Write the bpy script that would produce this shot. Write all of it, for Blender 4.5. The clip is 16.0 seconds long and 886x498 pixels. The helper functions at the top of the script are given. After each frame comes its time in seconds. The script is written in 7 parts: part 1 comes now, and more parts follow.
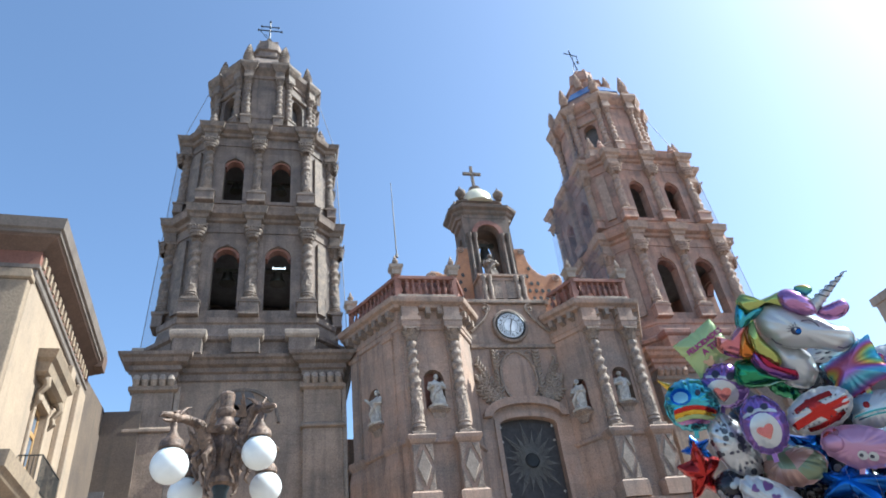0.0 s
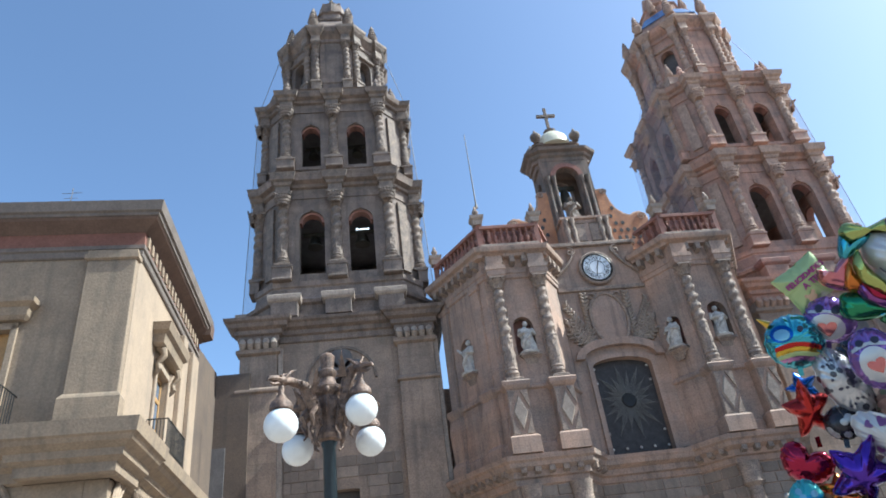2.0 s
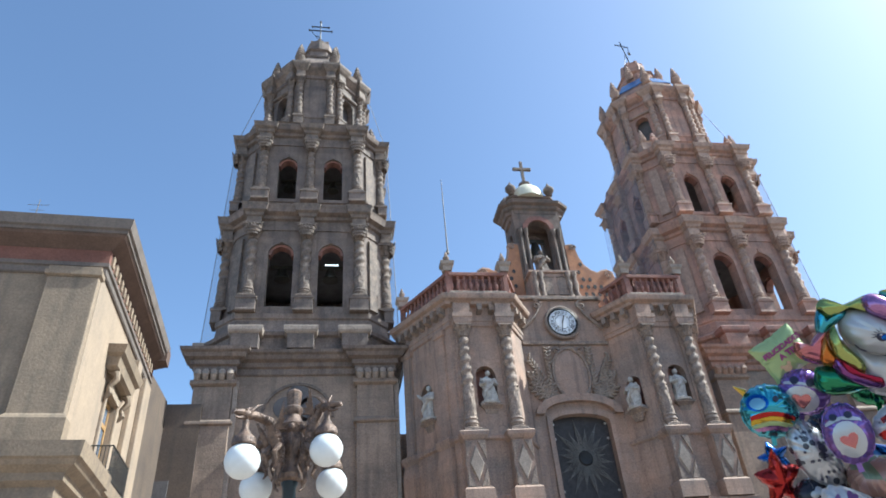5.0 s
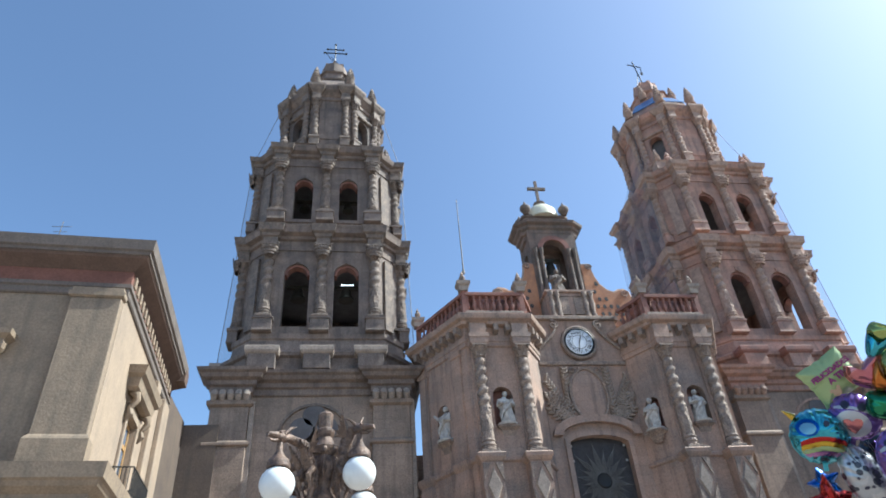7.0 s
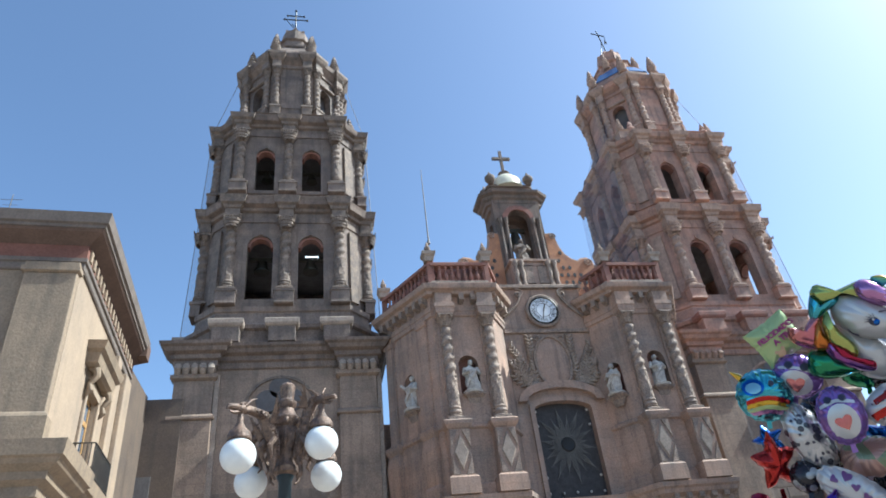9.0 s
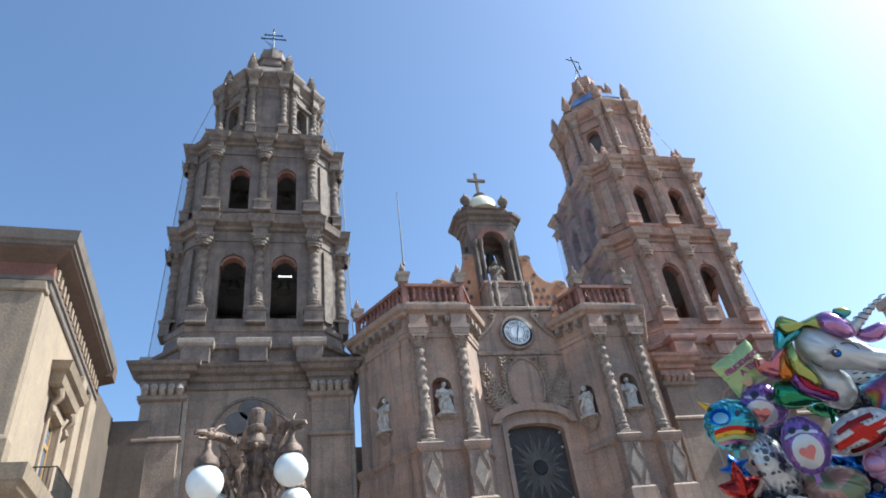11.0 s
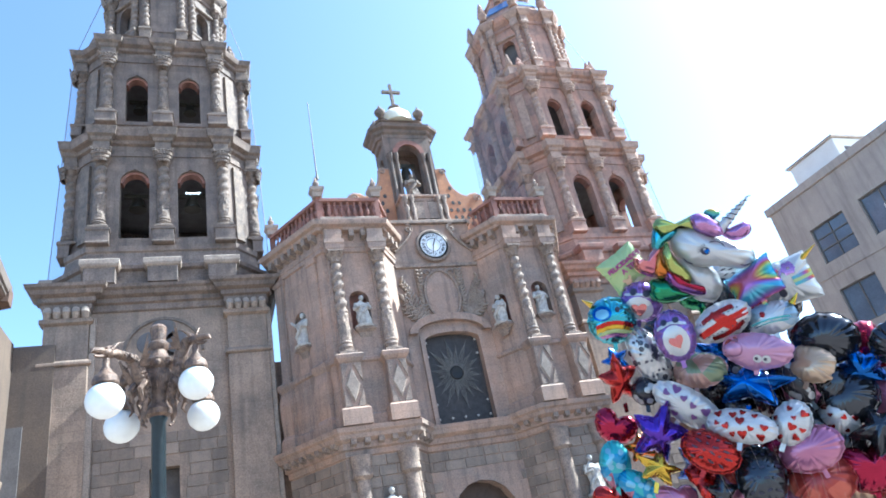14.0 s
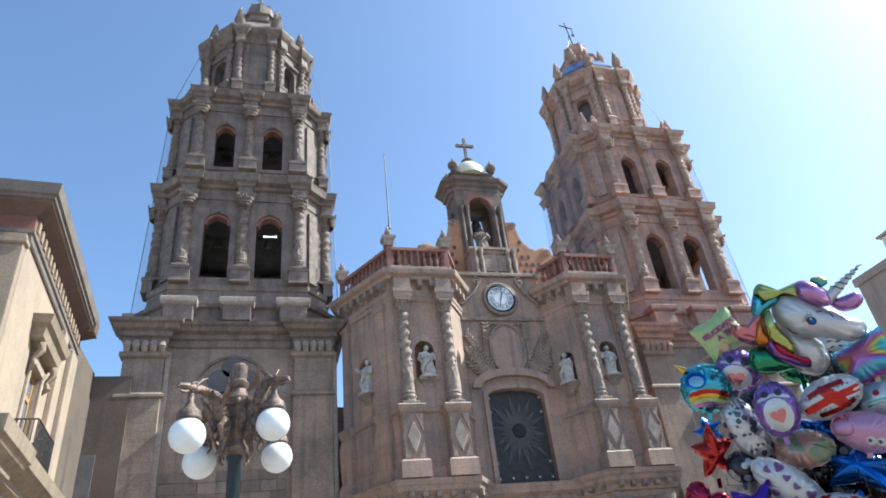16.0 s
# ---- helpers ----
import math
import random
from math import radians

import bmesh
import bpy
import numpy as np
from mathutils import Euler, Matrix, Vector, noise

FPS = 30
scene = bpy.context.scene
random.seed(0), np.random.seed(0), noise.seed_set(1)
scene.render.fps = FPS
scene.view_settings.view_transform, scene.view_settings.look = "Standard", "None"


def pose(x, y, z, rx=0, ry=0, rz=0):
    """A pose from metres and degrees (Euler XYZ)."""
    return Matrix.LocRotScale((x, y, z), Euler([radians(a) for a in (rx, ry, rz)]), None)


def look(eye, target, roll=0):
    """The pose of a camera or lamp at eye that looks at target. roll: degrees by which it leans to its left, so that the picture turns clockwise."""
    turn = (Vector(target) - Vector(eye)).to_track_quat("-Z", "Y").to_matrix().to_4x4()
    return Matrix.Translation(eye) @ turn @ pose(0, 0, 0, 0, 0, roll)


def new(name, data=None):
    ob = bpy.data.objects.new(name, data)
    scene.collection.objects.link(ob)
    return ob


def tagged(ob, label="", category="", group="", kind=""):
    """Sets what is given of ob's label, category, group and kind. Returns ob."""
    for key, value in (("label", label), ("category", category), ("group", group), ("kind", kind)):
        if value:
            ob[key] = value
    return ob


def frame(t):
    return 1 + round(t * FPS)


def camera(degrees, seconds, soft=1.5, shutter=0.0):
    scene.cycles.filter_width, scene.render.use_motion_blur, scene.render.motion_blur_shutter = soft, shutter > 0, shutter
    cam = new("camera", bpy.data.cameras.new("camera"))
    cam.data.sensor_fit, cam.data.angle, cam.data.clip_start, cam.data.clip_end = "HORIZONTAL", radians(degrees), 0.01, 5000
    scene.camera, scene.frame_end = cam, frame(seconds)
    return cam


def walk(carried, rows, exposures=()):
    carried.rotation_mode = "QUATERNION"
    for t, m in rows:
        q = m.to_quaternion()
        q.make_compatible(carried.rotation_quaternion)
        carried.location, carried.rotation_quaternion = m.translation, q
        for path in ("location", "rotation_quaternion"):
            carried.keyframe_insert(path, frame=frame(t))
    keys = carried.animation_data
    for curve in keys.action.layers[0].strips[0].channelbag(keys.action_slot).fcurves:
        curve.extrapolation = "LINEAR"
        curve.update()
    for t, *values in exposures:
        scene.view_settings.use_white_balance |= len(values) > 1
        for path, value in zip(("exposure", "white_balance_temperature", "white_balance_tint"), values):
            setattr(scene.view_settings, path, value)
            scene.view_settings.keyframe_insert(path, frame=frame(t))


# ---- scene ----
cam = camera(68.06, 16.0, 1.8)
PATH = [
    (0.0, pose(0.313, 0.040, 1.640, 124.27, 6.30, -11.80)),
    (0.5, pose(0.283, 0.041, 1.636, 123.49, 5.63, -8.98)),
    (1.0, pose(0.282, 0.033, 1.643, 122.77, 5.23, -7.04)),
    (1.5, pose(0.286, 0.021, 1.676, 123.05, 4.18, -4.86)),
    (2.0, pose(0.313, -0.002, 1.674, 120.81, 6.54, -3.23)),
    (2.5, pose(0.365, 0.012, 1.640, 118.48, 6.46, -7.55)),
    (3.0, pose(0.334, 0.030, 1.641, 118.69, 3.47, -13.32)),
    (3.5, pose(0.302, 0.074, 1.684, 120.20, 3.84, -11.10)),
    (4.0, pose(0.297, 0.018, 1.682, 124.60, 4.33, -8.10)),
    (6.5, pose(-0.072, -0.007, 1.702, 123.40, 4.07, -8.31)),
    (7.0, pose(-0.072, -0.005, 1.712, 125.92, 3.80, -7.29)),
    (7.5, pose(-0.072, 0.013, 1.715, 123.99, 4.27, -8.08)),
    (8.0, pose(-0.077, -0.004, 1.714, 124.43, 4.62, -8.52)),
    (8.5, pose(-0.046, -0.011, 1.688, 125.63, 4.38, -8.14)),
    (9.0, pose(-0.000, -0.000, 1.700, 123.19, 5.91, -9.39)),
    (11.5, pose(0.012, -0.054, 1.736, 124.77, 7.37, -12.15)),
    (12.0, pose(0.044, -0.037, 1.697, 122.08, 12.14, -12.49)),
    (12.5, pose(0.128, -0.038, 1.689, 119.71, 9.15, -13.01)),
    (13.0, pose(0.217, -0.050, 1.691, 117.02, 9.19, -14.67)),
    (13.5, pose(0.226, -0.052, 1.698, 116.81, 10.08, -15.59)),
    (14.0, pose(0.174, -0.077, 1.660, 116.41, 10.96, -17.18)),
    (14.5, pose(0.089, -0.090, 1.662, 121.34, 10.90, -19.66)),
    (15.0, pose(0.015, -0.058, 1.695, 123.95, 7.55, -16.09)),
    (15.5, pose(0.003, -0.025, 1.680, 122.30, 5.09, -13.02)),
    (16.0, pose(0.006, -0.031, 1.694, 121.49, 5.88, -13.52)),
]
EXPOSURES = [(0.0, 1.15, 5700, 1), (1.5, 0.97, 5650, 1), (3.0, 1.15, 5650, 1), (6.5, 0.91, 5650, 1), (9.0, 0.95, 5650, 1), (11.5, 0.97, 5650, 1), (12.5, 1.27, 5650, 1), (13.5, 1.67, 5450, 1), (14.0, 1.81, 5350, 1), (14.5, 1.81, 5300, 1), (15.2, 1.20, 5700, 1), (16.0, 1.11, 5650, 1)]
walk(cam, PATH, EXPOSURES)

# ---- world and sun ----
SUN_DIR = Vector((1.0, -0.11, 1.03)).normalized()
world = bpy.data.worlds.new("world")
scene.world = world
world.use_nodes = True
sky = world.node_tree.nodes.new("ShaderNodeTexSky")
sky.sky_type = "NISHITA"
sky.sun_disc = False
sky.sun_elevation = math.asin(SUN_DIR.z)
sky.sun_rotation = math.atan2(SUN_DIR.x, SUN_DIR.y)
sky.air_density, sky.dust_density, sky.ozone_density = 0.84, 1.45, 0.6
bg = world.node_tree.nodes["Background"]
bg.inputs["Strength"].default_value = 0.128
world.node_tree.links.new(sky.outputs[0], bg.inputs["Color"])
sun = bpy.data.lights.new("sun", "SUN")
sun.energy, sun.angle, sun.color = 5.0, radians(0.53), (1.0, 0.94, 0.85)
sun_ob = new("sun", sun)
sun_ob.matrix_world = look(SUN_DIR * 60, (0, 0, 0))


# ---- materials ----
def material(name, base, rough=0.8, metal=0.0, vary=0.25, scale=1.5, fine=18.0, bump=0.25, tint=None, streak=0.0, island=0.0, spec=0.4, masonry=0.0):
    """Mottled surface: broad stains in the colours base and tint, fine grain, relief; streak adds vertical weather stains."""
    m = bpy.data.materials.new(name)
    m.use_nodes = True
    nt = m.node_tree
    n, lk = nt.nodes, nt.links.new
    p = n["Principled BSDF"]
    p.inputs["Roughness"].default_value, p.inputs["Metallic"].default_value = rough, metal
    p.inputs["Specular IOR Level"].default_value = spec
    tc = n.new("ShaderNodeTexCoord")
    geo = n.new("ShaderNodeNewGeometry")
    big = n.new("ShaderNodeTexNoise")
    big.inputs["Scale"].default_value, big.inputs["Detail"].default_value = scale, 6
    big.inputs["Roughness"].default_value = 0.65
    lk(geo.outputs["Position"], big.inputs["Vector"])
    small = n.new("ShaderNodeTexNoise")
    small.inputs["Scale"].default_value, small.inputs["Detail"].default_value = fine, 4
    lk(geo.outputs["Position"], small.inputs["Vector"])
    tint = tint or [c * (1 - vary) for c in base]
    mix = n.new("ShaderNodeMix")
    mix.data_type = "RGBA"
    mix.inputs[6].default_value, mix.inputs[7].default_value = (*base, 1), (*tint, 1)
    ramp = n.new("ShaderNodeValToRGB")
    ramp.color_ramp.elements[0].position, ramp.color_ramp.elements[1].position = 0.36, 0.64
    lk(big.outputs["Fac"], ramp.inputs[0])
    lk(ramp.outputs[0], mix.inputs[0])
    last = mix.outputs[2]
    hsv = n.new("ShaderNodeHueSaturation")
    mr = n.new("ShaderNodeMapRange")
    mr.inputs[3].default_value, mr.inputs[4].default_value = 1 - vary * 0.65, 1 + vary * 0.65
    mr.inputs[1].default_value, mr.inputs[2].default_value = 0.25, 0.75
    lk(small.outputs["Fac"], mr.inputs[0])
    lk(mr.outputs[0], hsv.inputs["Value"])
    lk(last, hsv.inputs["Color"])
    last = hsv.outputs[0]
    if masonry:
        sep, com, su = n.new("ShaderNodeSeparateXYZ"), n.new("ShaderNodeCombineXYZ"), n.new("ShaderNodeMath")
        su.operation = "ADD"
        lk(geo.outputs["Position"], sep.inputs[0])
        lk(sep.outputs["X"], su.inputs[0])
        lk(sep.outputs["Y"], su.inputs[1])
        lk(su.outputs[0], com.inputs["X"])
        lk(sep.outputs["Z"], com.inputs["Y"])
        br = n.new("ShaderNodeTexBrick")
        br.inputs["Scale"].default_value, br.inputs["Mortar Size"].default_value = 1.0, 0.012
        br.inputs["Brick Width"].default_value, br.inputs["Row Height"].default_value = 0.85, 0.42
        br.inputs["Color1"].default_value, br.inputs["Color2"].default_value = (1 + masonry, 1 + masonry, 1 + masonry, 1), (1 - masonry, 1 - masonry, 1 - masonry, 1)
        br.inputs["Mortar"].default_value = (0.9, 0.89, 0.88, 1)
        lk(com.outputs[0], br.inputs["Vector"])
        mm = n.new("ShaderNodeMix")
        mm.data_type, mm.blend_type = "RGBA", "MULTIPLY"
        mm.inputs[0].default_value = 1.0
        lk(last, mm.inputs[6])
        lk(br.outputs["Color"], mm.inputs[7])
        last = mm.outputs[2]
    if streak:
        mp = n.new("ShaderNodeMapping")
        mp.inputs["Scale"].default_value = (2.2, 2.2, 0.16)
        lk(geo.outputs["Position"], mp.inputs[0])
        st = n.new("ShaderNodeTexNoise")
        st.inputs["Scale"].default_value, st.inputs["Detail"].default_value = 1.6, 5
        lk(mp.outputs[0], st.inputs["Vector"])
        r2 = n.new("ShaderNodeValToRGB")
        r2.color_ramp.elements[0].position, r2.color_ramp.elements[1].position = 0.5, 0.72
        lk(st.outputs["Fac"], r2.inputs[0])
        mu = n.new("ShaderNodeMath")
        mu.operation = "MULTIPLY"
        mu.inputs[1].default_value = streak
        lk(r2.outputs[0], mu.inputs[0])
        dk = n.new("ShaderNodeMix")
        dk.data_type = "RGBA"
        dk.inputs[7].default_value = (0.06, 0.055, 0.05, 1)
        lk(mu.outputs[0], dk.inputs[0])
        lk(last, dk.inputs[6])
        last = dk.outputs[2]
    if island:
        oi = n.new("ShaderNodeObjectInfo")
        add = n.new("ShaderNodeMath")
        add.operation = "ADD"
        lk(oi.outputs["Random"], add.inputs[0])
        lk(geo.outputs["Random Per Island"], add.inputs[1])
        fr = n.new("ShaderNodeMath")
        fr.operation = "FRACT"
        lk(add.outputs[0], fr.inputs[0])
        m2 = n.new("ShaderNodeMapRange")
        m2.inputs[3].default_value, m2.inputs[4].default_value = 1 - island, 1 + island
        lk(fr.outputs[0], m2.inputs[0])
        h2 = n.new("ShaderNodeHueSaturation")
        lk(m2.outputs[0], h2.inputs["Value"])
        lk(last, h2.inputs["Color"])
        last = h2.outputs[0]
    lk(last, p.inputs["Base Color"])
    if bump:
        b = n.new("ShaderNodeBump")
        b.inputs["Strength"].default_value, b.inputs["Distance"].default_value = bump * 0.7, 0.025
        ad = n.new("ShaderNodeMath")
        ad.operation = "ADD"
        lk(small.outputs["Fac"], ad.inputs[0])
        lk(big.outputs["Fac"], ad.inputs[1])
        lk(ad.outputs[0], b.inputs["Height"])
        lk(b.outputs[0], p.inputs["Normal"])
    return m


GREY_STONE = material("grey_brown_stone", (0.225, 0.172, 0.14), vary=0.55, tint=(0.13, 0.105, 0.092), scale=0.9, streak=0.55, bump=0.9, masonry=0.14)
PINK_STONE = material("pink_stone", (0.44, 0.25, 0.182), vary=0.45, tint=(0.29, 0.2, 0.165), scale=0.8, streak=0.45, bump=0.9, masonry=0.14)
BASE_STONE = material("pale_brown_base_stone", (0.34, 0.25, 0.187), vary=0.4, tint=(0.21, 0.162, 0.128), scale=0.6, streak=0.35, bump=0.6, masonry=0.07)
PORTAL_STONE = material("portal_stone", (0.42, 0.275, 0.2), vary=0.45, tint=(0.27, 0.21, 0.175), scale=0.55, streak=0.45, bump=0.9, masonry=0.07)
CARVED = material("carved_stone", (0.33, 0.25, 0.195), vary=0.7, tint=(0.19, 0.15, 0.125), scale=3.0, fine=22, bump=1.2)
CARVED_DARK = material("carved_dark_stone", (0.22, 0.168, 0.132), vary=0.7, tint=(0.12, 0.1, 0.087), scale=3.0, fine=22, bump=1.2)
# gable stone darkened, with the gable's shade put into the colour
GABLE_STONE = material("dark_gable_stone", (0.2, 0.14, 0.11), vary=0.5, tint=(0.12, 0.1, 0.085), scale=1.2, streak=0.5, bump=0.9, masonry=0.1)
RED_STONE = material("red_stone", (0.3, 0.14, 0.105), vary=0.45, tint=(0.2, 0.11, 0.09), scale=2, bump=0.4)
PALE_CAP = material("pale_capstone", (0.36, 0.295, 0.24), vary=0.4, tint=(0.25, 0.2, 0.165), scale=2, bump=0.5)
# brown wall whose colour is darkened for the shade it stands in
SHADED_WALL = material("dark_brown_wall", (0.135, 0.1, 0.075), vary=0.35, tint=(0.095, 0.073, 0.06), scale=0.7, streak=0.4, bump=0.15)
ORANGE = material("orange_plaster", (0.42, 0.2, 0.1), vary=0.25, tint=(0.3, 0.15, 0.09), scale=2, bump=0.3)
STATUE_STONE = material("statue_marble", (0.55, 0.52, 0.47), vary=0.25, tint=(0.34, 0.31, 0.28), scale=5, bump=0.3)
WHITE_DOME = material("white_glazed_dome", (0.72, 0.68, 0.52), rough=0.4, vary=0.12, scale=3, bump=0.1)
# dark base colour carries the shade inside openings and recesses
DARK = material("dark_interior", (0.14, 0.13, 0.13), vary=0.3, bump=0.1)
DARK_GLASS = material("dark_leaded_glass", (0.06, 0.055, 0.055), rough=0.6, spec=0.3, vary=0.4, scale=4, bump=0.15)
LEAD = material("dull_lead", (0.17, 0.16, 0.145), rough=0.6, metal=0.2, vary=0.3, bump=0.1)
BRONZE_BELL = material("bell_bronze", (0.1, 0.09, 0.07), rough=0.45, metal=0.8, vary=0.3, bump=0.1)
IRON = material("black_iron", (0.03, 0.03, 0.03), rough=0.5, metal=0.5, vary=0.3, bump=0.1)
CREAM = material("cream_plaster", (0.36, 0.275, 0.195), vary=0.22, tint=(0.28, 0.22, 0.165), scale=0.8, streak=0.12, bump=0.2)
CREAM_STONE = material("cream_stone", (0.28, 0.213, 0.148), vary=0.28, tint=(0.22, 0.17, 0.122), scale=1.5, streak=0.35, bump=0.35)
RED_TRIM = material("red_frieze", (0.2, 0.09, 0.065), vary=0.25, scale=3, bump=0.3)
# eave and soffit colours darkened to carry the shade of the cornice
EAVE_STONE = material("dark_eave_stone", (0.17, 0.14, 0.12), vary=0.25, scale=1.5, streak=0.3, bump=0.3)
SOFFIT = material("shaded_brown_soffit", (0.13, 0.085, 0.065), vary=0.25, scale=2, bump=0.2)
WOOD = material("ochre_wood", (0.42, 0.25, 0.1), rough=0.6, vary=0.25, scale=4, fine=30, bump=0.2)
DOOR_WOOD = material("dark_door_wood", (0.08, 0.05, 0.035), rough=0.6, vary=0.3, scale=3, bump=0.3)
CONCRETE = material("beige_concrete", (0.44, 0.375, 0.32), vary=0.15, tint=(0.37, 0.315, 0.275), scale=0.8, streak=0.3, bump=0.25)
WHITE_WALL = material("white_wall", (0.74, 0.74, 0.72), vary=0.08, scale=1, bump=0.15)
BLUE_GLASS = material("blue_window_glass", (0.14, 0.18, 0.24), rough=0.12, vary=0.25, scale=1, bump=0.03, spec=0.6)
PAPER = material("white_paper", (0.7, 0.7, 0.68), vary=0.1, bump=0.05)
PAVING = material("plaza_paving", (0.3, 0.255, 0.22), vary=0.25, scale=0.5, bump=0.2)
GLOBE = material("opal_globe", (0.74, 0.76, 0.75), rough=0.28, vary=0.05, scale=6, bump=0.03, spec=0.5)
COPPER = material("copper_bronze_paint", (0.21, 0.14, 0.1), rough=0.48, metal=0.3, vary=0.55, tint=(0.07, 0.05, 0.042), scale=14, fine=60, bump=0.6)
GREEN_POLE = material("dark_green_pole", (0.018, 0.028, 0.034), rough=0.4, metal=0.2, vary=0.3, scale=6, bump=0.1)
CLOCK_WHITE = material("white_enamel", (0.75, 0.78, 0.82), rough=0.35, vary=0.07, scale=5, bump=0.05)
BLACK = material("black_paint", (0.015, 0.015, 0.02), rough=0.5, vary=0.2, bump=0.05)
BLUE_TILE = material("blue_glazed_tile", (0.1, 0.2, 0.42), rough=0.25, vary=0.3, scale=6, bump=0.1)


def emitter(name, colour, strength):
    m = bpy.data.materials.new(name)
    m.use_nodes = True
    p = m.node_tree.nodes["Principled BSDF"]
    p.inputs["Base Color"].default_value = (*colour, 1)
    p.inputs["Emission Color"].default_value = (*colour, 1)
    p.inputs["Emission Strength"].default_value = strength
    return m


TUBE = emitter("tube_light", (0.9, 0.95, 1.0), 1.2)


def net_material():
    m = bpy.data.materials.new("bird_net")
    m.use_nodes = True
    nt = m.node_tree
    n, lk = nt.nodes, nt.links.new
    out, p = n["Material Output"], n["Principled BSDF"]
    p.inputs["Base Color"].default_value = (0.25, 0.27, 0.33, 1)
    tr, mx = n.new("ShaderNodeBsdfTransparent"), n.new("ShaderNodeMixShader")
    noi = n.new("ShaderNodeTexNoise")
    noi.inputs["Scale"].default_value = 0.8
    mr = n.new("ShaderNodeMapRange")
    mr.inputs[3].default_value, mr.inputs[4].default_value = 0.12, 0.3
    lk(noi.outputs["Fac"], mr.inputs[0])
    lk(mr.outputs[0], mx.inputs[0])
    lk(tr.outputs[0], mx.inputs[1])
    lk(p.outputs[0], mx.inputs[2])
    lk(mx.outputs[0], out.inputs[0])
    return m


NET = net_material()


# ---- mesh helpers ----
def mesh_of(name, bm, mat, smooth=False):
    bmesh.ops.recalc_face_normals(bm, faces=bm.faces)
    me = bpy.data.meshes.new(name)
    bm.to_mesh(me)
    bm.free()
    for m in (mat if isinstance(mat, (list, tuple)) else [mat]):
        me.materials.append(m)
    if smooth:
        me.polygons.foreach_set("use_smooth", [True] * len(me.polygons))
        me.set_sharp_from_angle(angle=radians(40))
    return me


def part(name, bm, mat, parent, label="", smooth=False):
    ob = new(name, bm if isinstance(bm, bpy.types.Mesh) else mesh_of(name, bm, mat, smooth))
    ob.parent = parent
    return tagged(ob, label)


def at(ob, x, y, z, rz=0, rx=0, ry=0, s=1.0):
    ob.matrix_basis = pose(x, y, z, rx, ry, rz) @ Matrix.Scale(s, 4)
    return ob


def thing(name, label, category, x=0, y=0, z=0, group="", kind=""):
    ob = new(name)
    ob.empty_display_size = 0.2
    ob.location = (x, y, z)
    return tagged(ob, label, category, group, kind)


def solid(name, bm, mat, label, category="", group="", kind="", smooth=False):
    return tagged(new(name, mesh_of(name, bm, mat, smooth)), label, category, group, kind)


def box(bm, x0, x1, y0, y1, z0, z1, mat=0, bevel=0.0):
    v = [bm.verts.new((x, y, z)) for z in (z0, z1) for x, y in ((x0, y0), (x1, y0), (x1, y1), (x0, y1))]
    fs = [bm.faces.new([v[i] for i in q]) for q in ((3, 2, 1, 0), (4, 5, 6, 7), (0, 1, 5, 4), (1, 2, 6, 5), (2, 3, 7, 6), (3, 0, 4, 7))]
    for f in fs:
        f.material_index = mat
    if bevel:
        bmesh.ops.bevel(bm, geom=list({e for f in fs for e in f.edges}), offset=bevel, segments=1, affect="EDGES")
    return bm


def offset_plan(plan, d):
    out, k = [], len(plan)
    for i in range(k):
        p, q, r = Vector(plan[i - 1]), Vector(plan[i]), Vector(plan[(i + 1) % k])
        a, b = (q - p).normalized(), (r - q).normalized()
        na, nb = Vector((a.y, -a.x)), Vector((b.y, -b.x))
        m = (na + nb).normalized()
        out.append(q + m * (d / max(0.35, m.dot(na))))
    return out


def loft(bm, plan, profile, cap=True):
    """A closed plan (counter-clockwise) swept up a profile of (outset, z)."""
    rings = [[bm.verts.new((p.x, p.y, z)) for p in offset_plan(plan, d)] for d, z in profile]
    k = len(plan)
    for a, b in zip(rings, rings[1:]):
        for i in range(k):
            bm.faces.new((a[i], a[(i + 1) % k], b[(i + 1) % k], b[i]))
    if cap:
        bm.faces.new(rings[-1])
        bm.faces.new(rings[0][::-1])
    return bm


def lathe(bm, profile, seg=16, cx=0.0, cy=0.0, cz=0.0, lobes=0, depth=0.0):
    rings = []
    for r, z in profile:
        rings.append([bm.verts.new((cx + r * (1 + depth * math.cos(lobes * 2 * math.pi * i / seg)) * math.cos(2 * math.pi * i / seg),
                                    cy + r * (1 + depth * math.cos(lobes * 2 * math.pi * i / seg)) * math.sin(2 * math.pi * i / seg), cz + z)) for i in range(seg)])
    for a, b in zip(rings, rings[1:]):
        for i in range(seg):
            bm.faces.new((a[i], a[(i + 1) % seg], b[(i + 1) % seg], b[i]))
    bm.faces.new(rings[-1])
    bm.faces.new(rings[0][::-1])
    return bm


def tube(bm, pts, r, seg=6):
    pts = [Vector(p) for p in pts]
    rs = r if isinstance(r, (list, tuple)) else [r] * len(pts)
    rings = []
    for i, p in enumerate(pts):
        d = (pts[min(i + 1, len(pts) - 1)] - pts[max(i - 1, 0)]).normalized()
        a = d.orthogonal().normalized() if not rings else (last - d * last.dot(d)).normalized()
        last = a
        b = d.cross(a)
        rings.append([bm.verts.new(p + (a * math.cos(2 * math.pi * j / seg) + b * math.sin(2 * math.pi * j / seg)) * rs[i]) for j in range(seg)])
    for a, b in zip(rings, rings[1:]):
        for j in range(seg):
            bm.faces.new((a[j], a[(j + 1) % seg], b[(j + 1) % seg], b[j]))
    bm.faces.new(rings[-1])
    bm.faces.new(rings[0][::-1])
    return bm


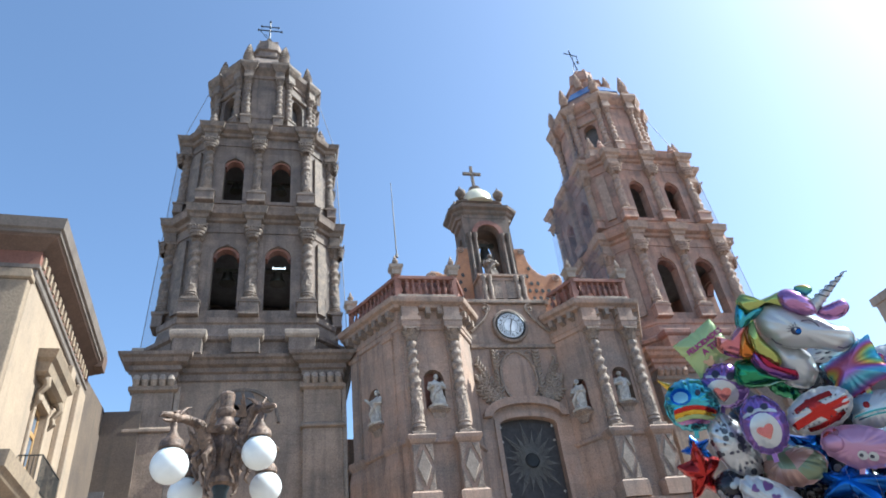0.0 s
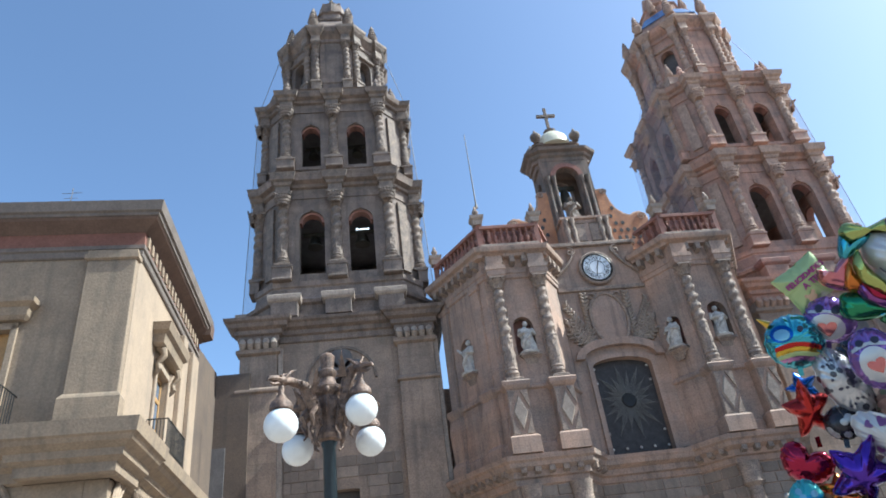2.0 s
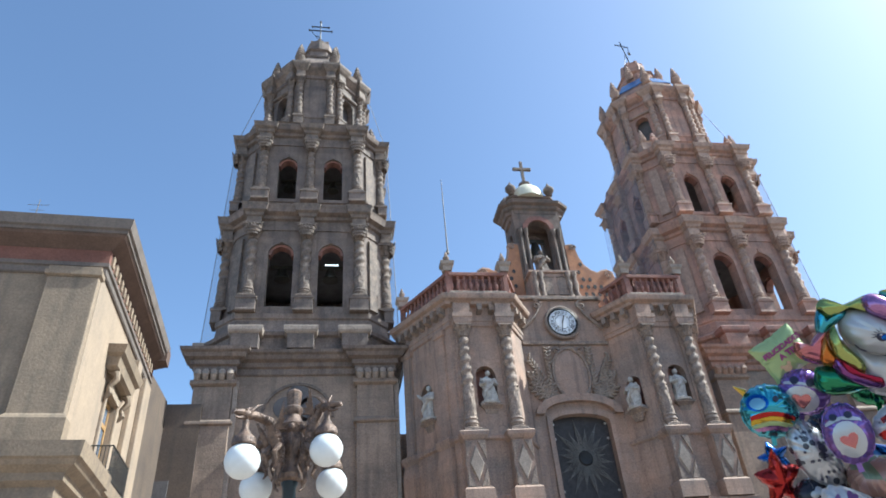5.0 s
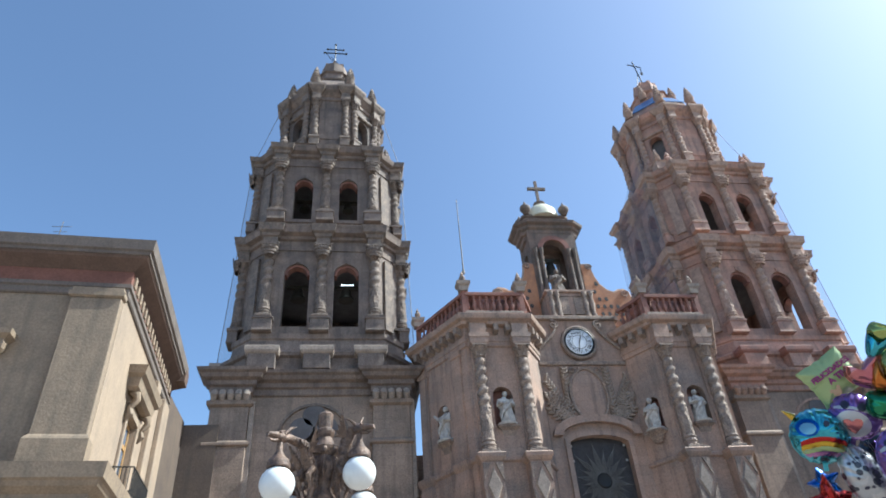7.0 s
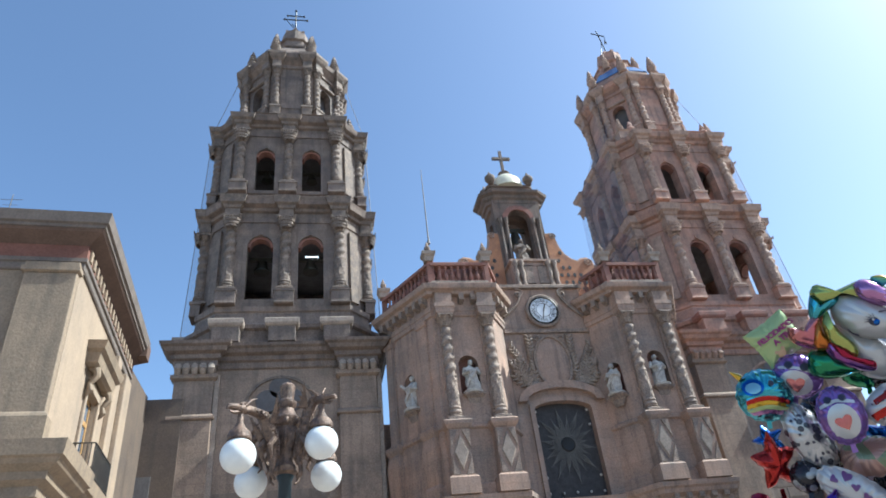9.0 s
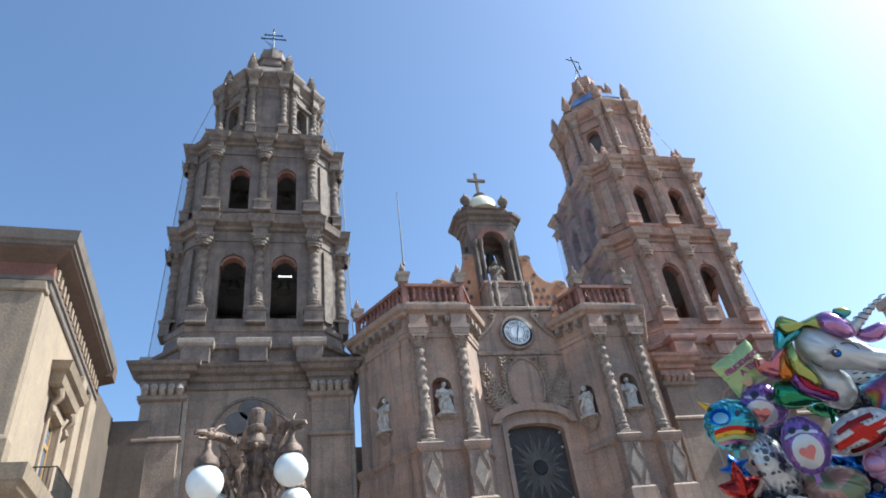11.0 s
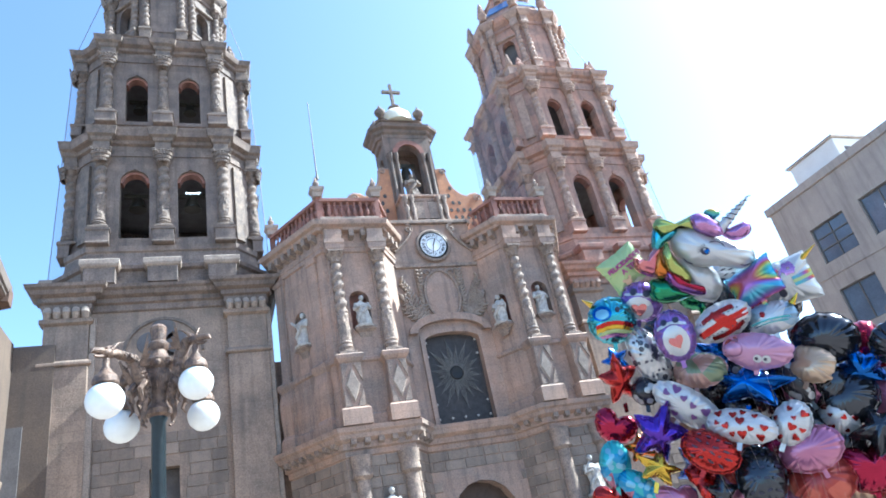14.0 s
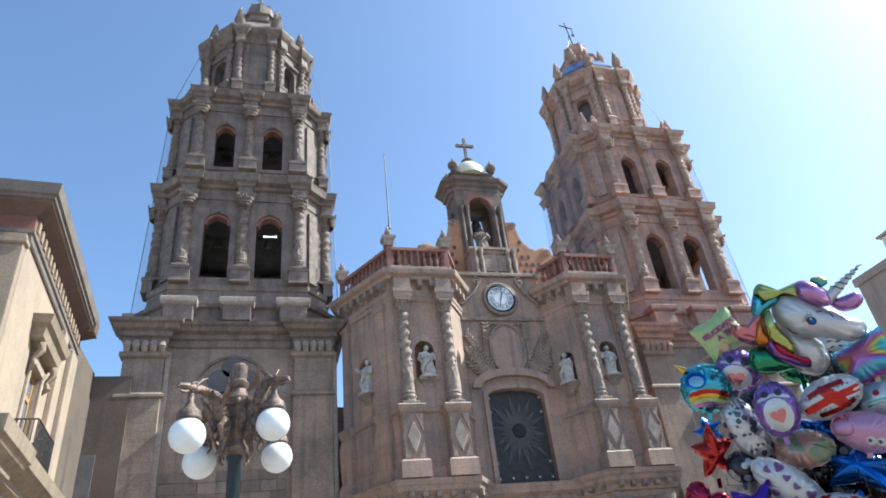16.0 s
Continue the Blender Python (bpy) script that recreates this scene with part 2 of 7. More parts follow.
def ellipsoid(bm, c, rx, ry, rz, m=None, u=14, v=9):
    made = bmesh.ops.create_uvsphere(bm, u_segments=u, v_segments=v, radius=1.0)["verts"]
    t = Matrix.Translation(c) @ (m or Matrix()) @ Matrix.Diagonal((rx, ry, rz, 1))
    bmesh.ops.transform(bm, matrix=t, verts=made)
    return made


def arched_wall(bm, p0, p1, z0, z1, openings, thick, rise=1.0, seg=8):
    """A wall from p0 to p1 (its face to the right of that way), with arched openings (centre, width, sill, springing) cut through; rise: the arch's height over half its width."""
    p0, p1 = Vector((*p0, 0)), Vector((*p1, 0))
    u = (p1 - p0).normalized()
    n = Vector((u.y, -u.x, 0))
    length = (p1 - p0).length

    def quad(c):
        for off in (0.0, -thick):
            bm.faces.new([bm.verts.new(p0 + u * a + n * off + Vector((0, 0, z))) for a, z in c])

    def reveal(a, b):
        bm.faces.new([bm.verts.new(p0 + u * q[0] + n * off + Vector((0, 0, q[1]))) for q, off in ((a, 0), (b, 0), (b, -thick), (a, -thick))])

    edge = 0.0
    for c, w, sill, spring in sorted(openings):
        a, b = c - w / 2, c + w / 2
        quad([(edge, z0), (a, z0), (a, z1), (edge, z1)])
        if sill > z0 + 0.01:
            quad([(a, z0), (b, z0), (b, sill), (a, sill)])
        arc = [(c - w / 2 * math.cos(math.pi * i / seg), spring + w / 2 * rise * math.sin(math.pi * i / seg)) for i in range(seg + 1)]
        for q, r in zip(arc, arc[1:]):
            quad([q, r, (r[0], z1), (q[0], z1)])
            reveal(q, r)
        reveal((a, sill), (a, spring))
        reveal((b, spring), (b, sill))
        reveal((b, sill), (a, sill))
        edge = b
    quad([(edge, z0), (length, z0), (length, z1), (edge, z1)])
    for c in ((0, z0), (length, z0)):
        reveal(c, (c[0], z1))
    reveal((0, z1), (length, z1))
    return bm


def arch_band(bm, cx, cz, r0, r1, y0, y1, n=16, rise0=1.0, rise1=1.0):
    """A half ring from radius r0 to r1, between the depths y0 and y1, in one piece."""
    rings = []
    for i in range(n + 1):
        q = math.pi * i / n
        p = [(r0 * math.cos(q), rise0 * r0 * math.sin(q)), (r1 * math.cos(q), rise1 * r1 * math.sin(q))]
        rings.append([bm.verts.new((cx + x, y, cz + z)) for (x, z), y in ((p[0], y0), (p[1], y0), (p[1], y1), (p[0], y1))])
    for s, t in zip(rings, rings[1:]):
        for k in range(4):
            bm.faces.new((s[k], s[(k + 1) % 4], t[(k + 1) % 4], t[k]))
    bm.faces.new(rings[0])
    bm.faces.new(rings[-1][::-1])
    return bm


def twisted_shaft(h, r, turns, rope=2, relief=0.12, lower=0.33, seed=0):
    """A shaft with a rope twist, whose lower part carries leaf relief, and ring mouldings at the foot."""
    bm = bmesh.new()
    seg, rows = 26, 88
    rings = []
    for k in range(rows + 1):
        f = k / rows
        z = f * h
        ring = []
        for i in range(seg):
            a = 2 * math.pi * i / seg
            base = r * (1.0 - 0.12 * f)
            if f < 0.1:
                rr = base * (1.12 + 0.16 * (1 if (k // 2 % 2) else 0) - f)
            elif f < lower:
                rr = base * (1.04 + 0.22 * noise.noise(Vector((math.cos(a) * 3.0, math.sin(a) * 3.0, z * 10 / max(r * 5, 0.8) + seed))) + 0.06 * math.sin(6 * a) * math.sin(z * 2.6 / r))
            else:
                rr = base * (1 + relief * math.cos(rope * a - 2 * math.pi * turns * (f - lower) * rope) + 0.09 * noise.noise(Vector((math.cos(a) * 4, math.sin(a) * 4, z * 11))))
            ring.append(bm.verts.new((rr * math.cos(a), rr * math.sin(a), z)))
        rings.append(ring)
    for a, b in zip(rings, rings[1:]):
        for i in range(seg):
            bm.faces.new((a[i], a[(i + 1) % seg], b[(i + 1) % seg], b[i]))
    bm.faces.new(rings[-1])
    bm.faces.new(rings[0][::-1])
    return bm


def capital_mesh(name, r, h, mat):
    bm = bmesh.new()
    lathe(bm, [(r * 0.95, 0), (r * 1.15, h * 0.06), (r * 0.98, h * 0.12)], 16)
    lathe(bm, [(r, h * 0.1), (r * 1.1, h * 0.25), (r * 1.45, h * 0.42), (r * 1.15, h * 0.46)], 24, lobes=8, depth=0.12)
    lathe(bm, [(r * 1.0, h * 0.4), (r * 1.15, h * 0.55), (r * 1.7, h * 0.78), (r * 1.3, h * 0.84)], 24, lobes=4, depth=0.16)
    for a in range(4):
        m = Matrix.Rotation(math.pi / 4 + a * math.pi / 2, 4, "Z")
        ellipsoid(bm, m @ Vector((r * 1.65, 0, h * 0.78)), r * 0.35, r * 0.25, h * 0.14, m, 8, 6)
    box(bm, -r * 1.55, r * 1.55, -r * 1.55, r * 1.55, h * 0.86, h)
    return mesh_of(name, bm, mat, True)


def foot_mesh(name, r, h, mat):
    bm = bmesh.new()
    box(bm, -r * 1.5, r * 1.5, -r * 1.5, r * 1.5, 0, h * 0.5, bevel=0.015)
    lathe(bm, [(r * 1.3, h * 0.5), (r * 1.42, h * 0.62), (r * 1.3, h * 0.76), (r * 1.1, h * 0.82), (r * 1.2, h * 0.92), (r * 1.05, h)], 16)
    return mesh_of(name, bm, mat, True)


class Column:
    """Meshes of one kind of twisted column, placed as parts: column > capital, foot."""

    def __init__(self, r, h, turns, mat, cap_mat, rope=2, relief=0.12, lower=0.33, cap=0.14, foot=0.05, seed=0):
        self.h, self.fh, self.ch = h, h * foot, h * cap
        self.shaft = mesh_of("column", twisted_shaft(h - self.fh - self.ch, r, turns, rope, relief, lower, seed), mat, True)
        self.cap = capital_mesh("capital", r * 0.9, self.ch, cap_mat)
        self.foot = foot_mesh("foot", r, self.fh, cap_mat)

    def place(self, parent, x, y, z, rz=0):
        c = at(part("column", self.shaft, None, parent), x, y, z + self.fh, rz)
        at(part("capital", self.cap, None, c), 0, 0, self.h - self.fh - self.ch)
        at(part("foot", self.foot, None, c), 0, 0, -self.fh)
        return c


def spire_finial(bm, x, y, z, s):
    lathe(bm, [(0.3 * s, 0), (0.34 * s, 0.08 * s), (0.18 * s, 0.2 * s), (0.3 * s, 0.45 * s), (0.34 * s, 0.6 * s), (0.24 * s, 0.75 * s), (0.3 * s, 0.82 * s), (0.2 * s, 1.0 * s), (0.25 * s, 1.06 * s),
               (0.14 * s, 1.3 * s), (0.18 * s, 1.36 * s), (0.05 * s, 1.75 * s)], 10, x, y, z)


def chamfered(h, c):
    return [(-h + c, -h), (h - c, -h), (h, -h + c), (h, h - c), (h - c, h), (-h + c, h), (-h, h - c), (-h, -h + c)]


def rect(x0, x1, y0, y1):
    return [(x0, y0), (x1, y0), (x1, y1), (x0, y1)]


def cornice(z0, z1, out, base=0.0):
    h = z1 - z0
    return [(base, z0), (base + out * 0.12, z0 + h * 0.02), (base + out * 0.12, z0 + h * 0.16), (base + out * 0.3, z0 + h * 0.22), (base + out * 0.36, z0 + h * 0.4), (base + out * 0.66, z0 + h * 0.5),
            (base + out * 0.7, z0 + h * 0.6), (base + out * 0.95, z0 + h * 0.68), (base + out, z0 + h * 0.9), (base + out * 0.94, z0 + h)]


# ---- ground ----
bm = bmesh.new()
box(bm, -400, 400, -400, 400, -0.3, 0.0)
solid("ground", bm, PAVING, "worn stone paving of the open plaza", "paving", kind="structure")

# ---- bell towers ----
AXIS_L, AXIS_R, AXIS_P, TOWER_Y = -1.47, 23.6, 10.79, 33.2


LEAVES = bmesh.new()
for row, (z, r, size) in enumerate(((-0.26, 0.27, 0.11), (-0.08, 0.33, 0.125), (0.12, 0.4, 0.13))):
    for k in range(9):
        a = math.pi * (k + 0.5 * (row % 2)) / 8.5
        m = Matrix.Rotation(-a, 4, "Z")
        c = Vector((r * math.cos(a), -r * 0.62 * math.sin(a), z))
        ellipsoid(LEAVES, c, 0.055, size * 0.6, size, m, 7, 6)
        ellipsoid(LEAVES, c + Vector((0.05 * math.cos(a), -0.05 * math.sin(a), size * 0.8)), 0.05, size * 0.5, 0.04, m, 6, 5)
for sx in (-1, 1):
    tube(LEAVES, [(sx * (0.4 + (0.1 - 0.007 * k) * math.cos(k * 0.7)), -0.26, 0.24 + (0.1 - 0.007 * k) * math.sin(k * 0.7)) for k in range(12)], 0.03, 5)
LEAVES_PINK = LEAVES.copy()
CARVED_PINK = material("carved_pink_stone", (0.42, 0.29, 0.22), vary=0.6, tint=(0.27, 0.19, 0.15), scale=3.0, fine=22, bump=1.2)
LEAVES = mesh_of("carved_capital", LEAVES, CARVED_DARK, True)
LEAVES_PINK = mesh_of("carved_capital", LEAVES_PINK, CARVED_PINK, True)


def tower(ax, stone, carved, label, mirror, broken=False):
    t = thing("bell_tower", label, "bell tower", ax, TOWER_Y, 0, "twin bell towers")
    shift = 0.0 if mirror > 0 else -0.3
    # square base with corner pilasters
    bm = bmesh.new()
    w = 4.42
    arched_wall(bm, (-w, -4.35), (w, -4.35), 0, 9.0, [(w, 1.12, 5.6, 7.5)], 0.6, 0.05)
    arched_wall(bm, (-w, -4.35), (w, -4.35), 9.0, 14.3, [(w, 1.05, 12.15, 12.7)], 0.6, 1.0)
    base = part("base_wall", bm, BASE_STONE, t)
    for x0, x1, y0, y1 in ((-w, -w + 0.6, -3.75, 4.35), (w - 0.6, w, -3.75, 4.35), (-w + 0.6, w - 0.6, 3.75, 4.35)):
        part("base_side_wall", box(bmesh.new(), x0, x1, y0, y1, 0, 14.3), BASE_STONE, t)
    # added dark sheet gives the shade behind the base windows
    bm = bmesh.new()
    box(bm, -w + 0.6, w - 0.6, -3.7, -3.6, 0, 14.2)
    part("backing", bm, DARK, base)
    # trefoil moulding round the small round window
    bm = arch_band(bmesh.new(), 0, 12.3, 1.5, 1.62, -4.45, -4.3, 28)
    part("arch_moulding", bm, carved, base)
    # dark discs on the face paint the shade of the recessed lobes
    bm = bmesh.new()
    for cx, cz in ((0, 13.35), (-0.55, 12.75), (0.55, 12.75)):
        lathe(bm, [(0.42, -0.06), (0.5, -0.03), (0.52, 0.04), (0.5, 0.05), (0.4, 0.05)], 20, 0, 0, 0)
        bmesh.ops.transform(bm, matrix=Matrix.Translation((cx, -4.37, cz)) @ Matrix.Rotation(math.pi / 2, 4, "X"), verts=bm.verts[-100:])
    part("lobe_shade", bm, DARK, base)
    for px in (-3.7, 3.46):
        bm = bmesh.new()
        pw = 0.87
        box(bm, px - pw, px + pw, -4.72, -4.35, 0, 11.9, bevel=0.03)
        loft(bm, rect(px - pw, px + pw, -4.72, -4.3), [(0, 11.9), (0.1, 11.95), (0.1, 12.05), (0.02, 12.15)])
        box(bm, px - pw + 0.04, px + pw - 0.04, -4.68, -4.34, 12.15, 13.7)
        loft(bm, rect(px - pw, px + pw, -4.72, -4.3), [(0, 13.7), (0.12, 13.78), (0.12, 13.95), (0.0, 14.0), (0.0, 14.3)])
        p = part("pilaster", bm, BASE_STONE, t)
        bm = bmesh.new()
        for k in range(5):
            x = px - pw + 0.17 + k * 0.35
            tube(bm, [(x, -4.78, 13.98), (x, -4.9, 14.2), (x, -4.84, 14.32), (x, -4.72, 14.3)], [0.13, 0.17, 0.16, 0.1], 8)
        part("gadroon_band", bm, carved if broken else PALE_CAP, p, smooth=True)
        # pale colour puts the sunlight on this side strip
        bm = bmesh.new()
        box(bm, px + pw - 0.02, px + pw + 0.2, -4.6, -4.35, 0, 14.0, bevel=0.02)
        part("pilaster_return", bm, PALE_CAP, p)
    # entablature of the base
    bm = bmesh.new()
    loft(bm, rect(-w, w, -4.4, 4.4), [(0.02, 14.3), (0.06, 14.35), (0.06, 14.6), (0.2, 14.66), (0.2, 14.86), (0.42, 14.95), (0.5, 15.12), (0.62, 15.2), (0.66, 15.33), (0.4, 15.36)])
    for px in (-3.7, 3.46):
        loft(bm, rect(px - 0.87, px + 0.87, -4.75, -4.2), [(0.02, 14.3), (0.06, 14.35), (0.06, 14.6), (0.2, 14.66), (0.2, 14.86), (0.42, 14.95), (0.5, 15.12), (0.62, 15.2), (0.66, 15.34), (0.4, 15.37)])
    part("base_cornice", bm, stone, t)
    # plinth with three pale capped blocks
    bm = bmesh.new()
    loft(bm, chamfered(4.55, 1.2), [(0.0, 15.36), (0, 15.75), (-0.1, 15.8), (-0.1, 16.2), (0.05, 16.28), (0.08, 16.45), (-0.15, 16.5), (-0.3, 16.7), (-0.38, 17.3), (-0.3, 17.36), (-0.28, 17.62), (-0.55, 17.68)])
    part("plinth", bm, stone, t)
    for side in range(4):
        for bx in (-2.52, 0, 2.52):
            bm = bmesh.new()
            box(bm, bx - 0.62, bx + 0.62, -5.05, -4.4, 15.4, 16.2, bevel=0.02)
            b = part("pedestal_block", bm, stone, t)
            b.matrix_basis = Matrix.Translation((shift, 0, 0)) @ Matrix.Rotation(side * math.pi / 2, 4, "Z")
            bm = bmesh.new()
            loft(bm, rect(bx - 0.74, bx + 0.74, -5.12, -4.4), [(-0.08, 16.14), (0.0, 16.2), (0.05, 16.3), (0.05, 16.5), (0.02, 16.54)])
            part("cap_slab", bm, PALE_CAP if not broken else RED_STONE, b)
    # two belfry storeys
    for k, (z0, z1, hh, ch, ww, sill, spring, entab, top) in enumerate((
            (17.65, 22.7, 4.1, 1.3, 1.3, 18.1, 21.25, 22.7, 24.04), (24.7, 29.0, 3.92, 1.22, 1.06, 25.05, 27.55, 29.0, 30.22))):
        plan = chamfered(hh, ch)
        f = hh - ch
        for side in range(4):
            rot = Matrix.Rotation(side * math.pi / 2, 4, "Z")
            bm = bmesh.new()
            arched_wall(bm, (-f, -hh), (f, -hh), z0, z1, [(f - 1.28, ww, sill, spring), (f + 1.28, ww, sill, spring)], 0.7)
            wall = part("belfry_wall", bm, stone, t)
            wall.matrix_basis = rot
            for ox in (-1.28, 1.28):
                bm = arch_band(bmesh.new(), ox, spring, ww / 2 * 0.8, ww / 2 * 0.995, -hh + 0.14, -hh + 0.6, 14)
                part("keystone", box(bmesh.new(), ox - 0.1, ox + 0.1, -hh - 0.06, -hh + 0.02, spring + ww / 2 * 1.02, spring + ww / 2 * 1.4), stone, wall)
                part("window_arch", bm, RED_STONE, wall)
            bm = bmesh.new()
            arched_wall(bm, (f, -hh), (hh, -f), z0, z1, [], 0.6)
            wall2 = part("corner_wall", bm, stone, t)
            wall2.matrix_basis = rot
            bm = bmesh.new()
            loft(bm, rect(-0.3, 0.3, -0.14, 0.1), [(0, z0 + 0.5), (0, z1 - 0.3)])
            pil = part("corner_panel", bm, carved, wall2)
            m = (f + hh) / 2
            at(pil, m, -m, 0, 45)
            for ox in (-f + 0.05, 0, f - 0.05):
                bm = loft(bmesh.new(), rect(ox - 0.46, ox + 0.46, -hh - 0.45, -hh + 0.02), [(0.0, z0), (0.03, z0 + 0.06), (0, z0 + 0.12), (0, sill + 0.2), (0.05, sill + 0.24), (0.05, sill + 0.34)])
                part("column_pedestal", bm, stone, t).matrix_basis = rot
        col = Column(0.27 - 0.03 * k, entab - sill - 0.34, 6.5, carved, carved, rope=1, relief=0.18, lower=0.5, cap=0.17, foot=0.06, seed=k)
        for side in range(4):
            rot = Matrix.Rotation(side * math.pi / 2, 3, "Z")
            for ox in (-f + 0.05, 0, f - 0.05):
                p = rot @ Vector((ox, -hh - 0.12, 0))
                col.place(t, p.x, p.y, sill + 0.34, side * 90)
        # entablature breaking forward over the columns
        bm = bmesh.new()
        out = 0.62 if k == 0 else 0.55
        loft(bm, plan, [(0.06, entab), (0.08, entab + 0.3), (0.02, entab + 0.32), (0.02, entab + 0.62), (0.18, entab + 0.68), (0.22, entab + 0.84), (out * 0.8, entab + 0.94), (out * 0.9, top - 0.16), (out, top), (0.1, top + 0.05)])
        ent = part("entablature", bm, stone, t)
        for side in range(4):
            rot = Matrix.Rotation(side * math.pi / 2, 4, "Z")
            for ox in (-f + 0.05, 0, f - 0.05):
                bm = bmesh.new()
                loft(bm, rect(ox - 0.36, ox + 0.36, -hh - 0.42, -hh + 0.1), [(0.0, entab), (0.04, entab + 0.05), (0.04, entab + 0.3), (0.0, entab + 0.32), (0.0, entab + 0.62), (0.08, entab + 0.68), (0.12, entab + 0.84),
                     (0.26, entab + 0.94), (0.3, top - 0.14), (0.34, top + 0.02), (0.1, top + 0.08)])
                part("entablature_block", bm, carved, ent).matrix_basis = rot
                part("carved_capital", LEAVES_PINK if broken else LEAVES, None, ent).matrix_basis = rot @ Matrix.Translation((ox, -hh - 0.42, entab - 0.25))
        # attic step above the cornice
        bm = bmesh.new()
        loft(bm, plan, [(0.1, top + 0.05), (-0.05, top + 0.1), (-0.1, z0 + 7.05 if k == 0 else top + 0.75), (-0.02, (z0 + 7.06) if k == 0 else top + 0.8), (-0.3, (z0 + 7.1) if k == 0 else top + 0.95)])
        part("attic", bm, stone, t)
        # floor, ceiling and added post coloured dark for the belfry's inner shade
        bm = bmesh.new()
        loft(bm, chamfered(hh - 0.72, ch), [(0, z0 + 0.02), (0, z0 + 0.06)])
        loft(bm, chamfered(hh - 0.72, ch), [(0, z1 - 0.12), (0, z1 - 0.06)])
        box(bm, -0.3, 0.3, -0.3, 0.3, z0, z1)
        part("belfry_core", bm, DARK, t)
        if k == 1:
            for sx in (-1, 1):
                for sy in (-1, 1):
                    for q in ((hh - 0.35, f), (f, hh - 0.35)):
                        bm = lathe(bmesh.new(), [(0.34, -0.25), (0.34, 0.2), (0.4, 0.26), (0.24, 0.4), (0.3, 0.7), (0.16, 0.95), (0.2, 1.0), (0.05, 1.4)], 8, sx * q[0], sy * q[1], top + 0.3)
                        part("cornice_finial", bm, stone, t)
    # octagonal lantern
    R = 3.0
    oct_plan = [(R / math.cos(math.pi / 8) * math.cos(math.pi / 8 + k * math.pi / 4 - math.pi / 2), R / math.cos(math.pi / 8) * math.sin(math.pi / 8 + k * math.pi / 4 - math.pi / 2)) for k in range(8)]
    half = R * math.tan(math.pi / 8)
    colo = Column(0.2, 3.5, 6.5, carved, carved, rope=1, relief=0.19, lower=0.2, cap=0.15, foot=0.05)
    for k in range(8):
        rot = Matrix.Rotation(k * math.pi / 4, 4, "Z")
        bm = bmesh.new()
        arched_wall(bm, (-half, -R), (half, -R), 30.9, 35.9, [(half, 0.95, 32.4, 34.4)] if k % 2 else [], 0.5)
        if k % 2 == 0:
            box(bm, -0.75, 0.75, -R - 0.05, -R + 0.02, 32.3, 35.1, bevel=0.03)
        lw = part("lantern_wall", bm, stone, t)
        lw.matrix_basis = rot
        if k % 2:
            bm = bmesh.new()
            loft(bm, rect(-0.62, 0.62, -R - 0.12, -R + 0.02), [(0, 34.95), (0.08, 35.0), (0.08, 35.12), (0, 35.15)])
            part("window_hood", bm, carved, lw)
        for ox in (-half + 0.28, half - 0.28):
            p = rot @ Vector((ox, -R - 0.16, 0))
            colo.place(t, p.x, p.y, 32.2, k * 45)
        for ox in (-half + 0.28, half - 0.28):
            part("column_pedestal", loft(bmesh.new(), rect(ox - 0.3, ox + 0.3, -R - 0.46, -R), [(0.03, 30.9), (0, 31.0), (0, 32.0), (0.06, 32.08), (0.04, 32.2)]), carved, lw)
            part("entablature_block", loft(bmesh.new(), rect(ox - 0.28, ox + 0.28, -R - 0.42, -R), [(0.0, 35.7), (0.04, 35.75), (0, 36.0), (0.0, 36.3), (0.15, 36.5), (0.28, 36.75), (0.28, 36.95), (0.05, 37.0)]), carved, lw)
    bm = bmesh.new()
    loft(bm, oct_plan, [(0.0, 35.9), (0.1, 35.95), (0.05, 36.25), (0.2, 36.4), (0.42, 36.65), (0.5, 36.95), (0.1, 37.0)])
    part("lantern_cornice", bm, stone, t)
    # added dark fill stands in for the shade inside the lantern
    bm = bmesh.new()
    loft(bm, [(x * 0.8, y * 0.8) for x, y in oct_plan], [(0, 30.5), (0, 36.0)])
    part("lantern_shade_fill", bm, DARK, t)
    bm = bmesh.new()
    loft(bm, oct_plan, [(-0.1, 36.98), (-0.15, 37.5), (-0.3, 37.55), (-0.5, 38.3), (-0.85, 39.0), (-1.25, 39.5), (-1.3, 39.7)])
    part("roof_drum", bm, stone, t)
    bm = bmesh.new()
    loft(bm, oct_plan, [(-1.25, 39.68), (-1.2, 39.8), (-1.55, 39.9), (-1.65, 40.8), (-1.5, 40.9), (-1.9, 41.0)])
    part("upper_drum", bm, stone, t)
    bm = bmesh.new()
    lathe(bm, [(1.1, 40.9), (0.95, 41.0), (0.82, 41.5), (0.98, 41.65), (1.0, 42.45), (0.85, 42.5), (0.85, 42.75), (0.3, 42.85), (0.25, 43.0)], 8)
    for k in range(8):
        a = k * math.pi / 4
        box(bm, 0.78 * math.cos(a) - 0.12, 0.78 * math.cos(a) + 0.12, 0.78 * math.sin(a) - 0.12, 0.78 * math.sin(a) + 0.12, 42.4, 42.8)
    part("crown", bm, stone, t)
    for k in range(8):
        a = k * math.pi / 4 + math.pi / 8
        bm = bmesh.new()
        spire_finial(bm, 0, 0, 0, 1.1)
        at(part("pinnacle", bm, carved, t, smooth=True), (3.2 if broken else 3.0) * math.cos(a), (3.2 if broken else 3.0) * math.sin(a), 37.6)
    for k in range(4):
        a = k * math.pi / 2 + math.pi / 4
        bm = bmesh.new()
        spire_finial(bm, 0, 0, 0, 0.95)
